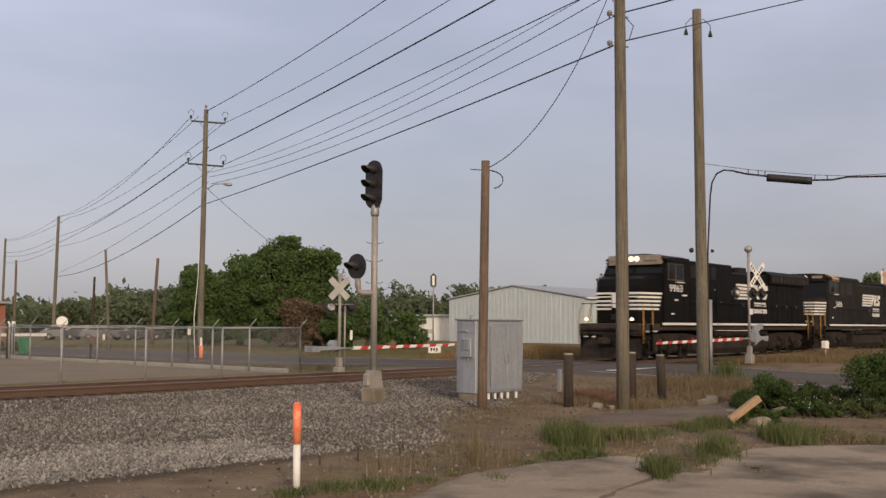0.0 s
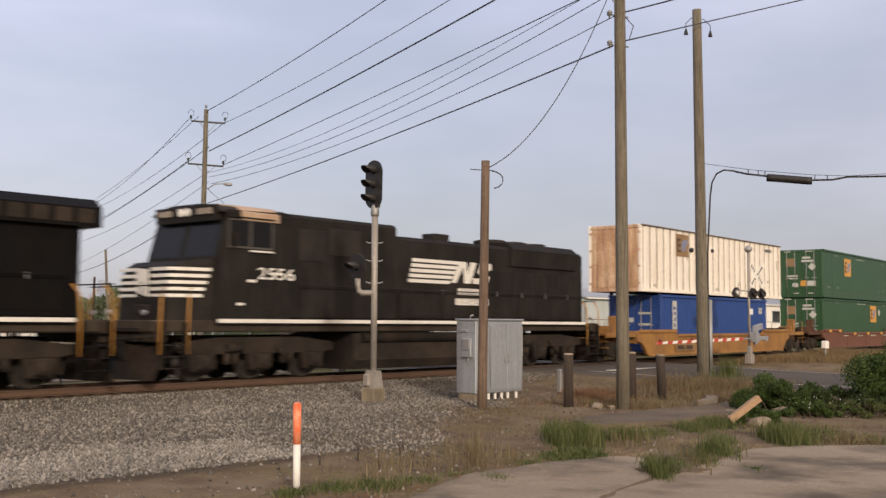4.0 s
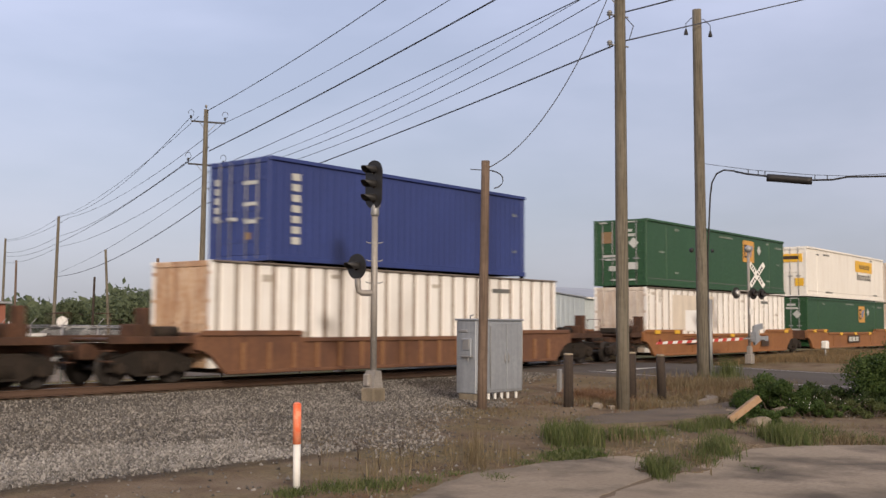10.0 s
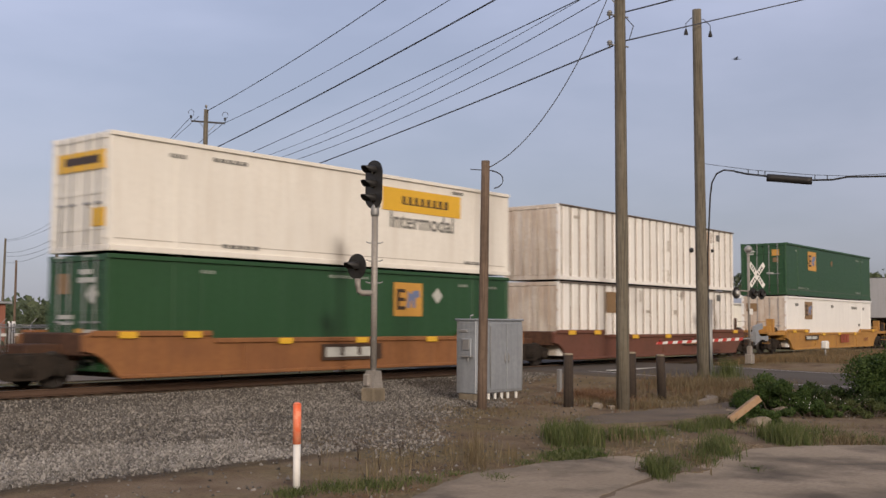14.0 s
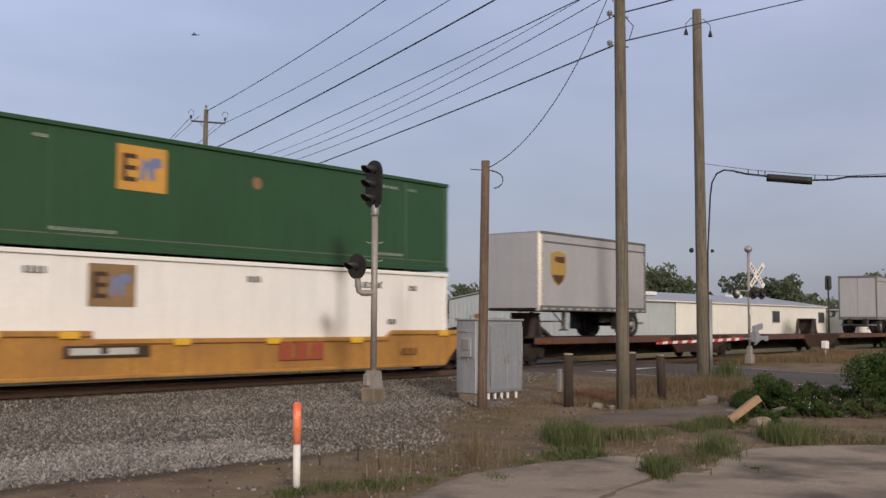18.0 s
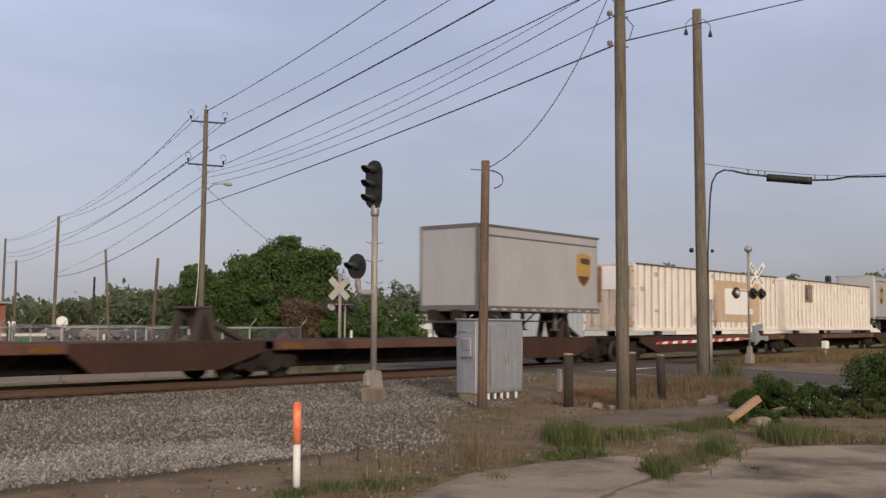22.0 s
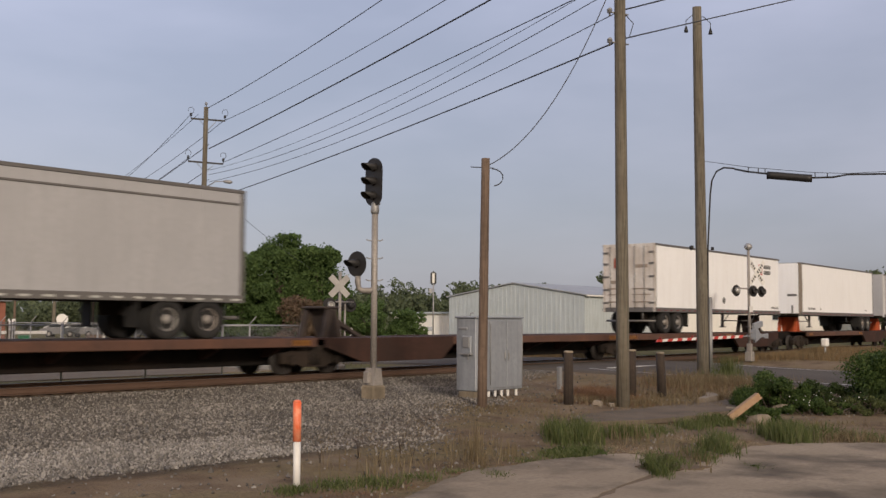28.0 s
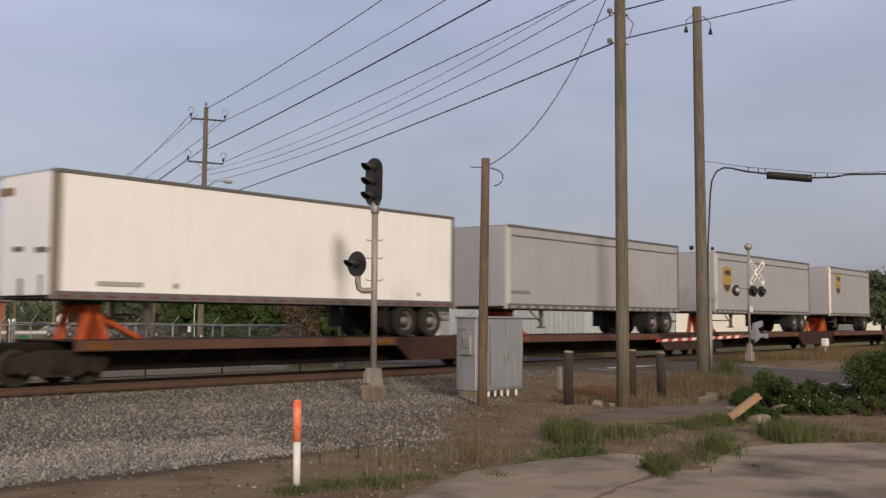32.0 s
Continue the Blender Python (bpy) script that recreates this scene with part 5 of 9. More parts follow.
def tree(x, y, height, width, label, material, count=2600, size=0.3, seed=0, trunk=0.3, low=0.18):
    """Tapered trunk, limbs and a crown of clumps with gaps."""
    rs = np.random.default_rng(seed)
    z = ground_z(x, y)
    th = thing("tree", label, "tree", pose(x, y, z))
    o = Shape()
    hh = height * 0.5
    o.tube([(0, 0, -0.3), (0.05 * width, 0.02 * width, hh * 0.5), (0.02 * width, 0.05 * width, hh)], trunk, 9, True, trunk * 0.5)
    cs, rr = [], []
    # lobes over the crown, each broken into smaller clumps
    for k in range(12 + int(width * 1.7)):
        a, e = rs.uniform(0, math.tau), rs.uniform(low, 0.9)
        rad = width / 2 * math.sqrt(max(0.05, 1 - (2 * (e - 0.42)) ** 2 * 0.75)) * rs.uniform(0.35, 0.95)
        c = Vector((math.cos(a) * rad, math.sin(a) * rad, height * e))
        b = width * rs.uniform(0.09, 0.17)
        cs.append(tuple(c))
        rr.append((b, b, b * 0.8))
        for j in range(6):
            d = Vector(rs.normal(size=3))
            d.normalize()
            q = b * rs.uniform(0.28, 0.6)
            cs.append(tuple(c + Vector((d.x, d.y, d.z * 0.8)) * b * 0.95))
            rr.append((q, q, q * rs.uniform(0.55, 0.9)))
        if k % 3 == 0:
            o.tube([(0.02 * width, 0.02 * width, hh * rs.uniform(0.5, 0.95)), (c[0] * 0.5, c[1] * 0.5, (hh + c[2]) / 2), c], trunk * 0.35, 5, False, trunk * 0.08)
    cs += [(0, 0, height * 0.8), (0, 0, height * 0.5)]
    rr += [(width * 0.22, width * 0.22, height * 0.13), (width * 0.36, width * 0.36, height * 0.3)]
    part("trunk", o, M_BARK, th)
    tagged(part("crown", leaf_mesh("crown", leaves(cs, rr, count, size, rs), material), None, th), kind="stuff")
    return th


for i, (x, y, h, w) in enumerate(((55.6, 65.2, 9.3, 6.5), (58.4, 63.6, 8.4, 5.6), (53.2, 67.3, 7.8, 5.5), (50.8, 69.3, 6.7, 5.0), (60.5, 66.5, 7.4, 5.0), (53.5, 71.5, 6.2, 6.0), (58.0, 68.0, 8.6, 6.0))):
    tree(x, y, h, w, "broad dark green oak beside the street", M_LEAF, 26000, 0.12, 20 + i, 0.32, 0.1)
for i, (x, y, h, w) in enumerate(((54.0, 54.0, 3.4, 4.2), (56.5, 52.5, 2.7, 3.2), (53.2, 55.8, 3.9, 3.0))):
    tree(x, y, h, w, "low dense green tree by the street", M_LEAF, 8000, 0.095, 40 + i, 0.16, 0.06)
for i, (x, y, h, w) in enumerate(((51.4, 58.5, 4.0, 3.0), (52.8, 57.3, 3.6, 2.6))):
    tree(x, y, h, w, "brown leafless-looking shrub among green trees", M_LEAFDEAD, 4200, 0.10, 50 + i, 0.12, 0.06)
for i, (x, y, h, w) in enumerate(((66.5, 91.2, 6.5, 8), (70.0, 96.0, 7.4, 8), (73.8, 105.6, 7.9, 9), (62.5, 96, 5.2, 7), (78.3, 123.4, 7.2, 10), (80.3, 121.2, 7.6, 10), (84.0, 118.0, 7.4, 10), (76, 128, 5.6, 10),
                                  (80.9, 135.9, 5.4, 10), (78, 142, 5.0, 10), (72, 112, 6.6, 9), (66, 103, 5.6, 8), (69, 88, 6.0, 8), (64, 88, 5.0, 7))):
    tree(x * 1.12, y * 1.12, h * 0.86, w, "hazy green tree in the row behind the parked cars", M_LEAFHAZE, 3600, 0.26, 60 + i, 0.3, 0.06)
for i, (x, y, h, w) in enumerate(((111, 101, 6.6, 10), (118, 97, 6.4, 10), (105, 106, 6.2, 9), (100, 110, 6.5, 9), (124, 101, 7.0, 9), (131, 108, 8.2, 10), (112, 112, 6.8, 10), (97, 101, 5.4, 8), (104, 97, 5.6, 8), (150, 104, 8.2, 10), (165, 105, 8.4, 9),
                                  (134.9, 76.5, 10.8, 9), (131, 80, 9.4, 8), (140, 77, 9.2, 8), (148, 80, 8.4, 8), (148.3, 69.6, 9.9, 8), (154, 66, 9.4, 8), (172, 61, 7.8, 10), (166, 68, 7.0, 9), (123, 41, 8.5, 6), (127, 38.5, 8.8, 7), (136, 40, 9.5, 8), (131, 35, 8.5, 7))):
    tree(x, y, h, w, "distant green tree beyond the buildings", M_LEAFHAZE, 3000, 0.30, 90 + i, 0.3, 0.06)


# far woods on the horizon, their haze painted into the leaf colour
def far_woods():
    rs = np.random.default_rng(3)
    cs, rr = [], []
    for k in range(260):
        a = math.radians(rs.uniform(8, 100))
        d = rs.uniform(210, 420)
        h = rs.uniform(5, 9) * (0.75 + d / 900)
        cs.append((math.sin(a) * d, math.cos(a) * d, h * 0.45))
        rr.append((rs.uniform(5, 9), rs.uniform(5, 9), h * 0.55))
    ob = new("far_woods", leaf_mesh("far_woods", leaves(cs, rr, 26000, 1.1, rs), M_LEAFHAZE))
    tagged(ob, "hazy line of far woods on the horizon", "woods", kind="stuff")


far_woods()


def bush(name, x, y, h, w, d, label, material, count, size, seed, turn=0):
    rs = np.random.default_rng(seed)
    z = ground_z(x, y)
    th = thing(name, label, "bush", pose(x, y, z - 0.03, 0, 0, turn))
    cs, rr, o = [], [], Shape()
    for k in range(30):
        u = rs.uniform(-1, 1)
        c = (u * w * 0.52, rs.uniform(-d / 2, d / 2) * 0.85, h * rs.uniform(0.12, 0.92 - 0.35 * abs(u)))
        b = h * rs.uniform(0.1, 0.25)
        cs.append(c)
        rr.append((b * 1.3, b * 1.3, b))
        o.tube([(c[0] * 0.4, c[1] * 0.4, -0.05), (c[0] * 0.8, c[1] * 0.8, c[2] * 0.6), c], 0.018, 5, False, 0.006)
    part("stems", o, M_BARK, th)
    tagged(part("foliage", leaf_mesh("foliage", leaves(cs, rr, count, size, rs), material), None, th), kind="stuff")


bush("bush", 25.5, 11.15, 0.98, 1.5, 1.2, "sprawling dark green bush over rubble", M_LEAFBUSH, 15000, 0.034, 5, -49)
# the dark low bushes fill in bush shade and debris with darker leaf colour
bush("bush", 26.7, 10.5, 0.8, 2.2, 1.2, "dark green bush tangled over broken concrete", M_LEAFDARK, 13000, 0.034, 6, -49)
bush("bush", 28.1, 9.6, 0.7, 1.5, 1.2, "dark weedy bush beside the road", M_LEAFDARK, 9000, 0.034, 7, -49)
bush("bush", 28.5, 8.8, 1.8, 2.4, 1.8, "dense dark green bush by the road", M_LEAFBUSH, 22000, 0.038, 8, -49)
bush("bush", 27.2, 8.9, 0.6, 1.9, 1.0, "dark low bush in front of a taller one", M_LEAFDARK, 8000, 0.034, 13, -49)
bush("bush", 25.9, 9.0, 0.42, 1.6, 1.0, "low green weeds by the slab", M_LEAFWEED, 4200, 0.03, 9, -49)
bush("bush", 25.1, 10.0, 0.45, 1.7, 0.8, "trailing green weeds with small flowers", M_LEAFBUSH, 5600, 0.03, 10, -49)
bush("bush", 22.3, 10.2, 0.42, 1.0, 0.6, "low green weeds beside a timber beam", M_LEAFBUSH, 4200, 0.03, 14, -49)
bush("hedge", 31.6, 63.8, 0.85, 3.2, 1.0, "low clipped dark green hedge by the lot", M_LEAFDARK, 6000, 0.07, 15, -49)
bush("bush", 14.9, 10.0, 0.14, 0.9, 0.35, "low leafy green weeds by the slab", M_LEAFBUSH, 2600, 0.022, 11, -49)
bush("bush", 13.75, 7.75, 0.34, 0.42, 0.4, "small grey-green weed in the slab joint", M_LEAFWEED, 1300, 0.016, 16, -49)
bush("bush", 15.07, 6.93, 0.12, 0.3, 0.2, "tiny dark weed on the slab", M_LEAFDARK, 420, 0.016, 17, -49)

o = Shape()
rnd = random.Random(77)
for k in range(90):
    x, y = rnd.uniform(25.2, 28.4), rnd.uniform(9.3, 10.6)
    a, h = rnd.uniform(0, 6.28), rnd.uniform(0.15, 0.5)
    z = ground_z(x, y)
    o.tube([(x, y, z), (x + math.cos(a) * 0.1, y + math.sin(a) * 0.1, z + h * 0.6), (x + math.cos(a) * 0.35, y + math.sin(a) * 0.35, z + h)], 0.008, 4, False, 0.003)
tagged(new("dead_twigs", o.mesh("dead_twigs", M_BARK)), "dead brown twigs tangled in the bushes", "twigs", kind="stuff")
o = Shape()
for k in range(26):
    x, y = rnd.uniform(23.6, 27.0), rnd.uniform(9.2, 10.4)
    o.disc((x, y, ground_z(x, y) + rnd.uniform(0.3, 0.5)), (-0.6, -0.6, 0.5), [(0, 0.013), (0.006, 0.008)], 6)
tagged(new("small_flowers", o.mesh("small_flowers", M_WHITE)), "tiny white flowers over the weeds", "flowers", kind="stuff")

th = thing("timber_beam", "pale sawn timber beam leaning on the weeds", "timber beam", pose(21.45, 10.4, -0.58))
part("beam", Shape().box(-0.02, 0.80, -0.08, 0.08, -0.075, 0.075, 0.012).moved(pose(0, 0, 0.1, 0, -36, -44)), M_PLANK, th)
for i, (x, y, s) in enumerate(((25.3, 10.9, 0.22), (26.3, 10.6, 0.2), (24.0, 11.6, 0.14), (27.6, 11.4, 0.25), (22.3, 14.3, 0.16), (22.6, 14.1, 0.1), (28.6, 10.4, 0.18), (21.95, 9.98, 0.24))):
    rs = random.Random(i)
    o = Shape().box(-s, s, -s * 0.7, s * 0.7, -s * 0.4, s * 0.5, s * 0.25)
    o.v = [(a + rs.uniform(-s, s) * 0.15, b + rs.uniform(-s, s) * 0.15, c + rs.uniform(-s, s) * 0.12) for a, b, c in o.v]
    ob = piece("concrete_chunk", o, M_RUBBLE, "broken pale concrete chunk in weeds", "rubble", group="rubble")
    ob.matrix_basis = pose(x, y, ground_z(x, y) + s * 0.3, 0, 0, i * 50)
o = Shape().slab([(0, 0), (1.5, 0.1), (2.6, 0.55), (2.5, 0.75), (1.2, 0.35), (0, 0.2)], "z", -0.06, 0.08)
ob = piece("concrete_slab", o, M_RUBBLE, "broken pale concrete slab edge by the path", "rubble")
ob.matrix_basis = pose(25.2, 12.9, -0.47, 0, 0, 10)


def blades(name, spots, label, material, seed, thick=1.6):
    """Grass: spots are (x, y, radius across, radius along the view, count, height, lean)."""
    rs = np.random.default_rng(seed)
    out = []
    for x, y, ra, rb, n, h, lean in spots:
        n = int(n * thick)
        a = rs.normal(size=n) * 0.5 * ra
        b = rs.normal(size=n) * 0.5 * rb
        px, py = x + a * 0.655 + b * 0.755, y - a * 0.755 + b * 0.655
        pz = np.array([ground_z(u, v) for u, v in zip(px, py)]) - 0.02
        hh = h * rs.uniform(0.35, 1.25, n)
        an = rs.uniform(0, math.tau, n)
        w = 0.0035 + 0.0065 * rs.random(n)
        lx, ly = rs.normal(size=n) * lean * hh, rs.normal(size=n) * lean * hh
        v = np.empty((n, 5, 3))
        v[:, 0] = np.c_[px - np.cos(an) * w, py - np.sin(an) * w, pz]
        v[:, 1] = np.c_[px + np.cos(an) * w, py + np.sin(an) * w, pz]
        v[:, 2] = np.c_[px + lx * 0.35 + np.cos(an) * w * 0.8, py + ly * 0.35 + np.sin(an) * w * 0.8, pz + hh * 0.55]
        v[:, 3] = np.c_[px + lx * 0.35 - np.cos(an) * w * 0.8, py + ly * 0.35 - np.sin(an) * w * 0.8, pz + hh * 0.55]
        v[:, 4] = np.c_[px + lx, py + ly, pz + hh]
        out.append(v.reshape(-1, 3))
    v = np.concatenate(out)
    f = np.arange(len(v)).reshape(-1, 5)
    me = bpy.data.meshes.new(name)
    me.from_pydata(v.tolist(), [], f[:, [0, 1, 2, 3]].tolist() + f[:, [3, 2, 4]].tolist())
    me.materials.append(material)
    tagged(new(name, me), label, "grass", kind="stuff")


blades("green_grass", [
    (8.99, 10.24, 0.29, 0.31, 420, 0.1, 0.5), (9.64, 10.22, 0.37, 0.52, 420, 0.119, 0.5), (10.29, 10.03, 0.38, 0.5, 420, 0.122, 0.5), (11.06, 9.96, 0.36, 0.32, 240, 0.111, 0.5), (11.83, 9.95, 0.33, 0.23, 140, 0.099, 0.5), (16.36, 11.35, 0.24, 1.06, 900, 0.358, 0.22), (16.68, 11.0, 0.29, 1.06, 1000, 0.358, 0.22), (17.69, 10.8, 0.54, 0.72, 700, 0.261, 0.3),
    (14.52, 9.87, 0.51, 0.52, 1300, 0.13, 0.6), (13.52, 9.99, 0.27, 0.27, 240, 0.089, 0.6), (15.23, 10.01, 0.34, 0.56, 700, 0.134, 0.6), (18.75, 10.61, 0.39, 0.55, 300, 0.18, 0.5), (20.16, 10.62, 0.29, 0.72, 600, 0.212, 0.4), (21.22, 10.58, 0.37, 0.78, 900, 0.22, 0.4), (13.64, 7.77, 0.13, 0.75, 600, 0.278, 0.35), (14.66, 8.01, 0.17, 0.78, 200, 0.208, 0.4),
    (15.43, 7.98, 0.19, 0.7, 420, 0.215, 0.35), (16.63, 8.31, 0.22, 0.87, 700, 0.325, 0.3), (18.62, 9.12, 0.16, 0.79, 200, 0.192, 0.4), (19.36, 8.49, 0.2, 0.9, 900, 0.343, 0.22), (19.63, 8.21, 0.24, 0.9, 900, 0.344, 0.22), (20.62, 8.05, 0.36, 0.96, 420, 0.244, 0.4), (20.7, 7.31, 0.42, 0.97, 260, 0.174, 0.5), (11.83, 9.21, 0.16, 0.38, 300, 0.096, 0.6),
    (11.32, 8.55, 0.23, 0.24, 200, 0.038, 1.2), (10.71, 8.0, 0.11, 0.13, 160, 0.057, 0.8), (15.07, 6.93, 0.11, 0.31, 140, 0.119, 0.8),
    (31.0, 15.2, 0.7, 0.6, 400, 0.4, 0.3), (32.9, 16.0, 0.45, 0.4, 420, 0.75, 0.16)],
       "tufts of green grass along the slab edges", M_GRASS, 1, 0.85)
blades("dry_grass", [
    (13.44, 10.91, 0.08, 1.32, 20, 0.552, 0.04), (12.96, 10.54, 0.19, 0.78, 50, 0.355, 0.08), (13.75, 10.47, 0.21, 0.65, 24, 0.275, 0.08), (11.32, 10.93, 1.0, 1.89, 110, 0.284, 0.14), (13.97, 11.51, 0.67, 1.41, 120, 0.212, 0.15), (29.25, 15.4, 1.8, 2.83, 1100, 0.342, 0.3), (15.09, 7.93, 0.29, 1.35, 70, 0.265, 0.2), (17.24, 10.29, 0.84, 0.96, 90, 0.294, 0.12),
    (20.19, 7.48, 0.7, 0.8, 420, 0.193, 0.5),
    (12.3, 10.6, 1.5, 0.9, 200, 0.12, 0.5), (20.5, 12.6, 2.0, 1.2, 500, 0.10, 0.6), (19.3, 15.2, 1.5, 1.2, 500, 0.12, 0.5), (23.4, 14.2, 2.0, 0.9, 1100, 0.2, 0.35), (27.0, 13.9, 2.6, 1.2, 1500, 0.18, 0.4),
    (29.6, 14.6, 2.2, 1.0, 1500, 0.28, 0.3), (47.5, 19.3, 3.6, 1.6, 5000, 0.3, 0.25), (55.0, 20.8, 5.0, 2.4, 6000, 0.45, 0.25), (44.8, 31.6, 2.4, 1.6, 2600, 0.5, 0.2), (49.0, 33.5, 3.0, 2.4, 2600, 0.5, 0.2),
    (17.0, 12.8, 2.4, 1.6, 300, 0.10, 0.6), (14.0, 12.5, 2.6, 1.6, 300, 0.08, 0.7), (22.0, 9.6, 2.4, 0.7, 700, 0.10, 0.6)],
       "dry straw-coloured grass and weeds", M_STRAW, 2)
blades("straw_litter", [
    (15.73, 9.36, 0.55, 0.95, 1500, 0.038, 2.4), (18.22, 9.54, 0.53, 0.59, 600, 0.043, 2.2), (18.24, 8.57, 0.28, 0.64, 500, 0.041, 2.2), (14.55, 9.41, 0.46, 0.36, 500, 0.036, 2.2), (18.6, 9.42, 0.35, 0.4, 300, 0.032, 2.2)],
       "flattened pale straw on the slabs", M_STRAWPALE, 6)
blades("leaf_litter", [
    (9.46, 9.61, 0.5, 0.31, 1000, 0.029, 2.0), (10.41, 9.68, 0.49, 0.44, 1100, 0.03, 2.0), (11.79, 9.91, 0.41, 0.29, 500, 0.033, 2.0), (13.03, 9.84, 0.43, 0.19, 400, 0.026, 2.0), (12.18, 7.31, 0.28, 0.5, 500, 0.022, 2.0), (14.03, 7.44, 0.34, 0.47, 900, 0.025, 2.0), (16.07, 9.59, 0.59, 0.92, 1500, 0.029, 2.0), (24.93, 15.84, 0.85, 1.9, 2600, 0.186, 0.7),
    (29.49, 15.52, 1.81, 2.61, 1500, 0.172, 0.6), (18.16, 9.06, 0.84, 1.52, 1300, 0.031, 2.0), (14.11, 9.28, 0.31, 0.34, 500, 0.027, 2.0),
    (22.9, 14.6, 2.0, 0.6, 1600, 0.06, 1.2)],
       "russet plant litter on the ground", M_RUSSET, 3)
blades("golden_grass", [(47.5, 19.3, 3.6, 1.4, 5000, 0.28, 0.3), (55.0, 20.8, 5.0, 2.2, 6000, 0.4, 0.3), (44.6, 32.2, 1.6, 1.4, 2200, 0.75, 0.2), (47.2, 33.2, 2.4, 1.6, 2600, 0.7, 0.2), (50.5, 34.5, 2.4, 1.8, 2200, 0.6, 0.25), (42.6, 35.5, 1.6, 1.5, 900, 0.5, 0.3)],
       "tall golden-brown dry grass by the crossing", M_GOLDGRASS, 8)
rs_m = np.random.default_rng(21)
blades("meadow_grass", [(float(28.2 + rs_m.uniform(-1.0, 1.0)), float(31 + k * 1.4), 1.8, 1.4, 420, 0.14, 0.5) for k in range(16)]
       + [(float(41.5 + rs_m.uniform(0, 14)), float(36 + k * 1.5), 4.0, 3.0, 420, 0.25, 0.4) for k in range(26)], "rough dry meadow grass beside the street", M_MEADOW, 4)

# bare twigs standing in the gravel
for i, (x, y, h) in enumerate(((11.75, 11.9, 0.42), (12.7, 11.9, 0.3), (10.95, 11.9, 0.22), (13.3, 12.4, 0.24), (12.0, 11.0, 0.3), (11.3, 11.0, 0.2))):
    rs = random.Random(i + 30)
    o = Shape()
    for k in range(4):
        a = rs.uniform(0, 6.28)
        o.tube([(0, 0, -0.02), (math.cos(a) * 0.02, math.sin(a) * 0.02, h * 0.5), (math.cos(a) * h * 0.2, math.sin(a) * h * 0.2, h * rs.uniform(0.6, 1.0))], 0.006, 5, False, 0.002)
    ob = piece("dry_weed", o, M_POST, "dark dry weed stalks in gravel", "weed", group="dry weeds")
    ob.matrix_basis = pose(x, y, ground_z(x, y))

# loose stones of the ballast
def stones(name, label, material, pale, most, seed):
    rs = np.random.default_rng(seed)
    base = np.array([(1, 0, 0), (-1, 0, 0), (0, 1, 0), (0, -1, 0), (0, 0, 1), (0, 0, -1)], float)
    tri = np.array([(0, 2, 4), (2, 1, 4), (1, 3, 4), (3, 0, 4), (2, 0, 5), (1, 2, 5), (3, 1, 5), (0, 3, 5)])
    pts = []
    n = 0
    for k in range(230000):
        x, q = (rs.uniform(4, 13), rs.uniform(8, 12)) if pale else (rs.uniform(3, 38), rs.uniform(1.3, 15.0))
        y = track_y(x) - q
        if rs.random() > (pale_at(x, y) if pale else 1 - 0.8 * pale_at(x, y)):
            continue
        if y < 8.3 or x < 2 + y * 0.32 or (ROAD_X0 - 0.6 < x < ROAD_X1 and q > 0):
            continue
        if rs.random() > 0.025 + 0.975 * gravel_at(x, y) or rs.random() < dirt_shade_at(x, y):
            continue
        z = ground_z(x, y)
        if q < 3.0:
            z = max(z, -0.215 - (q - 1.62) / 1.38 * 0.285 if q > 1.62 else -0.215)
        pts.append((x, y, z))
        n += 1
        if n >= most:
            break
    p = np.array(pts)
    m = len(p)
    s = rs.uniform(0.010, 0.034, (m, 1, 1)) * rs.uniform(0.7, 1.3, (m, 1, 3)) * (1 + 0.5 * (rs.random((m, 1, 1)) < 0.06))
    v = base[None] * s + rs.normal(scale=0.22, size=(m, 6, 3)) * s + p[:, None, :] + np.array((0, 0, 0.008))
    f = (tri[None] + 6 * np.arange(m)[:, None, None]).reshape(-1, 3)
    me = bpy.data.meshes.new(name)
    me.from_pydata(v.reshape(-1, 3).tolist(), [], f.tolist())
    me.materials.append(material)
    tagged(new(name, me), label, "gravel", kind="stuff")


M_LOOSE = leaf_mat("loose_stone", (0.008, 0.007, 0.006), (0.105, 0.095, 0.083), (0.36, 0.335, 0.30), 0.0)
M_LOOSEPALE = leaf_mat("pale_stone", (0.03, 0.028, 0.026), (0.17, 0.158, 0.143), (0.44, 0.42, 0.39), 0.0)
stones("loose_stones", "loose crushed grey stones of the ballast shoulder", M_LOOSE, False, 90000, 11)
stones("pale_stones", "patch of paler crushed stone in the gravel", M_LOOSEPALE, True, 12000, 12)

# wooden ties, each laid singly where the camera sees them
tie = Shape().box(-0.11, 0.11, -1.3, 1.3, -0.36, -0.17, 0.015).mesh("tie", M_TIE)
rnd = random.Random(4)
for k in range(150):
    s = -4 + k * 0.53
    ob = new("tie", tie)
    ob.parent = railway
    x, y, a = track(s, rnd.uniform(-0.03, 0.03))
    ob.matrix_basis = pose(x, y, rnd.uniform(-0.012, 0.006), 0, 0, math.degrees(a) + rnd.uniform(-0.8, 0.8))

# ---------------------------------------------------------------- the train
MOVERS = []       # (thing, place of its middle along the track at the clip's start)
WHEELS = []       # (wheelset, its place in its thing, its radius)

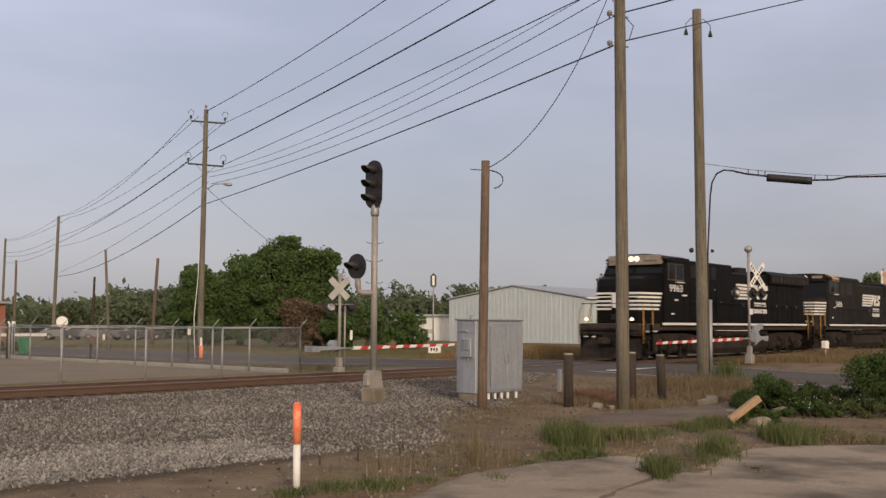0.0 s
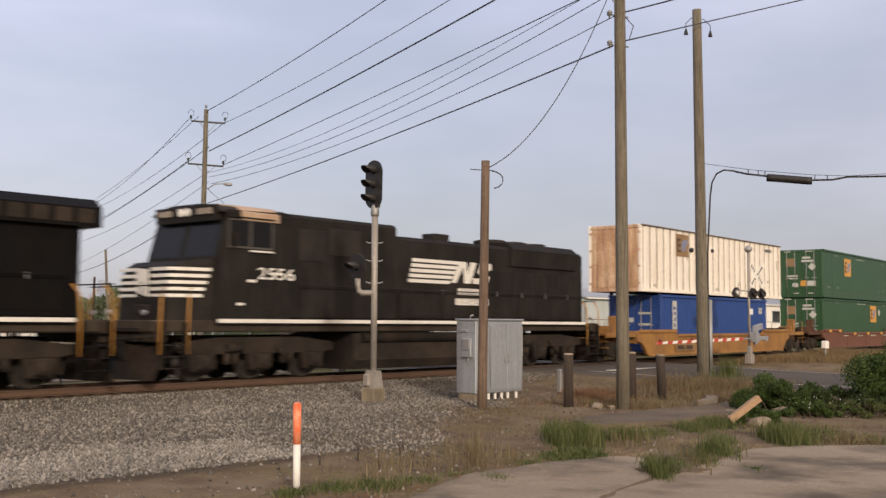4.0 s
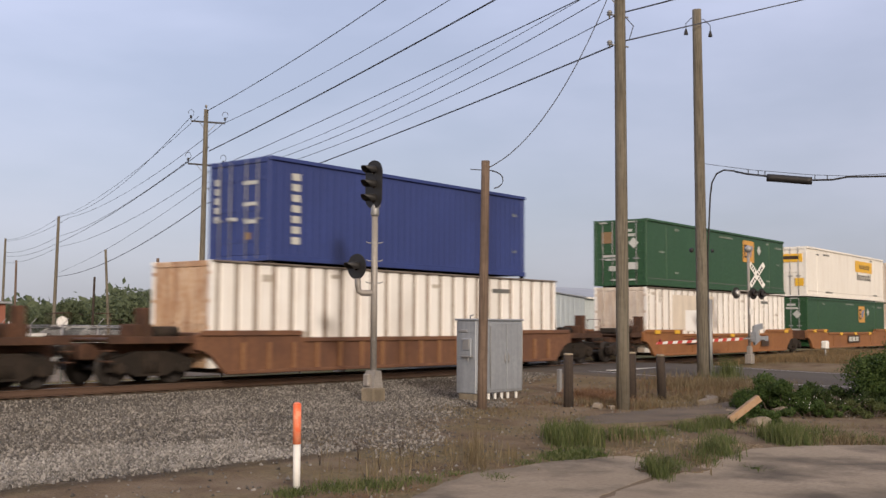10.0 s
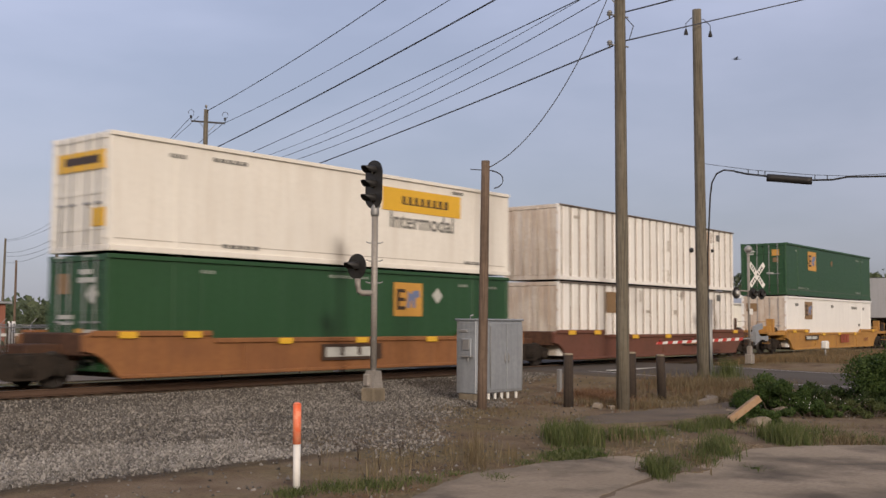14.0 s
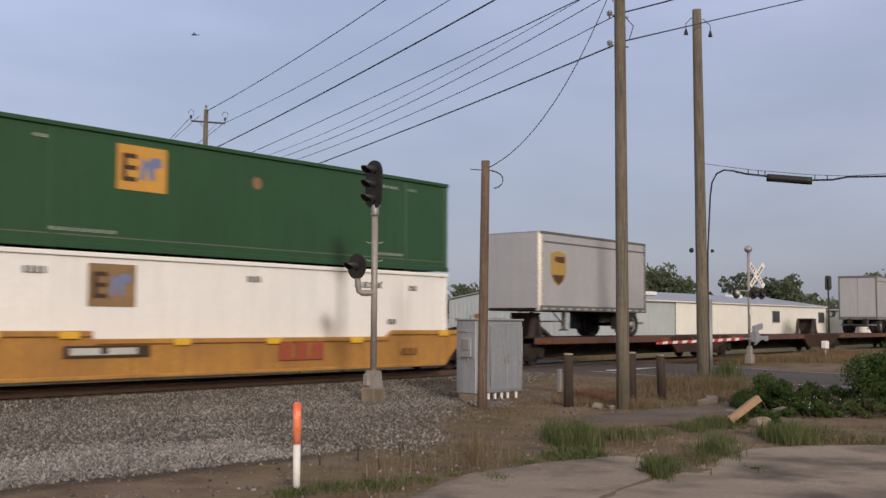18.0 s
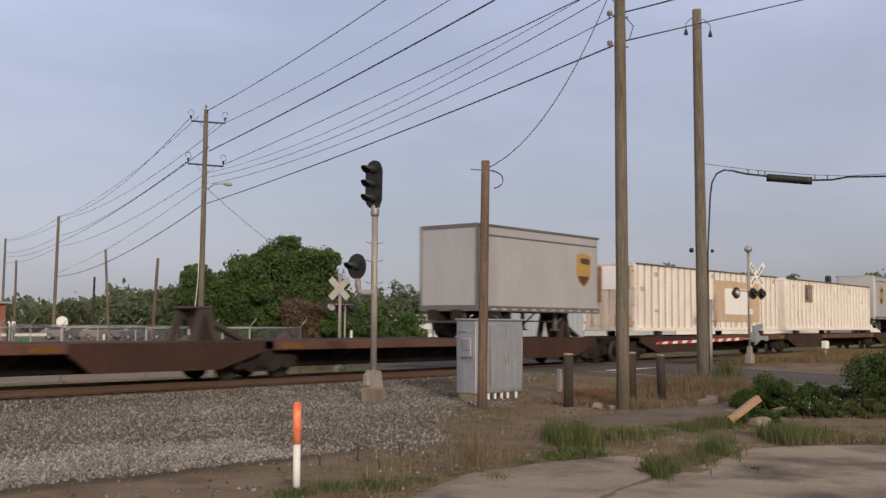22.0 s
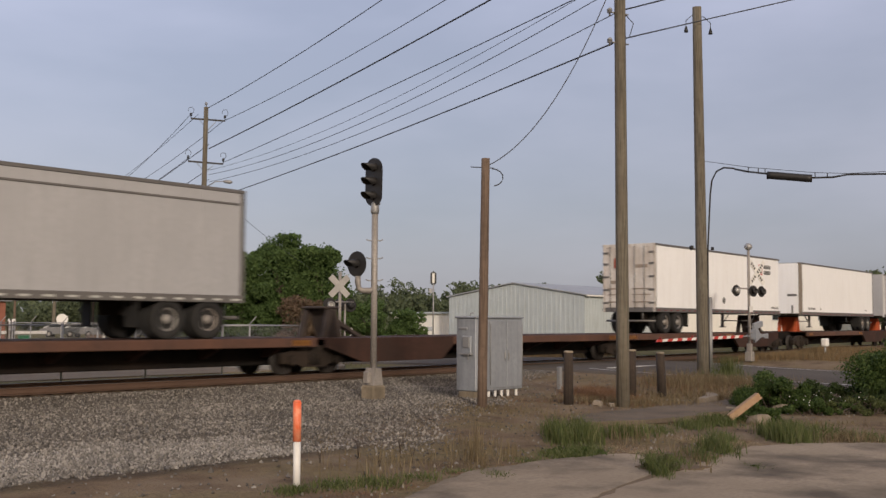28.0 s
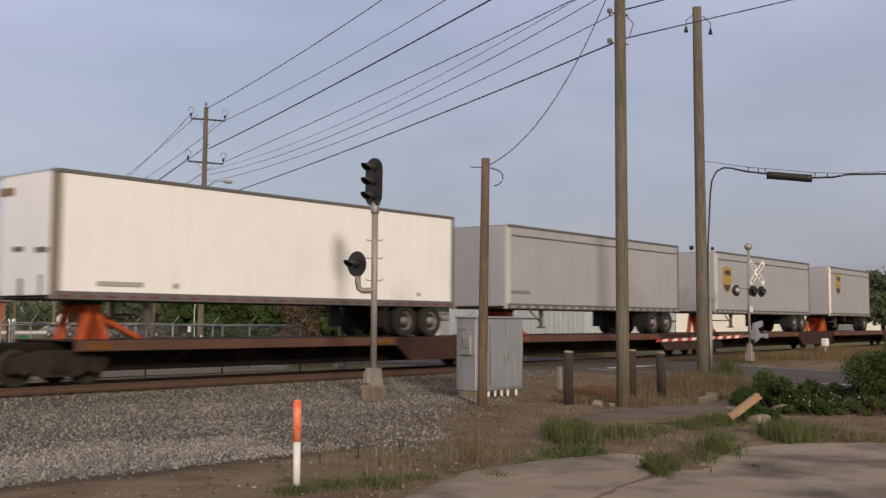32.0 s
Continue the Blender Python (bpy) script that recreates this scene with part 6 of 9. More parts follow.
M_LOCO = mat("loco_black", (0.0085, 0.0082, 0.0084), 0.5, grain=14, spread=0.3, blotch=0.7, bump=0.04, streak=0.35, grime=(0.012, 0.010, 0.0085), grime_amount=0.3, shine=0.05)
M_CABGLASS = mat("tinted_cab_glass", (0.012, 0.013, 0.015), 0.15, bump=0, shine=0.12)
M_SILLDIRT = mat("dusty_frame_black", (0.048, 0.039, 0.031), 0.85, second=(0.030, 0.025, 0.021), grain=10, blotch=0.9, bump=0.1, streak=0.4, grime=(0.085, 0.064, 0.048), grime_amount=0.4, shine=0.1)
M_LOCODULL = mat("dull_weathered_black", (0.019, 0.0175, 0.0165), 0.7, grain=12, spread=0.3, blotch=0.7, bump=0.04, streak=0.4, grime=(0.04, 0.034, 0.03), grime_amount=0.4, shine=0.1)
M_LOCOROOF = mat("loco_roof", (0.02, 0.018, 0.017), 0.7, grain=12, blotch=0.9, bump=0.1, grime=(0.05, 0.04, 0.032), grime_amount=0.5, shine=0.2)
M_LOCOTRUCK = mat("loco_bogie_dirt", (0.036, 0.029, 0.025), 0.9, second=(0.021, 0.018, 0.016), grain=9, blotch=1.6, bump=0.3, grime=(0.065, 0.048, 0.036), grime_amount=0.5, shine=0.12)
M_PILOT = mat("pilot_black", (0.012, 0.011, 0.011), 0.7, grain=9, blotch=1.5, bump=0.15, streak=0.5, grime=(0.055, 0.038, 0.028), grime_amount=0.6, shine=0.15)
M_WINFRAME = mat("window_frame", (0.085, 0.075, 0.068), 0.6, grain=14, bump=0.05)
M_UNDER = mat("underframe_dirt", (0.034, 0.027, 0.022), 0.9, second=(0.02, 0.017, 0.014), grain=10, bump=0.3, grime=(0.07, 0.048, 0.035), grime_amount=0.4, shine=0.2)
M_LOCOUNDER = mat("loco_running_gear", (0.017, 0.014, 0.012), 0.9, second=(0.010, 0.009, 0.008), grain=10, bump=0.3, grime=(0.045, 0.03, 0.022), grime_amount=0.45, shine=0.15)
M_REFLECT = mat("reflector_orange", (0.34, 0.15, 0.035), 0.5, grain=12, spread=0.25, bump=0.02)
# lighter rust for ribs: rubbed wear plus the light they catch, as colour
M_RIB = mat("lit_rubbed_rust_rib", (0.27, 0.14, 0.06), 0.75, second=(0.20, 0.095, 0.045), grain=9, bump=0.1)
M_OLDRUST = mat("old_rust_wagon", (0.185, 0.088, 0.042), 0.8, second=(0.13, 0.06, 0.034), grain=9, blotch=0.9, bump=0.12, streak=0.5, grime=(0.08, 0.04, 0.026), grime_amount=0.4)
M_GRIMY = mat("grimy_wagon_end", (0.12, 0.06, 0.036), 0.85, second=(0.07, 0.04, 0.028), grain=9, blotch=0.9, bump=0.15, streak=0.4, grime=(0.03, 0.022, 0.018), grime_amount=0.5, shine=0.2)
M_TAPE = mat("dark_red_tape", (0.20, 0.045, 0.035), 0.5, grain=20, bump=0.02)
M_POSTGREY = mat("grey_brown_post", (0.20, 0.165, 0.135), 0.6, grain=12, spread=0.3, bump=0.05)
M_WHEEL = mat("wheel_steel", (0.032, 0.026, 0.022), 0.7, 0.15, grain=16, bump=0.1)
M_STRIPE = mat("stripe_white", (0.80, 0.78, 0.74), 0.5, grain=20, spread=0.18, bump=0.02, streak=0.25)
M_RUST = mat("bare_rusty_panel", (0.48, 0.36, 0.26), 0.7, grain=10, second=(0.34, 0.23, 0.15), bump=0.1)
M_WEATHERED = mat("weathered_pale_panel", (0.33, 0.285, 0.235), 0.7, second=(0.20, 0.16, 0.125), grain=10, blotch=2, bump=0.1, streak=0.4)
M_GRAB = mat("yellow_grab_iron", (0.48, 0.24, 0.05), 0.5, grain=20, bump=0.05)
M_LAMP = glow("headlight", (1.0, 0.80, 0.55), 1.7)
M_GREEN = mat("green_container", (0.023, 0.080, 0.028), 0.45, grain=7, spread=0.16, blotch=0.5, bump=0.03, streak=0.25, grime=(0.05, 0.105, 0.06), vary=0.1)
M_CWHITE = mat("cream_white_container", (0.92, 0.89, 0.82), 0.6, second=(0.83, 0.785, 0.71), grain=9, blotch=0.6, bump=0.05, streak=0.38, grime=(0.52, 0.40, 0.28), grime_amount=0.2, vary=0.1)
M_CWHITE2 = mat("white_container", (0.92, 0.905, 0.87), 0.6, second=(0.84, 0.82, 0.78), grain=9, blotch=0.6, bump=0.05, streak=0.3, grime=(0.54, 0.46, 0.38), grime_amount=0.16, vary=0.08)
M_FAINT = mat("faint_mark", (0.56, 0.51, 0.44), 0.65, grain=12, spread=0.3, bump=0.02)
M_CDOOR = mat("stained_white_doors", (0.70, 0.64, 0.56), 0.65, second=(0.58, 0.50, 0.41), grain=9, blotch=0.9, bump=0.08, streak=0.5, grime=(0.33, 0.19, 0.11), grime_amount=0.25)
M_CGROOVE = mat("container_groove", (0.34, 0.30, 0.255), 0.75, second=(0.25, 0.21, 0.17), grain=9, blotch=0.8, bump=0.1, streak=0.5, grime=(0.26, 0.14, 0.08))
M_LETTERRED = mat("faded_red_paint", (0.36, 0.085, 0.04), 0.6, grain=12, spread=0.25, bump=0.02)
M_TOPRAIL = mat("dark_worn_rail", (0.20, 0.175, 0.15), 0.7, second=(0.12, 0.095, 0.075), grain=9, bump=0.08)
M_STAIN = mat("brown_door_stain", (0.34, 0.19, 0.10), 0.75, second=(0.22, 0.11, 0.055), grain=9, blotch=2, bump=0.08, streak=0.5)
M_CRUSTY = mat("rusty_white_doors", (0.70, 0.55, 0.40), 0.7, second=(0.50, 0.31, 0.17), grain=9, blotch=0.8, bump=0.1, streak=0.85, grime=(0.25, 0.105, 0.045), grime_amount=0.55)
M_CLEAN = mat("clean_white_panel", (0.88, 0.875, 0.85), 0.5, grain=9, spread=0.08, blotch=0.6, bump=0.02, streak=0.12)
M_BLUE = mat("blue_container", (0.030, 0.050, 0.200), 0.5, grain=8, spread=0.18, blotch=0.5, bump=0.04, streak=0.25)
M_BLUE2 = mat("bright_blue_container", (0.016, 0.060, 0.255), 0.5, grain=8, spread=0.18, blotch=0.5, bump=0.04, streak=0.2)
M_CREAM = mat("cream_container", (0.85, 0.82, 0.75), 0.5, grain=8, spread=0.08, blotch=0.5, bump=0.02, streak=0.2, grime=(0.45, 0.35, 0.25))
M_GREYVAN = mat("grey_van_body", (0.46, 0.46, 0.47), 0.42, 0.15, grain=9, spread=0.12, blotch=0.6, bump=0.02, streak=0.18)
M_WHITEVAN = mat("white_van_body", (0.91, 0.915, 0.915), 0.45, grain=9, spread=0.06, blotch=0.6, bump=0.02, streak=0.22, grime=(0.62, 0.59, 0.54))
M_VANDOOR = mat("stained_van_doors", (0.70, 0.68, 0.65), 0.6, second=(0.56, 0.52, 0.47), grain=9, blotch=0.9, bump=0.06, streak=0.5, grime=(0.30, 0.22, 0.16), grime_amount=0.3)
M_STEELRAIL = mat("van_rail", (0.20, 0.19, 0.18), 0.5, 0.4, grain=20, bump=0.05)
M_ALURAIL = mat("van_rail_bright", (0.55, 0.54, 0.52), 0.35, 0.8, grain=20, bump=0.03)
M_CORNER = mat("polished_nose_corner", (0.72, 0.70, 0.66), 0.28, 0.85, grain=20, spread=0.1, bump=0.02)
M_YELLOWCAR = mat("yellow_wagon", (0.50, 0.27, 0.05), 0.65, second=(0.38, 0.185, 0.04), grain=9, blotch=0.8, bump=0.1, streak=0.5, grime=(0.20, 0.11, 0.05), grime_amount=0.25)
M_DULLYELLOW = mat("dull_yellow_wagon", (0.37, 0.195, 0.045), 0.75, second=(0.26, 0.125, 0.035), grain=9, blotch=0.8, bump=0.12, streak=0.6, grime=(0.13, 0.07, 0.035), grime_amount=0.45)
M_BROWNCAR = mat("brown_wagon", (0.165, 0.062, 0.038), 0.7, second=(0.13, 0.052, 0.031), grain=9, blotch=0.8, bump=0.1, streak=0.45, grime=(0.09, 0.045, 0.03), grime_amount=0.3)
M_RUSTCAR = mat("rust_brown_wagon", (0.30, 0.132, 0.042), 0.75, second=(0.23, 0.096, 0.034), grain=9, blotch=0.8, bump=0.12, streak=0.45, grime=(0.15, 0.065, 0.03), grime_amount=0.3)
M_DARKCAR = mat("dark_spine_wagon", (0.070, 0.034, 0.025), 0.8, second=(0.046, 0.026, 0.020), grain=9, blotch=0.8, bump=0.12, streak=0.45, grime=(0.026, 0.019, 0.016), grime_amount=0.5, shine=0.2)
M_DECKEDGE = mat("rusty_deck_edge", (0.135, 0.062, 0.037), 0.8, second=(0.09, 0.044, 0.03), grain=9, blotch=0.8, bump=0.12, streak=0.4, grime=(0.05, 0.03, 0.022), grime_amount=0.4)
M_LOGO_OR = mat("logo_orange", (0.62, 0.33, 0.06), 0.5, grain=12, spread=0.15, bump=0.02)
M_LOGO_DK = mat("logo_dark", (0.06, 0.035, 0.02), 0.5, grain=12, bump=0.02)
M_LOGO_BL = mat("logo_blue", (0.20, 0.25, 0.42), 0.5, grain=12, bump=0.02)
M_LOGO_FADE = mat("logo_faded_brown", (0.30, 0.19, 0.09), 0.6, grain=12, spread=0.3, bump=0.02)
M_YELLOW = mat("sign_yellow", (0.78, 0.46, 0.03), 0.5, grain=12, spread=0.12, bump=0.02)
M_GOLD = mat("shield_gold", (0.44, 0.285, 0.06), 0.45, grain=12, spread=0.15, bump=0.02)
M_SHIELD = mat("shield_brown", (0.085, 0.04, 0.018), 0.45, grain=12, bump=0.02)
M_MARK = mat("stencil_white", (0.60, 0.61, 0.57), 0.6, grain=30, spread=0.3, bump=0.02)
M_STENCIL = mat("worn_stencil", (0.40, 0.44, 0.39), 0.6, grain=30, spread=0.4, bump=0.02)
M_MARKDARK = mat("stencil_grey", (0.16, 0.16, 0.15), 0.6, grain=30, spread=0.3, bump=0.02)
M_TANPALE = mat("pale_tan_repaint", (0.74, 0.66, 0.55), 0.65, grain=9, spread=0.15, bump=0.04, streak=0.3)
M_TAN = mat("tan_repaint", (0.60, 0.45, 0.30), 0.65, grain=9, spread=0.15, bump=0.04, streak=0.3)
M_HITCH = mat("orange_hitch", (0.62, 0.115, 0.03), 0.6, grain=12, spread=0.3, bump=0.1)
M_HITCHDK = mat("dark_hitch", (0.06, 0.045, 0.038), 0.8, grain=12, spread=0.3, bump=0.1)


def letters(body, size, parent, m, material, name="lettering", label=""):
    """Raised writing from the built-in font, as a mesh."""
    cu = bpy.data.curves.new(name, "FONT")
    cu.body, cu.size, cu.extrude, cu.align_x, cu.align_y = body, size, 0.002, "CENTER", "CENTER"
    cu.offset = 0.012 * size
    tmp = bpy.data.objects.new(name, cu)
    scene.collection.objects.link(tmp)
    me = bpy.data.meshes.new_from_object(tmp.evaluated_get(bpy.context.evaluated_depsgraph_get()))
    bpy.data.objects.remove(tmp)
    me.materials.clear()
    me.materials.append(material)
    ob = new(name, me)
    ob.parent = parent
    ob.matrix_basis = m
    return tagged(ob, label)


def plate(x, z, w, h, y, proud=0.006):
    """A flat plate on the side that faces -y, its middle at x, z."""
    return Shape().box(x - w / 2, x + w / 2, y - proud, y, z - h / 2, z + h / 2)


def bars(x, z, w, h, y, n, gap=0.35, proud=0.005):
    """Unreadable writing: a row of n short bars."""
    p, top, low = w / n, [], z - h / 2
    for i in range(n):
        l, r = x - w / 2 + i * p, x - w / 2 + (i + 1 - gap) * p
        top += [(l, z + h / 2), (r, z + h / 2)]
        if i < n - 1:
            top += [(r, low + h * 0.12), (r + gap * p, low + h * 0.12)]
    o = Shape()
    verts = [(x - w / 2, low)] + top + [(x - w / 2 + (n - gap) * p, low)]
    o.slab(verts[::-1], "y", y - proud, y)
    return o


# ---- bogies and couplers
def wheelset(parent, x, z, r, gauge=0.7535):
    o = Shape()
    for sg in (-1, 1):
        o.disc((0, sg * (gauge - 0.05), 0), (0, sg, 0), [(-0.05, r * 0.2), (-0.05, r + 0.025), (-0.02, r + 0.02), (-0.015, r), (0.09, r - 0.005),
               (0.09, r * 0.86), (0.05, r * 0.8), (0.06, r * 0.35), (0.12, r * 0.25), (0.14, r * 0.12)], 20)
        for k in range(4):     # raised ribs on the plate
            a = k * math.pi / 2
            o.tube([(math.cos(a) * r * 0.3, sg * (gauge + 0.02), math.sin(a) * r * 0.3), (math.cos(a) * r * 0.78, sg * (gauge + 0.005), math.sin(a) * r * 0.78)], 0.018, 5)
    o.tube([(0, -gauge, 0), (0, gauge, 0)], 0.08, 10)
    ob = part("wheelset", o, M_WHEEL, parent)
    ob.matrix_parent_inverse = pose(x, 0, z)
    WHEELS.append((ob, r))
    return ob


SIDEFRAME = [(-1.28, 0.62), (-1.22, 0.34), (-0.72, 0.34), (-0.42, 0.22), (0.42, 0.22), (0.72, 0.34), (1.22, 0.34), (1.28, 0.62), (0.9, 0.7),
             (0.45, 0.83), (-0.45, 0.83), (-0.9, 0.7)]


def bogie(parent, x, material=None):
    material = material or M_UNDER
    for sg in (-1, 1):
        o = Shape().slab([(x + a, b) for a, b in SIDEFRAME], "y", sg * 1.0 - 0.08, sg * 1.0 + 0.08)
        part("side_frame", o, material, parent)
        o = Shape()
        for k in (-0.16, 0.0, 0.16):
            o.tube([(x + k, sg * 1.1, 0.3), (x + k, sg * 1.1, 0.62)], 0.06, 8)
        part("spring", o, M_UNDER, parent)
        for ax in (-0.89, 0.89):
            part("axle_box", Shape().disc((x + ax, sg * 1.06, 0.42), (0, sg, 0), [(0, 0.15), (0.1, 0.15), (0.13, 0.11)], 12), material, parent)
    part("bolster", Shape().box(x - 0.2, x + 0.2, -1.15, 1.15, 0.55, 0.8, 0.03), M_UNDER, parent)
    for ax in (-0.89, 0.89):
        wheelset(parent, x + ax, 0.42, 0.42)


def coupler(parent, x, sg):
    o = Shape().box(min(x, x + sg * 0.7), max(x, x + sg * 0.7), -0.1, 0.1, 0.74, 0.94, 0.03)
    o.box(x + sg * 0.55 - 0.13, x + sg * 0.55 + 0.13, -0.17, 0.2, 0.7, 1.0, 0.05)
    part("coupler", o, M_UNDER, parent)


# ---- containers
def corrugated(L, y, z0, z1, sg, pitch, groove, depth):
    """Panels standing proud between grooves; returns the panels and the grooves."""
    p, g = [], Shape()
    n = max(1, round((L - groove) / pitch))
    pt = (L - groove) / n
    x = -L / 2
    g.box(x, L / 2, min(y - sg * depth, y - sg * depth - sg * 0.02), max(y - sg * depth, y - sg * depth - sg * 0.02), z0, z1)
    for i in range(n):
        a, b = x + groove + i * pt, x + (i + 1) * pt
        yy, yi, c = y, y - sg * depth, min(0.05, depth)
        p.append(Shape())
        p[-1].add([(a, yi, z0), (a + c, yy, z0), (b - c, yy, z0), (b, yi, z0), (a, yi, z1), (a + c, yy, z1), (b - c, yy, z1), (b, yi, z1)],
              [(0, 1, 5, 4), (1, 2, 6, 5), (2, 3, 7, 6), (4, 5, 6, 7), (3, 2, 1, 0), (0, 4, 7, 3)])
    return p, g


def wavy(L, y, z0, z1, sg, pitch, depth):
    o, n, vs = Shape(), round(L / pitch), []
    pt = L / n
    for i in range(n):
        x = -L / 2 + i * pt
        for fx, fy in ((0.0, 0), (0.32, 0), (0.5, 1), (0.82, 1)):
            vs.append((x + fx * pt, y - sg * fy * depth))
    vs.append((L / 2, y))
    m = len(vs)
    o.add([(a, b, z0) for a, b in vs] + [(a, b, z1) for a, b in vs], [(i, i + 1, m + i + 1, m + i) for i in range(m - 1)])
    return o


def container(label, s_left, L, z0, style, body, doors, H=2.896, W=2.59, groove=None, post40=False, group="containers on the train"):
    """A freight container; its middle stands over its origin, which lies on the rails."""
    th = thing("shipping_container", label, "shipping container", group=group)
    MOVERS.append((th, s_left + L / 2))
    if z0 < 1:      # a shadow gap under the container that stands on it
        H -= 0.075
    hw, hl, z1 = W / 2, L / 2, z0 + H
    rail_h, rail_m = (0.055, M_TOPRAIL) if style == "ribbed" else (0.11, body)
    for sg in (-1, 1):
        y = sg * (hw - 0.012)
        if style == "ribbed":
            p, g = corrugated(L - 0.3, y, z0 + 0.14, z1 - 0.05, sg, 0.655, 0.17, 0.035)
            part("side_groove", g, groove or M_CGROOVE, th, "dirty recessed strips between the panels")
            for q in p:
                part("side_panel", q, body, th)
            rm = random.Random(int(s_left * 7 + z0 * 31))
            for k in range(7 if sg < 0 else 0):     # faint labels and rust ticks on the panels
                xx = -hl + 0.15 + 0.19 + (rm.randrange(len(p)) + 0.5) * (L - 0.49) / len(p) - 0.06
                zz, tall = z0 + H * rm.choice((0.1, 0.16, 0.3, 0.62, 0.85, 0.9)), rm.choice((0.12, 0.2, 0.5))
                part("stencil", plate(xx, zz, 0.14 if tall > 0.4 else 0.34, tall, y - 0.002, 0.004), M_FAINT, th)
        elif style == "wavy":
            part("side_panel", wavy(L - 0.3, y, z0 + 0.14, z1 - 0.1, sg, 0.28, 0.015), body, th)
        else:
            n = round((L - 0.3) / 2.44)
            pw = (L - 0.3) / n
            me = Shape().box(0.001, pw - 0.001, min(y, y - sg * 0.03), max(y, y - sg * 0.03), z0 + 0.14, z1 - 0.1, 0.003).mesh("side_panel", body)
            for i in range(n):
                part("side_panel", me, None, th).location.x = -hl + 0.15 + i * pw
            ya, yb = sorted((y, y + sg * 0.004))
            part("rub_line", Shape().box(-hl + 0.2, hl - 0.2, ya, yb, z0 + 0.3, z0 + 0.325), M_MARKDARK if body == M_GREEN else M_FAINT, th)
        part("top_rail", Shape().box(-hl, hl, sg * hw - 0.06, sg * hw + 0.0 if sg > 0 else sg * hw + 0.06, z1 - rail_h, z1, 0.012), rail_m, th)
        part("bottom_rail", Shape().box(-hl, hl, sg * hw - 0.05, sg * hw + 0.0 if sg > 0 else sg * hw + 0.05, z0, z0 + 0.15, 0.012), body, th)
        xs = [-hl + 0.08, hl - 0.08] + ([-6.096, 6.096] if post40 else [])
        for x in xs:
            y0, y1 = sorted((sg * (hw + 0.002), sg * (hw - 0.14)))
            part("corner_post", Shape().box(x - 0.08, x + 0.08, y0, y1, z0, z1, 0.015), body, th)
            for z in (z0, z1 - 0.118):
                part("corner_casting", Shape().box(x - 0.089, x + 0.089, min(y0, y0 - 0.004), y1 + 0.004, z - 0.003, z + 0.121, 0.012), body, th)
    if z0 < 1:
        for x in ((-6.0, 6.0) if L > 15 else (-hl + 0.09, hl - 0.09)):
            for sg in (-1, 1):
                part("stacking_cone", Shape().box(x - 0.07, x + 0.07, sg * (hw - 0.1) - 0.06, sg * (hw - 0.1) + 0.06, z1 - 0.02, z1 + 0.102, 0.015), M_UNDER, th)
    part("roof", Shape().box(-hl + 0.02, hl - 0.02, -hw + 0.05, hw - 0.05, z1 - 0.05, z1 - 0.015), body, th)
    part("floor", Shape().box(-hl + 0.02, hl - 0.02, -hw + 0.05, hw - 0.05, z0 + 0.02, z0 + 0.12), M_UNDER, th)
    part("end_wall", Shape().box(hl - 0.07, hl - 0.03, -hw + 0.1, hw - 0.1, z0 + 0.1, z1 - 0.08), body, th)
    x = -hl
    part("door_header", Shape().box(x, x + 0.08, -hw + 0.12, hw - 0.12, z1 - 0.16, z1 - 0.01, 0.012), doors, th)
    part("door_sill", Shape().box(x, x + 0.08, -hw + 0.12, hw - 0.12, z0, z0 + 0.16, 0.012), doors, th)
    for sg in (-1, 1):
        y0, y1 = sorted((sg * 0.01, sg * (hw - 0.14)))
        o = Shape().box(x + 0.03, x + 0.07, y0, y1, z0 + 0.165, z1 - 0.165, 0.01)
        if style == "ribbed":
            for k in (0.12, 0.37, 0.62, 0.87):      # upright pressed ribs
                yy = y0 + (y1 - y0) * k
                o.box(x + 0.012, x + 0.032, yy - 0.08, yy + 0.08, z0 + 0.2, z1 - 0.2, 0.01)
        else:
            for k in (0.2, 0.5, 0.8):     # pressed ribs
                o.box(x + 0.012, x + 0.032, y0 + 0.05, y1 - 0.05, z0 + H * k - 0.06, z0 + H * k + 0.06, 0.01)
        door = part("door", o, doors, th)
        for f in (0.3, 0.72):
            yy = y0 + (y1 - y0) * f
            part("lock_rod", Shape().tube([(x + 0.0, yy, z0 + 0.05), (x + 0.0, yy, z1 - 0.05)], 0.02, 6).box(x - 0.015, x + 0.03, yy - 0.13, yy + 0.13, z0 + 1.15, z0 + 1.2), doors if style == "ribbed" else M_GALV, door, "" if style == "ribbed" else "galvanised lock rod")
        yy = sg * (hw - 0.12)
        hm = Shape().box(x - 0.012, x + 0.04, yy - 0.07, yy + 0.07, -0.05, 0.05, 0.01).mesh("hinge", doors)
        for k in (0.12, 0.38, 0.62, 0.88):
            part("hinge", hm, None, door).location.z = z0 + H * k
    return th


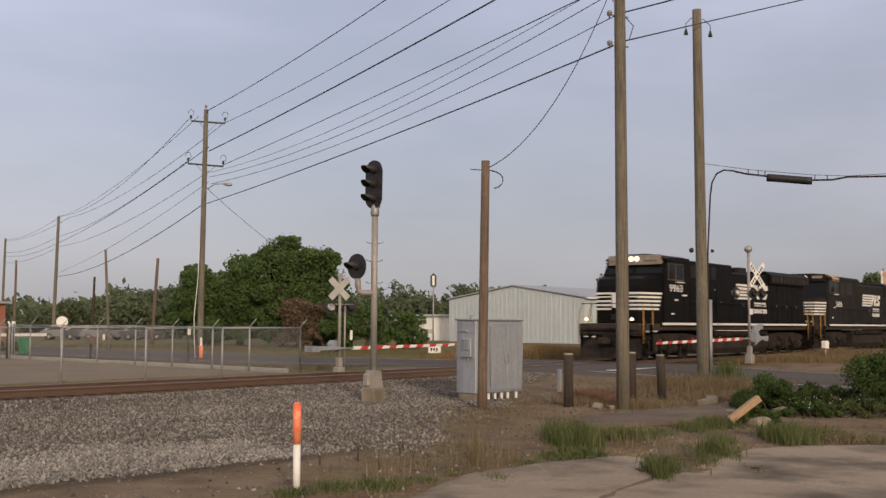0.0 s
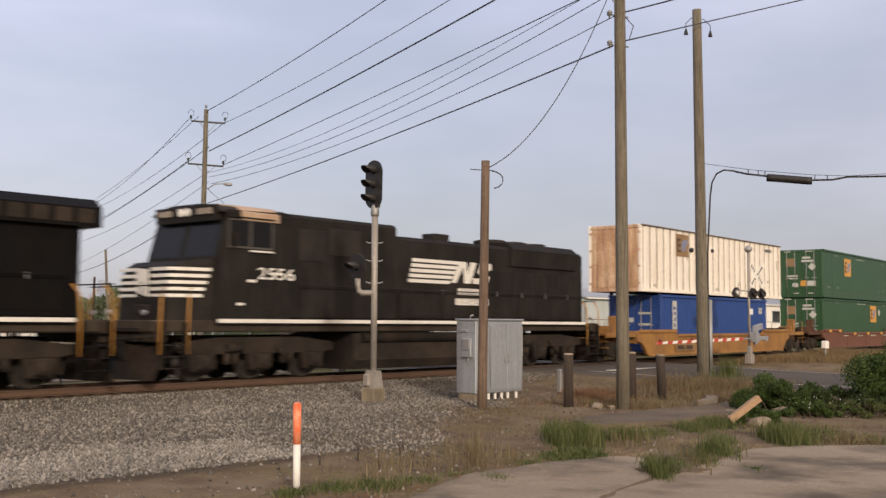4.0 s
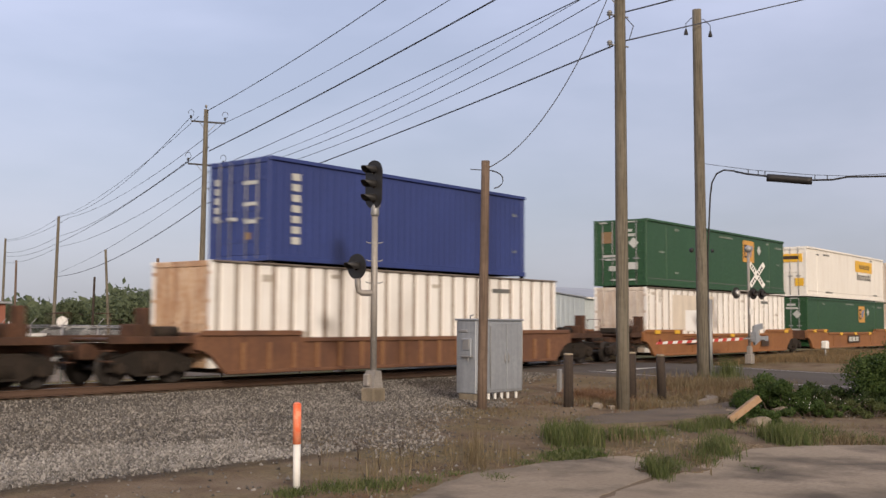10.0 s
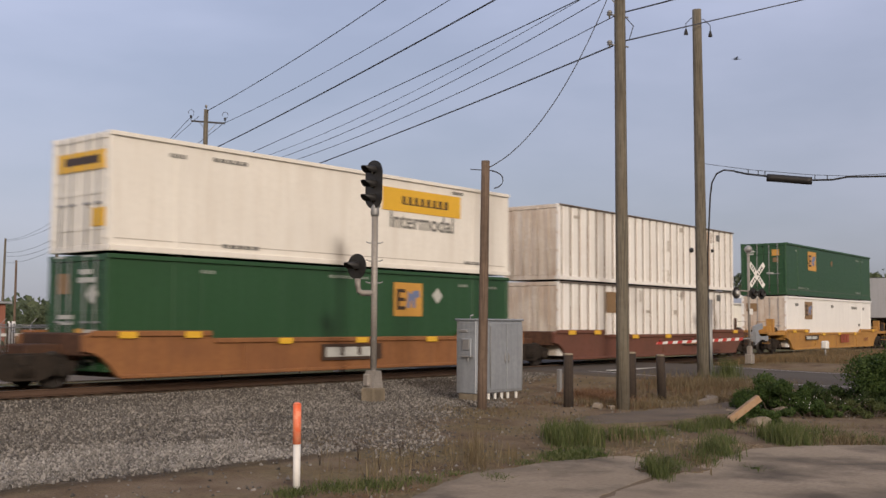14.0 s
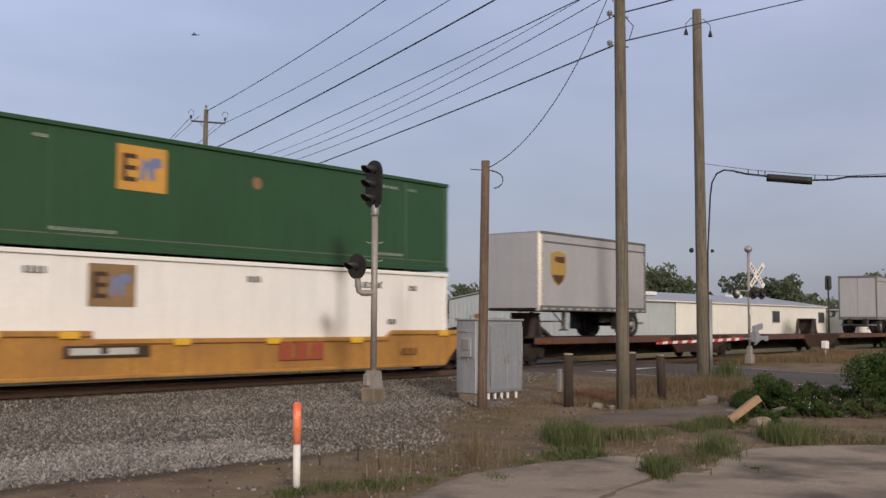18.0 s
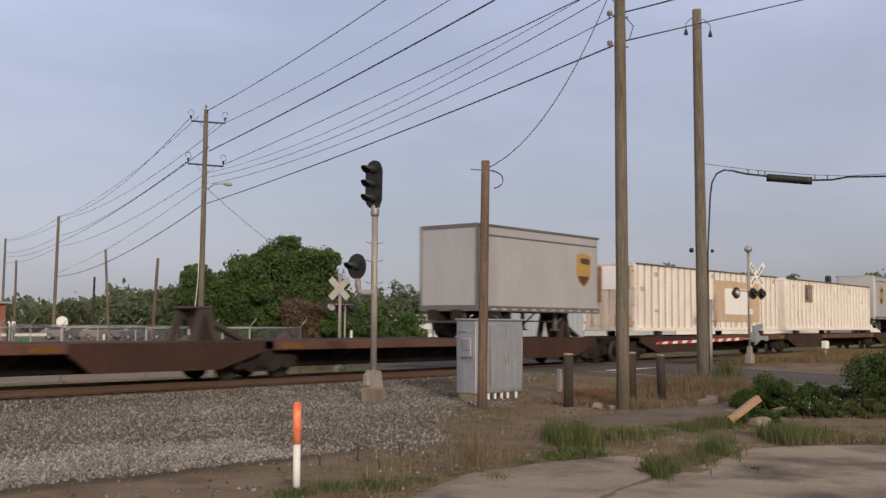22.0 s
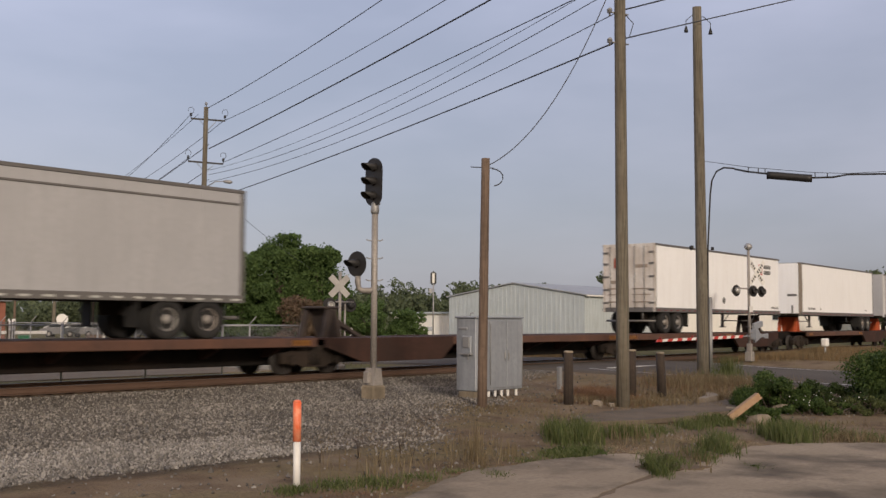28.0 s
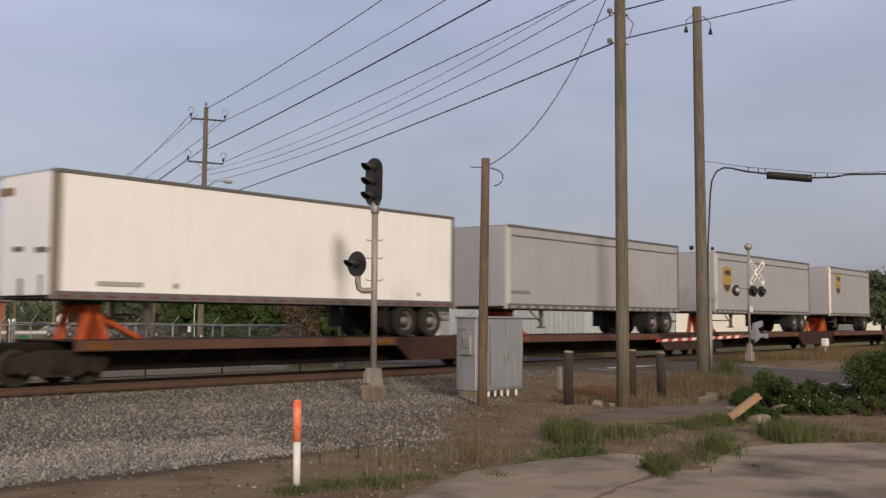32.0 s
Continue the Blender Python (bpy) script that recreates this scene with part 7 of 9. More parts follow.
def logo_square(th, x, z, y, size=1.3, faded=False):
    """Square emblem: dark and blue shapes on orange."""
    base = part("emblem", plate(x, z, size, size * 0.78, y, 0.006), M_LOGO_FADE if faded else M_LOGO_OR, th, "square emblem with dark and blue shapes")
    o = Shape()
    a, h = x - size * 0.4, size * 0.24
    b, c, g = a + size * 0.09, a + size * 0.29, size * 0.08
    o.slab([(a, z - h), (c, z - h), (c, z - h + g), (b, z - h + g), (b, z - g / 2), (c, z - g / 2), (c, z + g / 2), (b, z + g / 2), (b, z + h - g), (c, z + h - g), (c, z + h), (a, z + h)], "y", y - 0.012, y - 0.006)
    part("emblem_mark", o, M_LOGO_DK, base)
    o = Shape()
    b = x - size * 0.06
    o.slab([(b, z - h * 0.8), (b + size * 0.1, z - h * 0.8), (b + size * 0.16, z + h * 0.2), (b + size * 0.22, z - h * 0.8), (b + size * 0.3, z - h * 0.8),
            (b + size * 0.32, z + h * 0.1), (b + size * 0.46, z + h * 0.3), (b + size * 0.44, z + h * 0.9), (b + size * 0.24, z + h * 0.9), (b + size * 0.16, z + h * 0.5), (b + size * 0.06, z + h * 0.8)], "y", y - 0.012, y - 0.006)
    part("emblem_shape", o, M_LOGO_BL, base)


def diamond(th, x, z, y, r=0.26):
    part("diamond_mark", Shape().slab([(x - r, z), (x, z - r), (x + r, z), (x, z + r)], "y", y - 0.006, y), M_MARK, th, "white diamond mark")


def stencils(th, L, z0, H, y, rows):
    """Short stencilled lines that cannot be read: (from the left end, height share, width, bars)."""
    for f, k, w, n in rows:
        part("stencil", bars(-L / 2 + f, z0 + H * k, w, 0.08, y, n, 0.5), M_STENCIL, th)


# ---- well wagons
def well_wagon(label, s_mid, half, body, left_truck=None, right_truck=None, left_end=True, right_end=True, ribs=False, stripe=True, accents=None):
    """A well wagon for stacked containers; half: from its middle to where its ends meet the next."""
    th = thing("well_wagon", label, "well wagon", group="well wagons of the train")
    MOVERS.append((th, s_mid))
    for sg in (-1, 1):
        y0, y1 = sorted((sg * 1.36, sg * 1.50))
        arch = [(8.75, 0.86), (8.5, 0.82), (8.25, 0.7), (8.02, 0.5), (7.85, 0.3), (7.7, 0.2)]
        out = [(-a, b) for a, b in arch] + arch[::-1] + [(8.75, 1.22), (8.3, 1.34), (5.3, 1.34), (5.0, 1.13),
               (-5.0, 1.13), (-5.3, 1.34), (-8.3, 1.34), (-8.75, 1.22)]
        side = part("side_sill", Shape().slab(out, "y", y0, y1), body, th)
        ya, yb = sorted((sg * 1.50, sg * 1.565))
        part("top_chord", Shape().box(-5.0, 5.0, ya, yb, 1.02, 1.15, 0.02).box(-8.6, -5.1, ya, yb, 1.2, 1.34, 0.02).box(5.1, 8.6, ya, yb, 1.2, 1.34, 0.02), body, th)
        part("bottom_chord", Shape().box(-7.7, 7.7, ya, yb, 0.2, 0.3, 0.02), body, th)
        if ribs:
            for i in range(17):
                x = -7.2 + i * 0.9
                # paler than the side, so the ribs' lit faces are painted in too
                part("side_rib", Shape().box(x - 0.06, x + 0.06, ya, yb, 0.3, 1.02, 0.01), M_RIB, side)
        else:
            for x in (-4.0, 0.0, 4.0):
                part("side_seam", Shape().box(x - 0.03, x + 0.03, ya - (0.0 if sg > 0 else -0.045), yb - (0.045 if sg > 0 else 0.0), 0.3, 1.02), body, side)
    ends = body if body in (M_YELLOWCAR, M_DULLYELLOW) else M_GRIMY
    part("well_floor", Shape().box(-7.7, 7.7, -1.36, 1.36, 0.22, 0.34), M_UNDER, th)
    for sg, has, truck in ((-1, left_end, left_truck), (1, right_end, right_truck)):
        end = half - 0.35
        o = Shape().box(sg * 8.1 if sg > 0 else -end, end if sg > 0 else -8.1, -0.45, 0.45, 0.62, 1.02, 0.03)
        o.box(min(sg * 8.0, sg * 8.7), max(sg * 8.0, sg * 8.7), -1.36, 1.36, 0.75, 1.28, 0.03)
        part("end_sill", o, ends, th)
        if has:
            x0, x1 = sorted((sg * 8.7, sg * (half - 0.45)))
            o = Shape().box(x0, x1, -1.3, 1.3, 1.1, 1.14).box(x0, x1, -1.42, -1.34, 1.02, 1.2, 0.01).box(x0, x1, 1.34, 1.42, 1.02, 1.2, 0.01)
            part("end_platform", o, ends, th)
            o = Shape().box(sg * (half - 1.6) - 0.1, sg * (half - 1.6) + 0.1, -1.3, -0.9, 1.14, 1.9, 0.02).box(sg * (half - 1.6) - 0.25, sg * (half - 1.6) + 0.25, -1.2, -0.5, 1.14, 1.5, 0.03)
            part("brake_stand", o, ends, th)
            xe = sg * (half - 0.5)
            for yy in (-1, 1):
                part("handrail", Shape().tube([(xe, yy * 1.35, 0.55), (xe, yy * 1.35, 1.75), (xe, yy * 0.75, 1.75), (xe, yy * 0.75, 1.1)], 0.02, 6), ends, th)
            for z in (0.6, 0.85):
                part("step", Shape().box(xe - 0.1, xe + 0.1, -1.45, -1.1, z, z + 0.03), ends, th)
            part("brake_gear", Shape().box(sg * 9.1 - 0.5, sg * 9.1 + 0.5, -0.6, 0.2, 1.16, 1.4, 0.06).tube([(sg * 9.6, -0.9, 1.3), (sg * 8.9, -0.9, 1.3)], 0.15, 10), M_UNDER, th)
            coupler(th, sg * (half - 0.75), sg)
        if truck is not None:
            bogie(th, truck)
    if stripe:
        for x in (-7.6, -5.7, -2.6, 0.4, 3.6, 7.6):
            part("reflector", plate(x, 1.24 if abs(x) > 5 else 1.06, 0.5, 0.16, -1.568, 0.005), accents or M_LOGO_OR, th, "yellow reflective patch")
    return th


# ---- spine wagons for road trailers
def spine_unit(s0, s1, deep, hitches=(), hitch_mat=None, first=False, last=False, bogie_left=True):
    """One platform between two bogies; deep: which end has the deep side plate. Hitches are places along it."""
    mid, half = (s0 + s1) / 2, (s1 - s0) / 2
    th = thing("spine_wagon", "dark rust-brown articulated flat wagon on rails", "flat wagon", group="flat wagons of the train")
    MOVERS.append((th, mid))
    a0 = -half - (1.4 if first else -0.05)
    a1 = half + (1.4 if last else -0.05)
    part("centre_sill", Shape().box(a0, a1, -0.36, 0.36, 0.28, 1.0, 0.03), M_LOCOUNDER, th)
    d0, d1 = (-half + 0.2, -half + 6.0) if deep == "L" else (half - 6.0, half - 0.2)
    p0, p1 = (d1, half - 0.2) if deep == "L" else (-half + 0.2, d0)
    for sg in (-1, 1):
        y0, y1 = sorted((sg * 1.3, sg * 1.42))
        e = 1.5
        k0, k1 = (e, 0.6) if deep == "L" else (0.6, e)
        part("side_plate", Shape().slab([(d0, 0.78), (d0 + k0, 0.33), (d1 - k1, 0.33), (d1, 0.78), (d1, 1.03), (d0, 1.03)], "y", y0, y1), M_DARKCAR, th)
        part("deck_edge", Shape().box(p0, p1, y0, y1 + 0.0, 0.8, 1.05, 0.02), M_DECKEDGE, th)
        for i in range(5):
            x = p0 + (p1 - p0) * (i + 0.5) / 5
            part("outrigger", Shape().slab([(sg * 0.36, 0.5), (sg * 0.55, 0.5), (sg * 1.32, 0.82), (sg * 1.32, 0.98), (sg * 0.36, 0.98)], "x", x - 0.06, x + 0.06), M_DARKCAR, th)
        for x in (p0 + 0.6, p1 - 0.6):
            part("reflector", plate(x, 0.92, 0.7, 0.15, -1.422, 0.004), M_REFLECT, th, "orange reflective patch")
    n = 12
    for i in range(n):
        a = p0 + (p1 - p0) * i / n
        part("deck_panel", Shape().box(a, a + (p1 - p0) / n - 0.02, -1.4, 1.4, 1.03, 1.06), M_DARKCAR, th)
    part("deck", Shape().box(d0, d1, -1.35, 1.35, 1.0, 1.045), M_DARKCAR, th)
    for x in hitches:
        hm = hitch_mat or M_HITCHDK
        h = Shape().slab([(x - 0.55, 1.04), (x - 0.35, 1.04), (x - 0.12, 1.9), (x - 0.3, 1.9)], "y", -0.55, -0.4)
        h.slab([(x - 0.55, 1.04), (x - 0.35, 1.04), (x - 0.12, 1.9), (x - 0.3, 1.9)], "y", 0.4, 0.55)
        h.slab([(x + 0.35, 1.04), (x + 0.2, 1.04), (x - 0.1, 1.9), (x + 0.08, 1.9)], "y", -0.5, 0.5)
        h.slab([(x + 1.7, 1.04), (x + 1.45, 1.04), (x + 0.0, 1.7), (x + 0.0, 1.85)], "y", -0.12, 0.12)
        hitch = part("trailer_hitch", h, hm, th, "steel trailer hitch")
        part("hitch_plate", Shape().box(x - 0.42, x + 0.2, -0.5, 0.5, 1.9, 1.98, 0.03), M_HITCHDK, hitch)
    if bogie_left:
        bogie(th, -half)
    if last:
        bogie(th, half)
    if first:
        coupler(th, a0 + 0.1, -1)
    if last:
        coupler(th, a1 - 0.1, 1)
    return th


# ---- road trailers riding on the wagons
def road_wheel(parent, x, y, z, r=0.5):
    tyre = part("tyre", Shape().disc((x, y, z), (0, -1 if y < 0 else 1, 0), [(-0.3, r * 0.6), (-0.3, r * 0.94), (-0.26, r), (-0.02, r), (0.0, r * 0.94), (0.0, r * 0.62), (-0.08, r * 0.58)], 24), M_TYRE, parent)
    o = Shape().disc((x, y - (-0.02 if y < 0 else 0.02), z), (0, -1 if y < 0 else 1, 0), [(-0.12, r * 0.3), (-0.1, r * 0.6), (-0.02, r * 0.6), (-0.03, r * 0.54), (-0.12, r * 0.45), (-0.06, r * 0.26), (0.03, r * 0.22), (0.05, r * 0.1)], 20)
    part("rim", o, M_RIM, tyre, "dusty steel rim")


def trailer(label, s0, s1, nose, body, rails, z0=2.0, z1=5.02, deck=1.06, hitch_in=1.0, corner=None, wheels=2, rows=(), band=True, plain_rear=None):
    """A box trailer. nose: 'L' or 'R', the end that rests on the hitch."""
    th = thing("box_trailer", label, "semi trailer", group="road trailers on the train")
    MOVERS.append((th, (s0 + s1) / 2))
    L = s1 - s0
    hl, hw = L / 2, 1.29
    n = -1 if nose == "L" else 1
    for sg in (-1, 1):
        y0, y1 = sorted((sg * hw, sg * (hw - 0.03)))
        k = round((L - 0.3) / 1.22)
        pw = (L - 0.3) / k
        me = Shape().box(0.001, pw - 0.001, y0, y1, z0 + 0.18, z1 - 0.1, 0.002).mesh("side_panel", body)
        for i in range(k):
            part("side_panel", me, None, th).location.x = -hl + 0.15 + i * pw
        ya, yb = sorted((sg * (hw + 0.022), sg * (hw - 0.03)))
        part("top_rail", Shape().box(-hl, hl, ya, yb, z1 - 0.1, z1, 0.015), rails, th)
        part("bottom_rail", Shape().box(-hl, hl, ya, yb, z0, z0 + 0.2, 0.015), rails, th)
        if band:
            part("rub_rail", Shape().box(-hl + 0.2, hl - 0.2, ya, yb, z1 - 0.42, z1 - 0.36, 0.008), rails, th)
        m = round(L / 0.6)
        tape = Shape().box(-0.14, 0.14, sg * (hw + 0.022) - 0.003, sg * (hw + 0.022) + 0.003, z0 + 0.06, z0 + 0.11).mesh("reflective_tape", M_TAPE if body == M_WHITEVAN else M_MARK)
        for i in range(m):
            part("reflective_tape", tape, None, th).location.x = -hl + (i + 0.5) * L / m
    part("roof", Shape().box(-hl + 0.02, hl - 0.02, -hw + 0.01, hw - 0.01, z1 - 0.04, z1 - 0.01), M_ALURAIL, th)
    part("floor", Shape().box(-hl + 0.05, hl - 0.05, -hw + 0.03, hw - 0.03, z0 + 0.02, z0 + 0.17), M_UNDER, th)
    # nose end: rounded corners
    xn = n * hl
    o = Shape()
    a0, a1 = sorted((xn, xn - n * 0.05))
    part("nose_panel", o.box(a0, a1, -hw + 0.16, hw - 0.16, z0 + 0.1, z1 - 0.05, 0.01), body, th)
    for sg in (-1, 1):
        o, pts = Shape(), []
        for i in range(7):
            an = i / 6 * math.pi / 2
            pts.append((xn - n * 0.2 + n * 0.2 * math.sin(an), sg * (hw - 0.2 + 0.2 * math.cos(an) + 0.004)))
        pts2 = [(xn - n * 0.2 + n * 0.17 * math.sin(i / 6 * math.pi / 2), sg * (hw - 0.2 + 0.17 * math.cos(i / 6 * math.pi / 2))) for i in range(7)][::-1]
        part("nose_corner", o.slab(pts + pts2, "z", z0, z1), corner or body, th)
    # door end
    xr = -n * hl
    for sg in (-1, 1):
        y0, y1 = sorted((sg * 0.01, sg * (hw - 0.1)))
        a0, a1 = sorted((xr, xr + n * 0.05))
        door = part("rear_door", Shape().box(a0, a1, y0, y1, z0 + 0.2, z1 - 0.16, 0.01), plain_rear or body, th)
        for f in (0.35, 0.75) if plain_rear else ():
            yy = y0 + (y1 - y0) * f
            part("lock_rod", Shape().tube([(xr - n * 0.03, yy, z0 + 0.1), (xr - n * 0.03, yy, z1 - 0.1)], 0.018, 6), M_GALV, door)
        if plain_rear:
            for f in (0.08, 0.3, 0.52, 0.74, 0.93):
                zz = z0 + 0.2 + f * (z1 - z0 - 0.4)
                ya, yb = sorted((sg * (hw - 0.02), sg * (hw - 0.3)))
                part("hinge", Shape().box(min(xr, xr - n * 0.035), max(xr, xr - n * 0.035), ya, yb, zz - 0.045, zz + 0.045, 0.01), M_STEELRAIL, door)
            for zz, hh in ((z0 + 0.42, 0.05), (z0 + 0.75, 0.04), (z0 + 1.0, 0.06)):
                part("rub_strip", Shape().box(min(xr, xr - n * 0.02), max(xr, xr - n * 0.02), y0 + 0.12, y1 - 0.16, zz, zz + hh), M_CGROOVE, door)
            part("door_mark", Shape().box(min(xr, xr - n * 0.008), max(xr, xr - n * 0.008), sg * 0.62 - 0.3, sg * 0.62 + 0.3, z0 + (1.95 if sg < 0 else 1.25), z0 + (2.1 if sg < 0 else 1.4)), M_CGROOVE, door)
        ya, yb = sorted((sg * hw, sg * (hw - 0.1)))
        part("rear_post", Shape().box(a0 - 0.01, a1 + 0.01, ya, yb, z0, z1, 0.012), plain_rear or rails, th)
    a0, a1 = sorted((xr, xr + n * 0.08))
    part("rear_header", Shape().box(a0, a1, -hw, hw, z1 - 0.16, z1, 0.012), plain_rear or rails, th)
    part("rear_sill", Shape().box(a0, a1, -hw, hw, z0, z0 + 0.2, 0.012), M_STEELRAIL if plain_rear else rails, th)
    # running gear under the door end
    r = 0.5
    zc = deck + r
    for i in range(wheels):
        x = xr + n * (1.1 + 1.25 * i)
        for sg in (-1, 1):
            road_wheel(th, x, sg * 1.25, zc, r)
            road_wheel(th, x, sg * 0.9, zc, r)
        part("axle", Shape().tube([(x, -1.0, zc), (x, 1.0, zc)], 0.07, 8), M_UNDER, th)
    x = xr + n * (1.1 + 1.25 * (wheels - 1) / 2)
    part("bogie_frame", Shape().box(x - 1.5, x + 1.5, -0.6, -0.45, zc + 0.1, z0 + 0.05).box(x - 1.5, x + 1.5, 0.45, 0.6, zc + 0.1, z0 + 0.05), M_UNDER, th)
    o = Shape().tube([(xr + n * 0.15, -1.2, deck + 0.55), (xr + n * 0.15, 1.2, deck + 0.55)], 0.05, 8)
    for yy in (-0.6, 0.6):
        o.tube([(xr + n * 0.15, yy, deck + 0.55), (xr + n * 0.15, yy, z0 + 0.1)], 0.04, 6)
    part("rear_bumper", o, M_STEELRAIL, th)
    for sg in (-1, 1):
        xx = xr + n * (1.1 + 1.25 * wheels - 0.35)
        part("mud_flap", Shape().box(xx - 0.01, xx + 0.01, sg * 1.0 - 0.28, sg * 1.0 + 0.28, zc - 0.2, z0 + 0.05), M_TYRE, th)
    # landing legs, folded up
    x = xn - n * min(2.9, L * 0.3)
    for sg in (-1, 1):
        o = Shape().box(x - 0.07, x + 0.07, sg * 0.75 - 0.06, sg * 0.75 + 0.06, deck + 0.3, z0 + 0.05, 0.01)
        o.box(x - 0.16, x + 0.16, sg * 0.75 - 0.12, sg * 0.75 + 0.12, deck + 0.24, deck + 0.3, 0.01)
        part("landing_leg", o, M_STEELRAIL, th)
        part("leg_brace", Shape().tube([(x, sg * 0.75, deck + 0.45), (x + n * 0.9, sg * 0.75, z0 + 0.04)], 0.03, 6), M_STEELRAIL, th)
    part("leg_cross_bar", Shape().tube([(x, -0.75, deck + 0.6), (x, 0.75, deck + 0.6)], 0.03, 6), M_STEELRAIL, th)
    for f, k, w, b in rows:
        part("stencil", bars(-hl + f, z0 + (z1 - z0) * k, w, 0.12, -hw - 0.001, b), M_MARKDARK, th)
    return th


def shield(th, x, z, y, h=1.35):
    w = h * 0.78
    out = [(x - w / 2, z + h * 0.42), (x, z + h * 0.5), (x + w / 2, z + h * 0.42), (x + w / 2, z - h * 0.12), (x + w * 0.32, z - h * 0.36), (x, z - h * 0.5), (x - w * 0.32, z - h * 0.36), (x - w / 2, z - h * 0.12)]
    base = part("shield_emblem", Shape().slab(out, "y", y - 0.006, y), M_GOLD, th, "gold and brown shield emblem")
    upper = [(x - w * 0.2, z + h * 0.34), (x + w * 0.42, z + h * 0.34), (x + w * 0.42, z + h * 0.16), (x - w * 0.02, z + h * 0.17), (x - w * 0.26, z + h * 0.22)]
    part("shield_field", Shape().slab(upper, "y", y - 0.011, y - 0.006), M_SHIELD, base)
    lower = [(x - w * 0.42, z - h * 0.18), (x + w * 0.42, z - h * 0.18), (x + w * 0.26, z - h * 0.34), (x, z - h * 0.46), (x - w * 0.26, z - h * 0.34)]
    part("shield_field", Shape().slab(lower, "y", y - 0.011, y - 0.006), M_SHIELD, base)


# ---- locomotives
def stripes_bars(x0, x1, y, z, n, pitch, h, lean, sg=-1):
    """White speed stripes on a side; the right ends lean."""
    o = Shape()
    for i in range(n):
        zz = z - i * pitch
        o.slab([(x0 - lean * i * 0.4, zz - h), (x1 - lean * i, zz - h), (x1 - lean * i + lean * 0.5, zz), (x0 - lean * i * 0.4, zz)], "y", y - 0.006, y)
    return o


def locomotive(label, s_mid, half, number, kind):
    th = thing("locomotive", label, "locomotive", group="locomotives")
    MOVERS.append((th, s_mid))
    big = kind == 1
    coat = M_LOCO if big else M_LOCODULL
    part("underframe", Shape().box(-half + 0.5, half - 0.5, -1.45, 1.45, 1.3, 1.6, 0.03), M_SILLDIRT, th, "dusty black underframe")
    for sg in (-1, 1):
        y0, y1 = sorted((sg * 1.45, sg * 1.56))
        part("walkway", Shape().box(-half + 2.4, half - 1.6, y0, y1, 1.5, 1.6, 0.01), coat, th)
        ya, yb = sorted((sg * 1.56, sg * 1.566))
        part("sill_stripe", Shape().box(-half + 2.4, half - 1.6, ya, yb, 1.54, 1.64), M_STRIPE, th, "white sill stripe")
    # ends: pilot, steps, coupler
    for e in (-1, 1):
        x = e * (half - 0.55)
        a0, a1 = sorted((x, x - e * 0.35))
        c0, c1 = sorted((x, x + e * 0.12))
        p = part("pilot", Shape().box(a0, a1, -1.5, 1.5, 1.05, 1.58, 0.03).box(c0, c1, -1.05, 1.05, 1.3, 1.42, 0.02).box(c0, c1, -0.32, 0.32, 0.66, 1.1, 0.03), M_PILOT, th)
        o = Shape()
        for sg in (-1, 1):     # blade swept back to both sides
            q = [(x - e * 0.05, 0, 1.0), (x + e * 0.0, 0, 0.55), (x + e * 0.14, 0, 0.12), (x - e * 0.25, sg * 1.45, 0.98), (x - e * 0.12, sg * 1.47, 0.55), (x + e * 0.08, sg * 1.48, 0.12)]
            o.add(q + [(u - e * 0.08, v, w) for u, v, w in q],
                  [(0, 1, 4, 3), (1, 2, 5, 4), (6, 9, 10, 7), (7, 10, 11, 8), (0, 3, 9, 6), (2, 8, 11, 5), (3, 4, 10, 9), (4, 5, 11, 10), (0, 6, 7, 1), (1, 7, 8, 2)])
        part("plow", o, M_PILOT, p, "dirty snow plow blade")
        part("uncoupling_lever", Shape().tube([(x + e * 0.06, -1.45, 1.2), (x + e * 0.1, -1.0, 1.16), (x + e * 0.14, -0.3, 1.12), (x + e * 0.12, 0.9, 1.16), (x + e * 0.06, 1.45, 1.2)], 0.022, 6), M_LOCOTRUCK, p)
        for yy in (-1.2, -0.75, 0.75, 1.2):
            part("hose_box", Shape().box(c0, c1, yy - 0.1, yy + 0.1, 1.06, 1.22, 0.02), M_LOCOTRUCK, p)
        coupler(th, x, e)
        part("pilot_edge", Shape().box(min(x, x + e * 0.02), max(x, x + e * 0.02), -1.45, 1.45, 1.5, 1.58), M_STRIPE, p, "white edge of the end platform")
        for sg in (-1, 1):
            xs = e * (half - 1.05)
            o = Shape()
            for k in range(4):
                zz = 0.42 + k * 0.29
                o.box(xs - 0.32, xs + 0.32, sg * 1.5 - 0.14, sg * 1.5 + 0.05, zz - 0.025, zz + 0.0, 0.005)
            o.box(xs - 0.36, xs - 0.33, sg * 1.5 - 0.12, sg * 1.5 + 0.04, 0.38, 1.55).box(xs + 0.33, xs + 0.36, sg * 1.5 - 0.12, sg * 1.5 + 0.04, 0.38, 1.55)
            st = part("steps", o, coat, th)
            for k in range(3):
                zz = 0.42 + k * 0.29
                part("step_edge", Shape().box(xs - 0.32, xs + 0.32, sg * 1.555 - 0.006, sg * 1.555 + 0.006, zz - 0.03, zz + 0.0), M_STRIPE, st)
            for dx in (-0.42, 0.42):
                part("grab_iron", Shape().tube([(xs + dx, sg * 1.56, 0.75), (xs + dx, sg * 1.57, 1.7), (xs + dx - e * 0.04, sg * 1.54, 2.2), (xs + dx - e * 0.16, sg * 1.45, 2.42)], 0.028, 6), M_GRAB, th, "orange-yellow grab iron")
        o = Shape()
        for yy in (-0.9, 0.9):
            o.tube([(x, yy, 1.58), (x, yy, 2.55)], 0.02, 6)
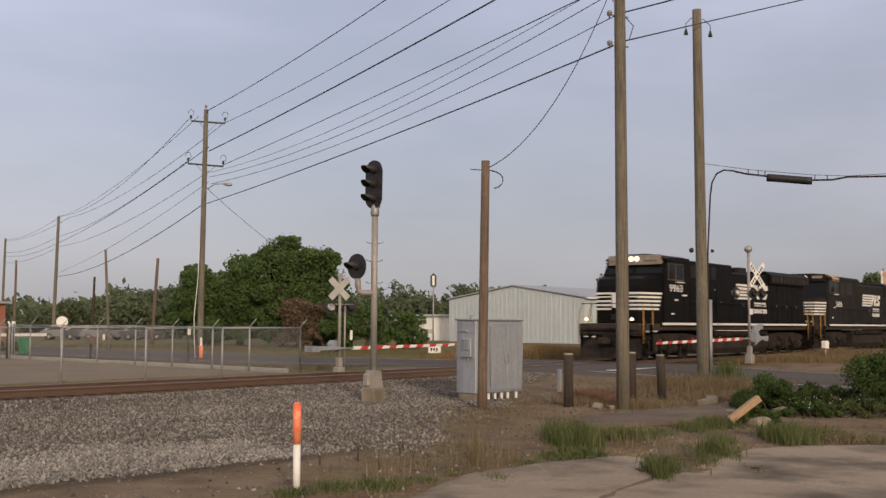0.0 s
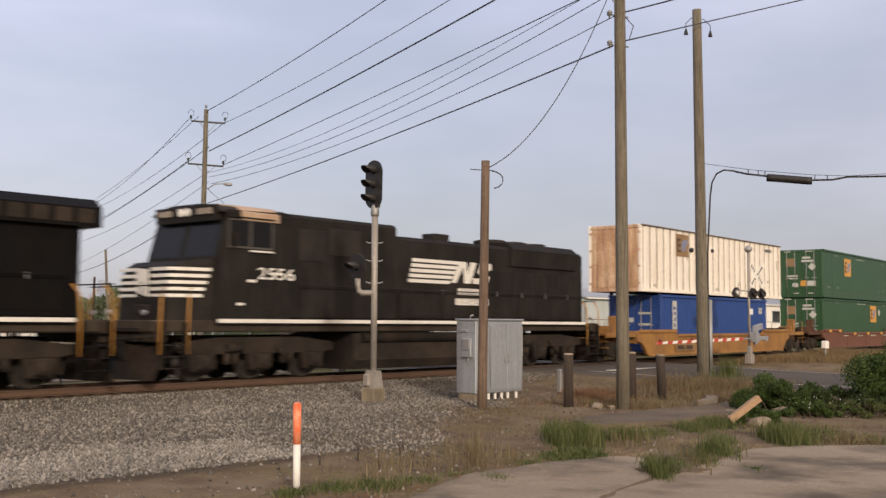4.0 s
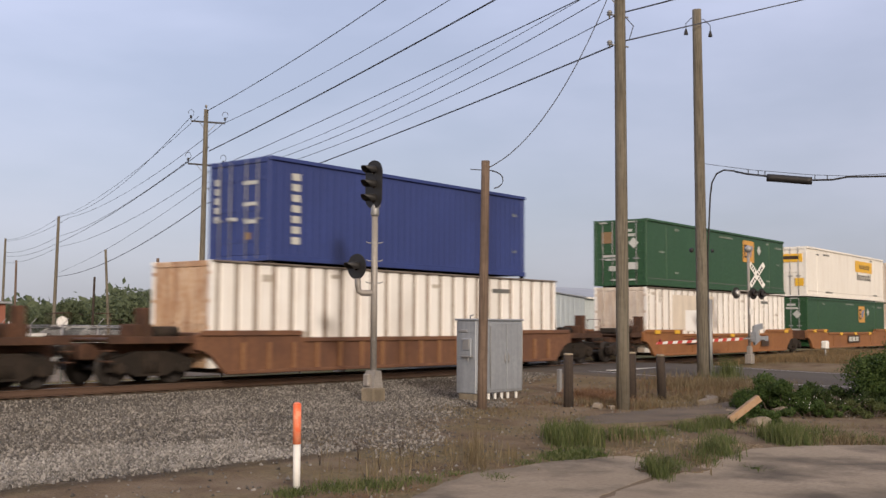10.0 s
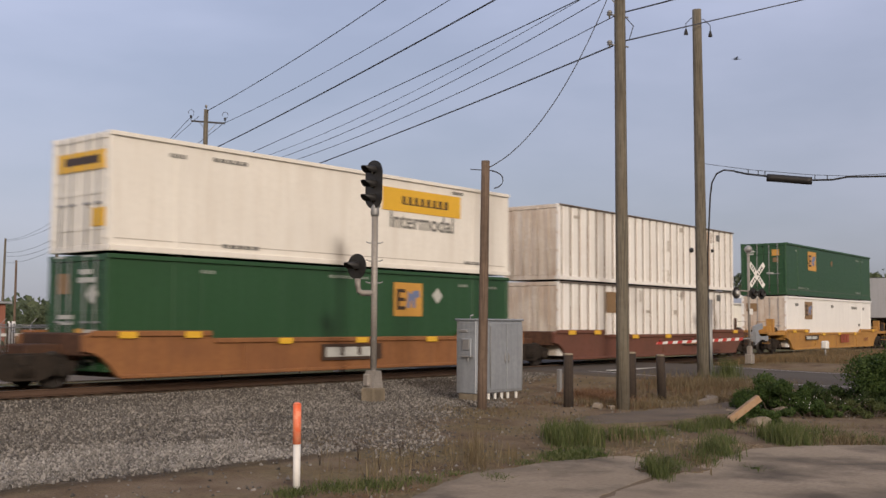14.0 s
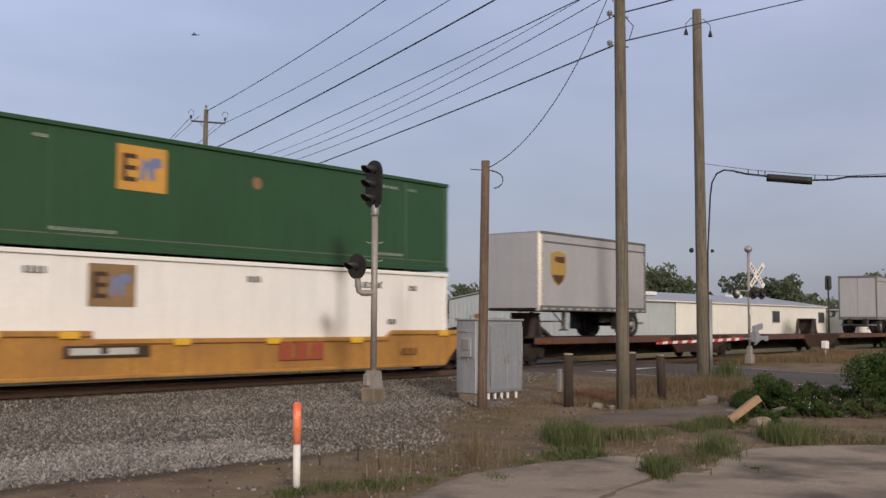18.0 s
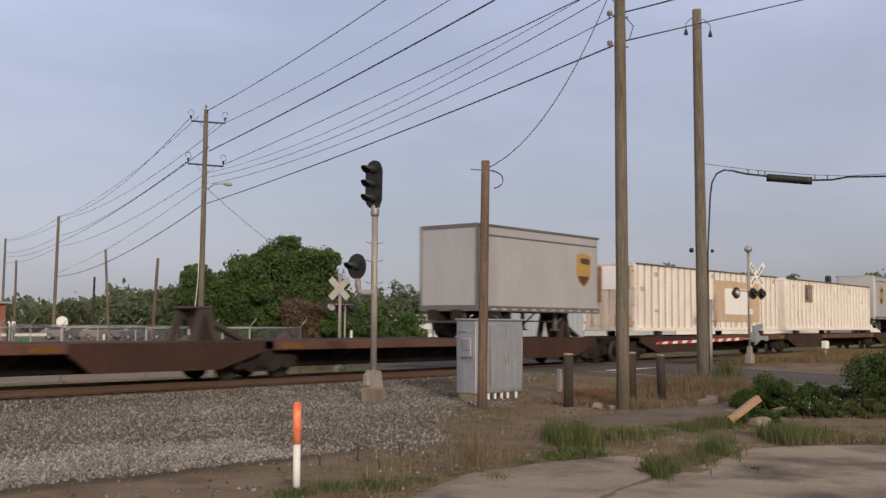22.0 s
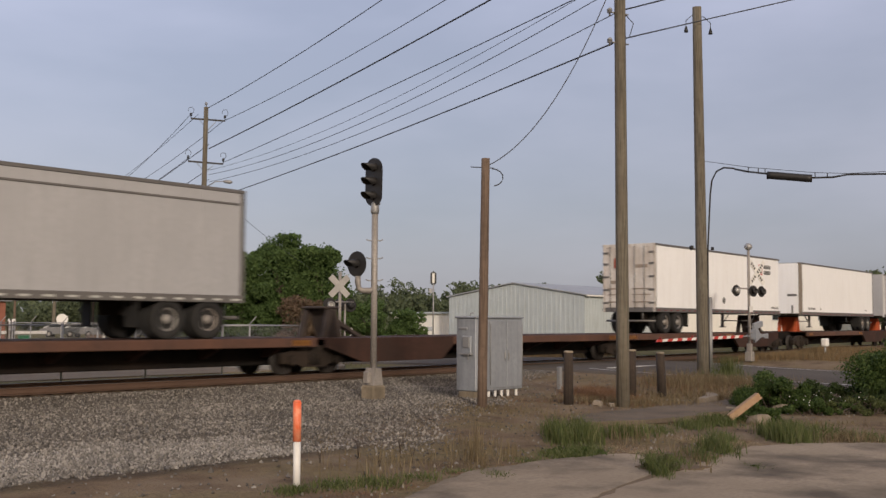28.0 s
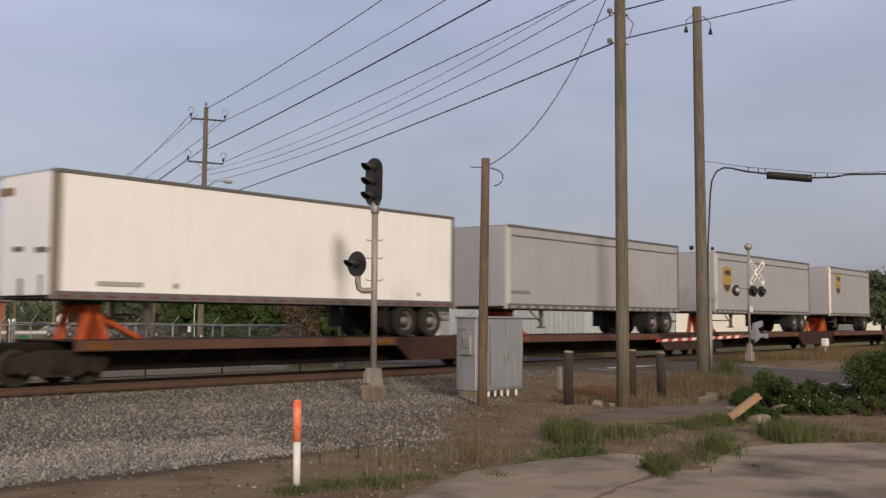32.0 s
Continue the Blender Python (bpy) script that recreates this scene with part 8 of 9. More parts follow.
        o.tube([(x, -1.4, 2.45), (x, 1.4, 2.45)], 0.02, 6)
        part("end_rail", o, coat, th)
        for sg in (-1, 1):
            part("ditch_light", Shape().disc((x + e * 0.02, sg * 1.1, 1.78), (e, 0, 0), [(0, 0.06), (0.08, 0.075), (0.1, 0.06)], 12), M_LAMP if (e < 0 and big) else M_GALV, th)
        for yy in (-0.4, -0.25, 0.25, 0.42):
            part("brake_hose", Shape().tube([(x + e * 0.05, yy, 1.2), (x + e * 0.2, yy, 0.85), (x + e * 0.12, yy * 1.2, 0.6)], 0.025, 6), M_TYRE, th)
    # nose and cab
    nf = -half + (1.25 if big else 1.2)
    nb = nf + (1.45 if big else 1.15)
    top = 3.74 if big else 3.2
    k = nb - nf
    ring = [(0.0, 1.02, top - 1.05), (0.05 * k, 1.08, top - 0.5), (0.2 * k, 1.16, top - 0.2), (0.45 * k, 1.26, top - 0.07), (k, 1.42, top)]
    nose_shape, m = Shape(), 6
    vs = []
    for dx, hw, zt in ring:
        vs += [(nf + dx, y, z) for y, z in ((-hw, 1.6), (-hw, zt - 0.12), (-hw + 0.14, zt), (hw - 0.14, zt), (hw, zt - 0.12), (hw, 1.6))]
    nose_shape.add(vs, [(a * m + b, a * m + (b + 1) % m, (a + 1) * m + (b + 1) % m, (a + 1) * m + b) for a in range(4) for b in range(m)] + [tuple(range(m - 1, -1, -1)), tuple(range(4 * m, 5 * m))])
    nose = part("nose", nose_shape, coat, th)
    for i in range(5):
        zz = 2.95 - i * 0.17
        for sg in (-1, 1):
            y0, y1 = sorted((sg * 0.3, sg * 1.03))
            xf = nf - 0.012 if zz < top - 1.1 else nf + 0.005
            part("nose_stripe", Shape().box(xf, nf + 0.06, y0, y1, zz - 0.085, zz), M_STRIPE, nose, "white nose stripe")
            run = [(nf - 0.005, 1.035)] + [(nf + dx, hw + 0.012) for dx, hw, zt in ring[1:4]] + [(nb - 0.12 * (i + 1) * 0.6, 1.43)]
            band = Shape()
            n2 = len(run)
            band.add([(x, sg * h, z) for z in (zz - 0.085, zz) for x, h in run] + [(x, sg * (h - 0.03), z) for z in (zz - 0.085, zz) for x, h in run],
                     [(a, a + 1, n2 + a + 1, n2 + a) for a in range(n2 - 1)] + [(2 * n2 + a, 3 * n2 + a, 3 * n2 + a + 1, 2 * n2 + a + 1) for a in range(n2 - 1)]
                     + [(n2 + a, n2 + a + 1, 3 * n2 + a + 1, 3 * n2 + a) for a in range(n2 - 1)] + [(a, 2 * n2 + a, 2 * n2 + a + 1, a + 1) for a in range(n2 - 1)]
                     + [(0, n2, 3 * n2, 2 * n2), (n2 - 1, 3 * n2 - 1, 4 * n2 - 1, 2 * n2 - 1)])
            part("side_stripe", band, M_STRIPE, nose, "white speed stripe")
    part("nose_emblem", Shape().slab([(-0.24, 2.2), (0.26, 2.3), (0.28, 2.95), (-0.2, 2.9)], "x", nf - 0.02, nf + 0.01), M_STRIPE, nose, "white horse-head shaped emblem")
    part("headlight_panel", Shape().box(nf - 0.03, nf + 0.1, -0.3, 0.3, 1.75, 2.0, 0.02), M_LOCOROOF, nose)
    cb = nb + 2.55
    roof = 4.5
    cab = part("cab", Shape().slab([(nb, 1.6), (nb + 0.02, top + 0.02), (nb + 0.34, roof - 0.2), (nb + 0.3, roof), (cb, roof + 0.06), (cb, 1.6)], "y", -1.5, 1.5), coat, th)
    o = Shape()
    o.slab([(-1.52, roof - 0.06), (-1.25, roof + 0.12), (-0.6, roof + 0.2), (0.6, roof + 0.2), (1.25, roof + 0.12), (1.52, roof - 0.06)], "x", nb + 0.16, cb)
    part("cab_roof", o, M_LOCOROOF, cab)
    part("front_panel", Shape().slab([(nb + 0.14, roof - 0.28), (nb + 0.1, roof + 0.13), (nb + 0.2, roof + 0.16), (nb + 0.3, roof - 0.24)], "y", -1.3, 1.3), M_WEATHERED if big else coat, cab, "tan weathered number-board panel")
    for yy in (-0.14, 0.14):
        part("headlight", Shape().disc((nb + 0.1, yy, roof - 0.02), (-1, 0, 0), [(-0.04, 0.1), (0.03, 0.12), (0.05, 0.09)], 12), M_LAMP if big else M_STRIPE, cab)
    for yy in (-0.85, 0.85):
        part("number_board", Shape().box(nb + 0.07, nb + 0.14, yy - 0.3, yy + 0.3, roof - 0.1, roof + 0.06), M_WEATHERED, cab)
    for y0, y1 in ((-1.36, -0.1), (0.1, 1.36)):
        part("windshield", Shape().slab([(nb + 0.03, top + 0.08), (nb + 0.29, roof - 0.3), (nb + 0.34, roof - 0.3), (nb + 0.08, top + 0.08)], "y", y0, y1), M_CABGLASS, cab, "dark cab windshield")
    for sg in (-1, 1):
        for x0, x1 in ((nb + 0.42, nb + 1.08), (nb + 1.16, nb + 1.86)):
            y0, y1 = sorted((sg * 1.495, sg * 1.512))
            w = part("side_window", Shape().box(x0, x1, y0, y1, 3.56, 4.24), M_CABGLASS, cab, "cab side window")
            ya, yb = sorted((sg * 1.5, sg * 1.53))
            o = Shape().box(x0 - 0.05, x0, ya, yb, 3.51, 4.29).box(x1, x1 + 0.05, ya, yb, 3.51, 4.29).box(x0, x1, ya, yb, 3.51, 3.56).box(x0, x1, ya, yb, 4.24, 4.29)
            part("window_frame", o, M_WINFRAME, w)
        ya, yb = sorted((sg * 1.5, sg * 1.6))
        part("arm_rest", Shape().box(nb + 1.1, nb + 1.9, ya, yb, 3.42, 3.47, 0.01), M_STRIPE, cab)
        part("sun_visor", Shape().box(nb + 0.36, nb + 1.94, ya, yb, 4.31, 4.34), coat, cab)
        y0, y1 = sorted((sg * 1.5, sg * 1.512))
        part("access_door", Shape().box(nb + 1.98, nb + 2.5, y0, y1, 1.75, 3.95, 0.004), coat, cab)
        for zz, x0, ww in ((2.84, nb + 1.8, 0.45), (2.62, nb + 1.05, 0.3), (2.0, nb + 0.7, 0.25)):
            part("stencil", Shape().box(x0, x0 + ww, min(y0, sg * 1.516), max(y1, sg * 1.516), zz, zz + 0.07), M_STRIPE, cab)
        part("mirror", Shape().box(nb + 0.5, nb + 0.56, sg * 1.62 - 0.08, sg * 1.62 + 0.08, 3.55, 3.9), M_LOCOROOF, cab)
    letters(number, 0.44, th, pose(-7.2 if big else -6.5, -1.53, 3.16 if big else 2.85, 90, 0, 0) @ Matrix.Diagonal((1.55, 1, 1, 1)), M_STRIPE, "road_number", "white road number")
    # long hood, in steps
    hw = 1.32
    if big:
        housing = part("hood", Shape().box(cb, -0.7, -1.42, 1.42, 1.6, 4.5, 0.06), coat, th, "tall equipment housing behind the cab")
        for sg in (-1, 1):
            y0, y1 = sorted((sg * 1.42, sg * 1.44))
            for k in range(4):
                part("intake_grille", Shape().box(cb + 0.3 + k * 0.75, cb + 0.85 + k * 0.75, y0, y1, 3.72, 4.3, 0.01), M_LOCOROOF, housing)
            for k in range(5):
                part("housing_door", Shape().box(cb + 0.2 + k * 0.72, cb + 0.86 + k * 0.72, y0, y1, 1.75, 3.5, 0.006), coat, housing)
                part("latch", Shape().box(cb + 0.74 + k * 0.72, cb + 0.8 + k * 0.72, min(y0, sg * 1.455), max(y1, sg * 1.455), 3.2 if k % 2 else 2.6, 3.27 if k % 2 else 2.67), M_GALV, housing)
        o = Shape().box(-0.7, half - 5.6, -hw, hw, 1.6, 4.2, 0.1)
        part("hood", o, coat, th, "engine hood")
        part("hood", Shape().box(half - 5.6, half - 1.35, -hw, hw, 1.6, 4.1, 0.08), coat, th, "rear hood")
        wing = Shape().slab([(-1.5, 3.75), (-1.5, 4.2), (-1.2, 4.42), (1.2, 4.42), (1.5, 4.2), (1.5, 3.75)], "x", half - 6.9, half - 0.95)
        rad = part("radiator", wing, coat, th, "overhanging radiator wings")
        for k in range(10):
            x = half - 6.7 + k * 0.57
            part("grille", Shape().box(x, x + 0.42, -1.512, -1.5, 3.84, 4.16), M_UNDER, rad)
        part("exhaust_stack", Shape().box(2.55, 3.45, -0.45, 0.45, 4.2, 4.58, 0.03), M_LOCOROOF, th)
        for x in (1.0, 1.35, 1.7):
            part("roof_vent", Shape().disc((x, -0.35, 4.2), (0, 0, 1), [(0, 0.1), (0.08, 0.12), (0.12, 0.2), (0.24, 0.2), (0.28, 0.12)], 12), coat, th, "round black roof vent")
        lx = -0.5
    else:
        part("hood", Shape().box(cb, cb + 4.7, -1.32, 1.32, 1.6, 4.6, 0.1), coat, th, "raised hood behind the cab")
        part("hood", Shape().box(cb + 4.7, half - 1.35, -hw, hw, 1.6, 4.28, 0.12), coat, th, "long engine hood")
        for sg in (-1, 1):
            y0, y1 = sorted((sg * 1.32, sg * 1.34))
            part("intake_grille", Shape().box(cb + 0.5, cb + 1.5, y0, y1, 3.3, 4.2, 0.01), M_LOCOROOF, th)
            part("intake_grille", Shape().box(cb + 1.7, cb + 3.0, y0, y1, 3.5, 4.3, 0.01), M_LOCOROOF, th)
        part("roof_panel", Shape().slab([(-1.56, 4.26), (-1.55, 4.47), (-1.27, 4.66), (-0.6, 4.74), (0.6, 4.74), (1.27, 4.66), (1.55, 4.47), (1.56, 4.26)], "x", nb + 0.8, nb + 2.1), M_RUST, th, "patch of bare tan roof")
        wing = Shape().slab([(-1.42, 3.6), (-1.5, 4.2), (-1.2, 4.44), (1.2, 4.44), (1.5, 4.2), (1.42, 3.6)], "x", half - 6.3, half - 2.0)
        rad = part("radiator", wing, coat, th, "flared radiator")
        for x in (half - 5.7, half - 4.4, half - 3.1):
            part("roof_fan", Shape().disc((x, 0, 4.44), (0, 0, 1), [(0, 0.6), (0.14, 0.6), (0.17, 0.5), (0.17, 0.1)], 20), M_LOCOROOF, rad)
        part("exhaust_stack", Shape().box(1.7, 2.5, -0.3, 0.3, 4.2, 4.62, 0.03), M_LOCOROOF, th)
        lx = -1.1
    # hood doors with latches, both sides
    for sg in (-1, 1):
        x, k = cb + (3.1 if big else 2.9), 0
        x = max(x, -0.5)
        while x + 0.75 < half - 1.5:
            y0, y1 = sorted((sg * hw, sg * (hw + 0.015)))
            d = part("hood_door", Shape().box(x, x + 0.7, y0, y1, 1.8, 3.4, 0.006), coat, th)
            if k % 2:
                part("latch", Shape().box(x + 0.6, x + 0.65, sg * (hw + 0.015) - 0.012, sg * (hw + 0.015) + 0.012, 2.5, 2.65), M_GALV, d)
            x, k = x + 0.75, k + 1
        # handrails along the walkway
        o = Shape()
        x0, x1 = cb + 0.4, half - 1.8
        m = 8
        for i in range(m):
            x = x0 + (x1 - x0) * i / (m - 1)
            o.tube([(x, sg * 1.5, 1.6), (x, sg * 1.5, 2.6)], 0.02, 5)
        o.tube([(x0, sg * 1.5, 2.6), (x1, sg * 1.5, 2.6)], 0.02, 5)
        part("handrail", o, coat, th)
    # stripes and a slanted emblem on the hood side, with two lines of bars under it
    y = -hw - 0.017
    part("side_stripes", stripes_bars(lx + 0.45, lx + 2.80, y, 3.62, 5, 0.165, 0.11, 0.12), M_STRIPE, th, "five white speed stripes")
    o = Shape().slab([(lx + 2.41, 2.9), (lx + 2.67, 2.9), (lx + 3.06, 3.45), (lx + 3.10, 2.9), (lx + 3.45, 2.9), (lx + 3.80, 3.62), (lx + 3.45, 3.62), (lx + 3.28, 3.2), (lx + 3.23, 3.62), (lx + 2.84, 3.62)], "y", y - 0.006, y)
    o.slab([(lx + 3.58, 2.9), (lx + 4.37, 2.9), (lx + 4.54, 3.15), (lx + 4.10, 3.32), (lx + 4.63, 3.4), (lx + 4.63, 3.62), (lx + 4.02, 3.62), (lx + 3.84, 3.3), (lx + 4.19, 3.1), (lx + 3.58, 3.08)], "y", y - 0.006, y)
    part("side_emblem", o, M_STRIPE, th, "slanted white emblem")
    part("side_lettering", bars(lx + 3.58, 2.62, 1.6, 0.22, y, 8, 0.25), M_STRIPE, th)
    part("side_lettering", bars(lx + 3.58, 2.28, 1.85, 0.22, y, 9, 0.25), M_STRIPE, th)
    # fuel tank, air reservoirs and bogies
    part("fuel_tank", Shape().slab([(-1.38, 0.45), (-1.2, 0.18), (1.2, 0.18), (1.38, 0.45), (1.38, 1.25), (-1.38, 1.25)], "x", -3.3, 3.9), M_LOCOTRUCK, th)
    for sg in (-1, 1):
        part("air_reservoir", Shape().tube([(-3.0, sg * 1.36, 1.12), (3.4, sg * 1.36, 1.12)], 0.16, 10), M_LOCOUNDER, th)
    for c in (-half + 4.15, half - 4.15):
        for sg in (-1, 1):
            o = Shape().slab([(c - 2.75, 1.02), (c - 2.75, 0.8), (c - 2.3, 0.72), (c + 2.3, 0.72), (c + 2.75, 0.8), (c + 2.75, 1.02), (c + 1.4, 1.16), (c - 1.4, 1.16)], "y", sg * 1.1 - 0.1, sg * 1.1 + 0.1)
            for ax in (-1.95, 0, 1.95):
                o.slab([(c + ax - 0.44, 0.74), (c + ax - 0.3, 0.28), (c + ax + 0.3, 0.28), (c + ax + 0.44, 0.74)], "y", sg * 1.12 - 0.08, sg * 1.12 + 0.08)
            part("bogie_frame", o, M_LOCOTRUCK, th)
            for ax in (-1.95, 0, 1.95):
                box = part("axle_box", Shape().box(c + ax - 0.2, c + ax + 0.2, sg * 1.25 - 0.08, sg * 1.25 + 0.08, 0.32, 0.72, 0.05), M_LOCOTRUCK, th)
                part("axle_cap", Shape().disc((c + ax, sg * 1.33, 0.52), (0, sg, 0), [(0, 0.14), (0.04, 0.13), (0.05, 0.08)], 14), M_UNDER, box)
                part("brake_shoe", Shape().slab([(c + ax + 0.58, 0.72), (c + ax + 0.72, 0.72), (c + ax + 0.68, 0.3), (c + ax + 0.56, 0.36)], "y", sg * 0.82 - 0.08, sg * 0.82 + 0.12), M_LOCOTRUCK, th)
            for ax in (-0.98, 0.98):
                o = Shape()
                for k in (-0.14, 0.14):
                    o.tube([(c + ax + k, sg * 1.16, 0.44), (c + ax + k, sg * 1.16, 0.74)], 0.09, 10)
                part("spring", o, M_UNDER, th)
            part("damper", Shape().tube([(c + 0.5, sg * 1.28, 0.95), (c + 0.95, sg * 1.28, 0.5)], 0.05, 8), M_LOCOTRUCK, th)
            part("brake_cylinder", Shape().tube([(c - 1.2, sg * 1.26, 0.88), (c - 0.7, sg * 1.26, 0.88)], 0.12, 10), M_LOCOTRUCK, th)
            part("sand_pipe", Shape().tube([(c - 2.75, sg * 1.15, 1.2), (c - 2.72, sg * 0.85, 0.3), (c - 2.55, sg * 0.76, 0.12)], 0.025, 5), M_LOCOUNDER, th)
        part("truck_bolster", Shape().box(c - 2.5, c + 2.5, -0.62, 0.62, 0.45, 1.2, 0.05), M_LOCOUNDER, th)
        for ax in (-1.95, 0, 1.95):
            part("traction_motor", Shape().tube([(c + ax + 0.45, -0.6, 0.5), (c + ax + 0.45, 0.6, 0.5)], 0.38, 12), M_LOCOUNDER, th)
            wheelset(th, c + ax, 0.52, 0.52)
    o = Shape().tube([(nb + 1.2, 0.7, 4.6), (nb + 1.2, 0.7, 4.95)], 0.015, 5)
    part("antenna", o, M_GALV, th)
    part("horn", Shape().tube([(nb + 1.9, -0.2, 4.68), (nb + 2.4, -0.2, 4.72)], 0.04, 8, r1=0.09), M_GALV, th)
    return th


locomotive("black diesel locomotive with white nose stripes", 49.5, 11.05, "9963", 1)
locomotive("black weathered diesel locomotive with flared radiator", 71.5, 10.9, "2556", 2)

GY = -1.297    # just proud of a container's near side


def door_marks(c, L, z0, rows, tilt=True):
    """Small marks on the doors: (y, height, width, size, material)."""
    x = -L / 2 + 0.01
    for y, z, w, h, m in rows:
        part("door_mark", Shape().box(x - 0.012, x + 0.03, y - w / 2, y + w / 2, z0 + z - h / 2, z0 + z + h / 2), m, c)


def green_doors(c, z0):
    door_marks(c, 16.154, z0, [(0.62, 2.12, 0.55, 0.5, M_LOGO_FADE), (-0.35, 2.4, 0.5, 0.12, M_MARK), (-0.4, 2.2, 0.7, 0.12, M_MARK), (0.5, 1.3, 0.6, 0.1, M_MARK), (0.45, 1.15, 0.5, 0.08, M_MARK),
               (0.35, 0.75, 0.35, 0.22, M_MARK), (-0.15, 0.85, 0.35, 0.34, M_LOGO_OR), (-0.62, 0.85, 0.5, 0.3, M_MARK), (-0.6, 0.25, 0.3, 0.06, M_MARK), (0.3, 0.25, 0.3, 0.06, M_MARK), (-0.5, 2.78, 0.5, 0.05, M_MARK), (0.8, 2.78, 0.4, 0.05, M_MARK)])
    r, x, y, z = 0.24, -8.09, -0.68, z0 + 1.85
    part("diamond_mark", Shape().slab([(y - r, z), (y, z - r), (y + r, z), (y, z + r)], "x", x, x + 0.03), M_MARK, c)


def name_panel(w, x, z, wide, high, n, panel, ink):
    p = part("name_panel", plate(x, z, wide, high, -1.568, 0.006), panel, w, "lettered panel, unreadable")
    part("panel_bars", bars(x, z, wide * 0.86, high * 0.6, -1.574, n, 0.2), ink, p)


# double stacks, front to back
w = well_wagon("weathered yellow well wagon, rust on its edges", 93.85, 11.7, M_DULLYELLOW, -9.75, 9.75, stripe=False)
name_panel(w, -4.3, 0.55, 2.0, 0.3, 2, M_LOGO_FADE, M_LOGO_DK)
c = container("faded white ribbed container with rusty doors, on a blue container", 85.85, 16.154, 2.97, "ribbed", M_CWHITE, M_CRUSTY)
logo_square(c, -4.1, 5.16, GY, 1.3, True)
part("stencil", plate(6.3, 5.5, 0.9, 0.16, GY), M_MARKDARK, c)
c = container("bright blue container under a white one in a yellow wagon", 87.65, 12.192, 0.36, "wavy", M_BLUE2, M_BLUE2, 2.59)
part("stencil", plate(-4.75, 1.75, 0.4, 1.75, GY), M_MARK, c, "tall white lettering panel")
for k in range(5):
    part("stencil_mark", plate(-4.75, 2.3 - k * 0.25, 0.16, 0.15, GY - 0.006), M_BLUE2, c)
part("stencil", bars(5.3, 2.3, 0.5, 0.3, GY, 3), M_MARK, c)
door_marks(c, 12.192, 0.36, [(0.4, 1.4, 0.7, 0.2, M_MARK), (-0.5, 1.7, 0.6, 0.1, M_MARK), (-0.5, 1.2, 0.6, 0.1, M_MARK), (-0.5, 0.8, 0.5, 0.1, M_MARK)])
w = well_wagon("red-brown well wagon with white stencils", 117.1, 11.6, M_BROWNCAR, -9.75, 9.75, accents=M_LOGO_OR)
for x, n in ((-4.6, 7), (-1.4, 6), (1.6, 5), (4.4, 7)):
    part("stencil", bars(x, 0.93, 1.2, 0.06, -1.57, n), M_MARK, w)
for z0, lx in ((3.25, -2.98), (0.36, 2.65)):
    c = container("green container with an orange square emblem, one of two stacked", 109.03, 16.154, z0, "smooth", M_GREEN, M_GREEN, post40=True)
    logo_square(c, lx, z0 + 1.98, GY, 1.42)
    stencils(c, 16.154, z0, 2.896, GY, [(1.2, 0.22, 0.5, 3), (3.0, 0.22, 0.4, 2), (2.9, 0.9, 0.45, 2), (8.0, 0.9, 1.9, 9), (14.95, 0.87, 1.3, 8), (14.9, 0.26, 0.45, 2), (13.4, 0.24, 0.4, 2), (13.4, 0.89, 0.4, 2), (12.4, 0.22, 0.3, 1)])
    green_doors(c, z0)
    if z0 < 2:
        diamond(c, 4.1, z0 + 2.1, GY)
w = well_wagon("rust-brown ribbed well wagon", 140.4, 11.65, M_OLDRUST, -9.75, 9.75, ribs=True, stripe=False)
c = container("white ribbed container with stained doors under a dark blue one", 132.28, 16.154, 0.36, "ribbed", M_CWHITE2, M_CRUSTY)
stencils(c, 16.154, 0.36, 2.896, GY, [])
part("stencil", plate(4.6, 2.7, 1.0, 0.14, GY), M_MARKDARK, c)
c = container("dark blue corrugated container with vertical white lettering", 134.2, 12.192, 3.26, "wavy", M_BLUE, M_BLUE)
o = Shape()
for i in range(7):
    o.box(-5.25, -4.93, GY - 0.006, GY, 5.55 - i * 0.3, 5.75 - i * 0.3)
part("stencil", o, M_MARK, c, "column of white letters, unreadable")
stencils(c, 12.192, 3.26, 2.896, GY, [(11.6, 0.75, 0.3, 2), (11.6, 0.3, 0.3, 2)])
door_marks(c, 12.192, 3.26, [(0.95, 2.3 - 0.27 * k, 0.2, 0.18, M_MARK) for k in range(5)] + [(-0.5, 2.2, 0.6, 0.1, M_MARK), (-0.5, 1.6, 0.6, 0.1, M_MARK), (-0.5, 1.1, 0.5, 0.1, M_MARK), (-0.4, 0.7, 0.25, 0.2, M_LOGO_FADE), (0.3, 1.2, 0.4, 0.1, M_MARK)])
# three articulated wells
w = well_wagon("orange-brown articulated well wagon with yellow patches", 163.7, 10.1, M_RUSTCAR, -9.75, 9.95, True, False, accents=M_YELLOW)
name_panel(w, -3.75, 0.8, 2.0, 0.26, 3, M_DARKCAR, M_LOGO_FADE)
part("name_panel", plate(4.6, 0.65, 1.0, 0.34, -1.568, 0.006), M_LOGO_DK, w, "dark lettered panel")
w = well_wagon("orange-brown articulated well wagon with a black name panel", 183.6, 9.95, M_RUSTCAR, None, 9.7, False, False, accents=M_YELLOW)
name_panel(w, 0.0, 0.72, 2.5, 0.46, 3, M_LOGO_DK, M_MARK)
w = well_wagon("brown articulated well wagon with yellow patches", 203.1, 9.9, M_BROWNCAR, None, 9.75, False, True, accents=M_YELLOW)
name_panel(w, 3.3, 0.78, 2.9, 0.3, 3, M_DARKCAR, M_LOGO_FADE)
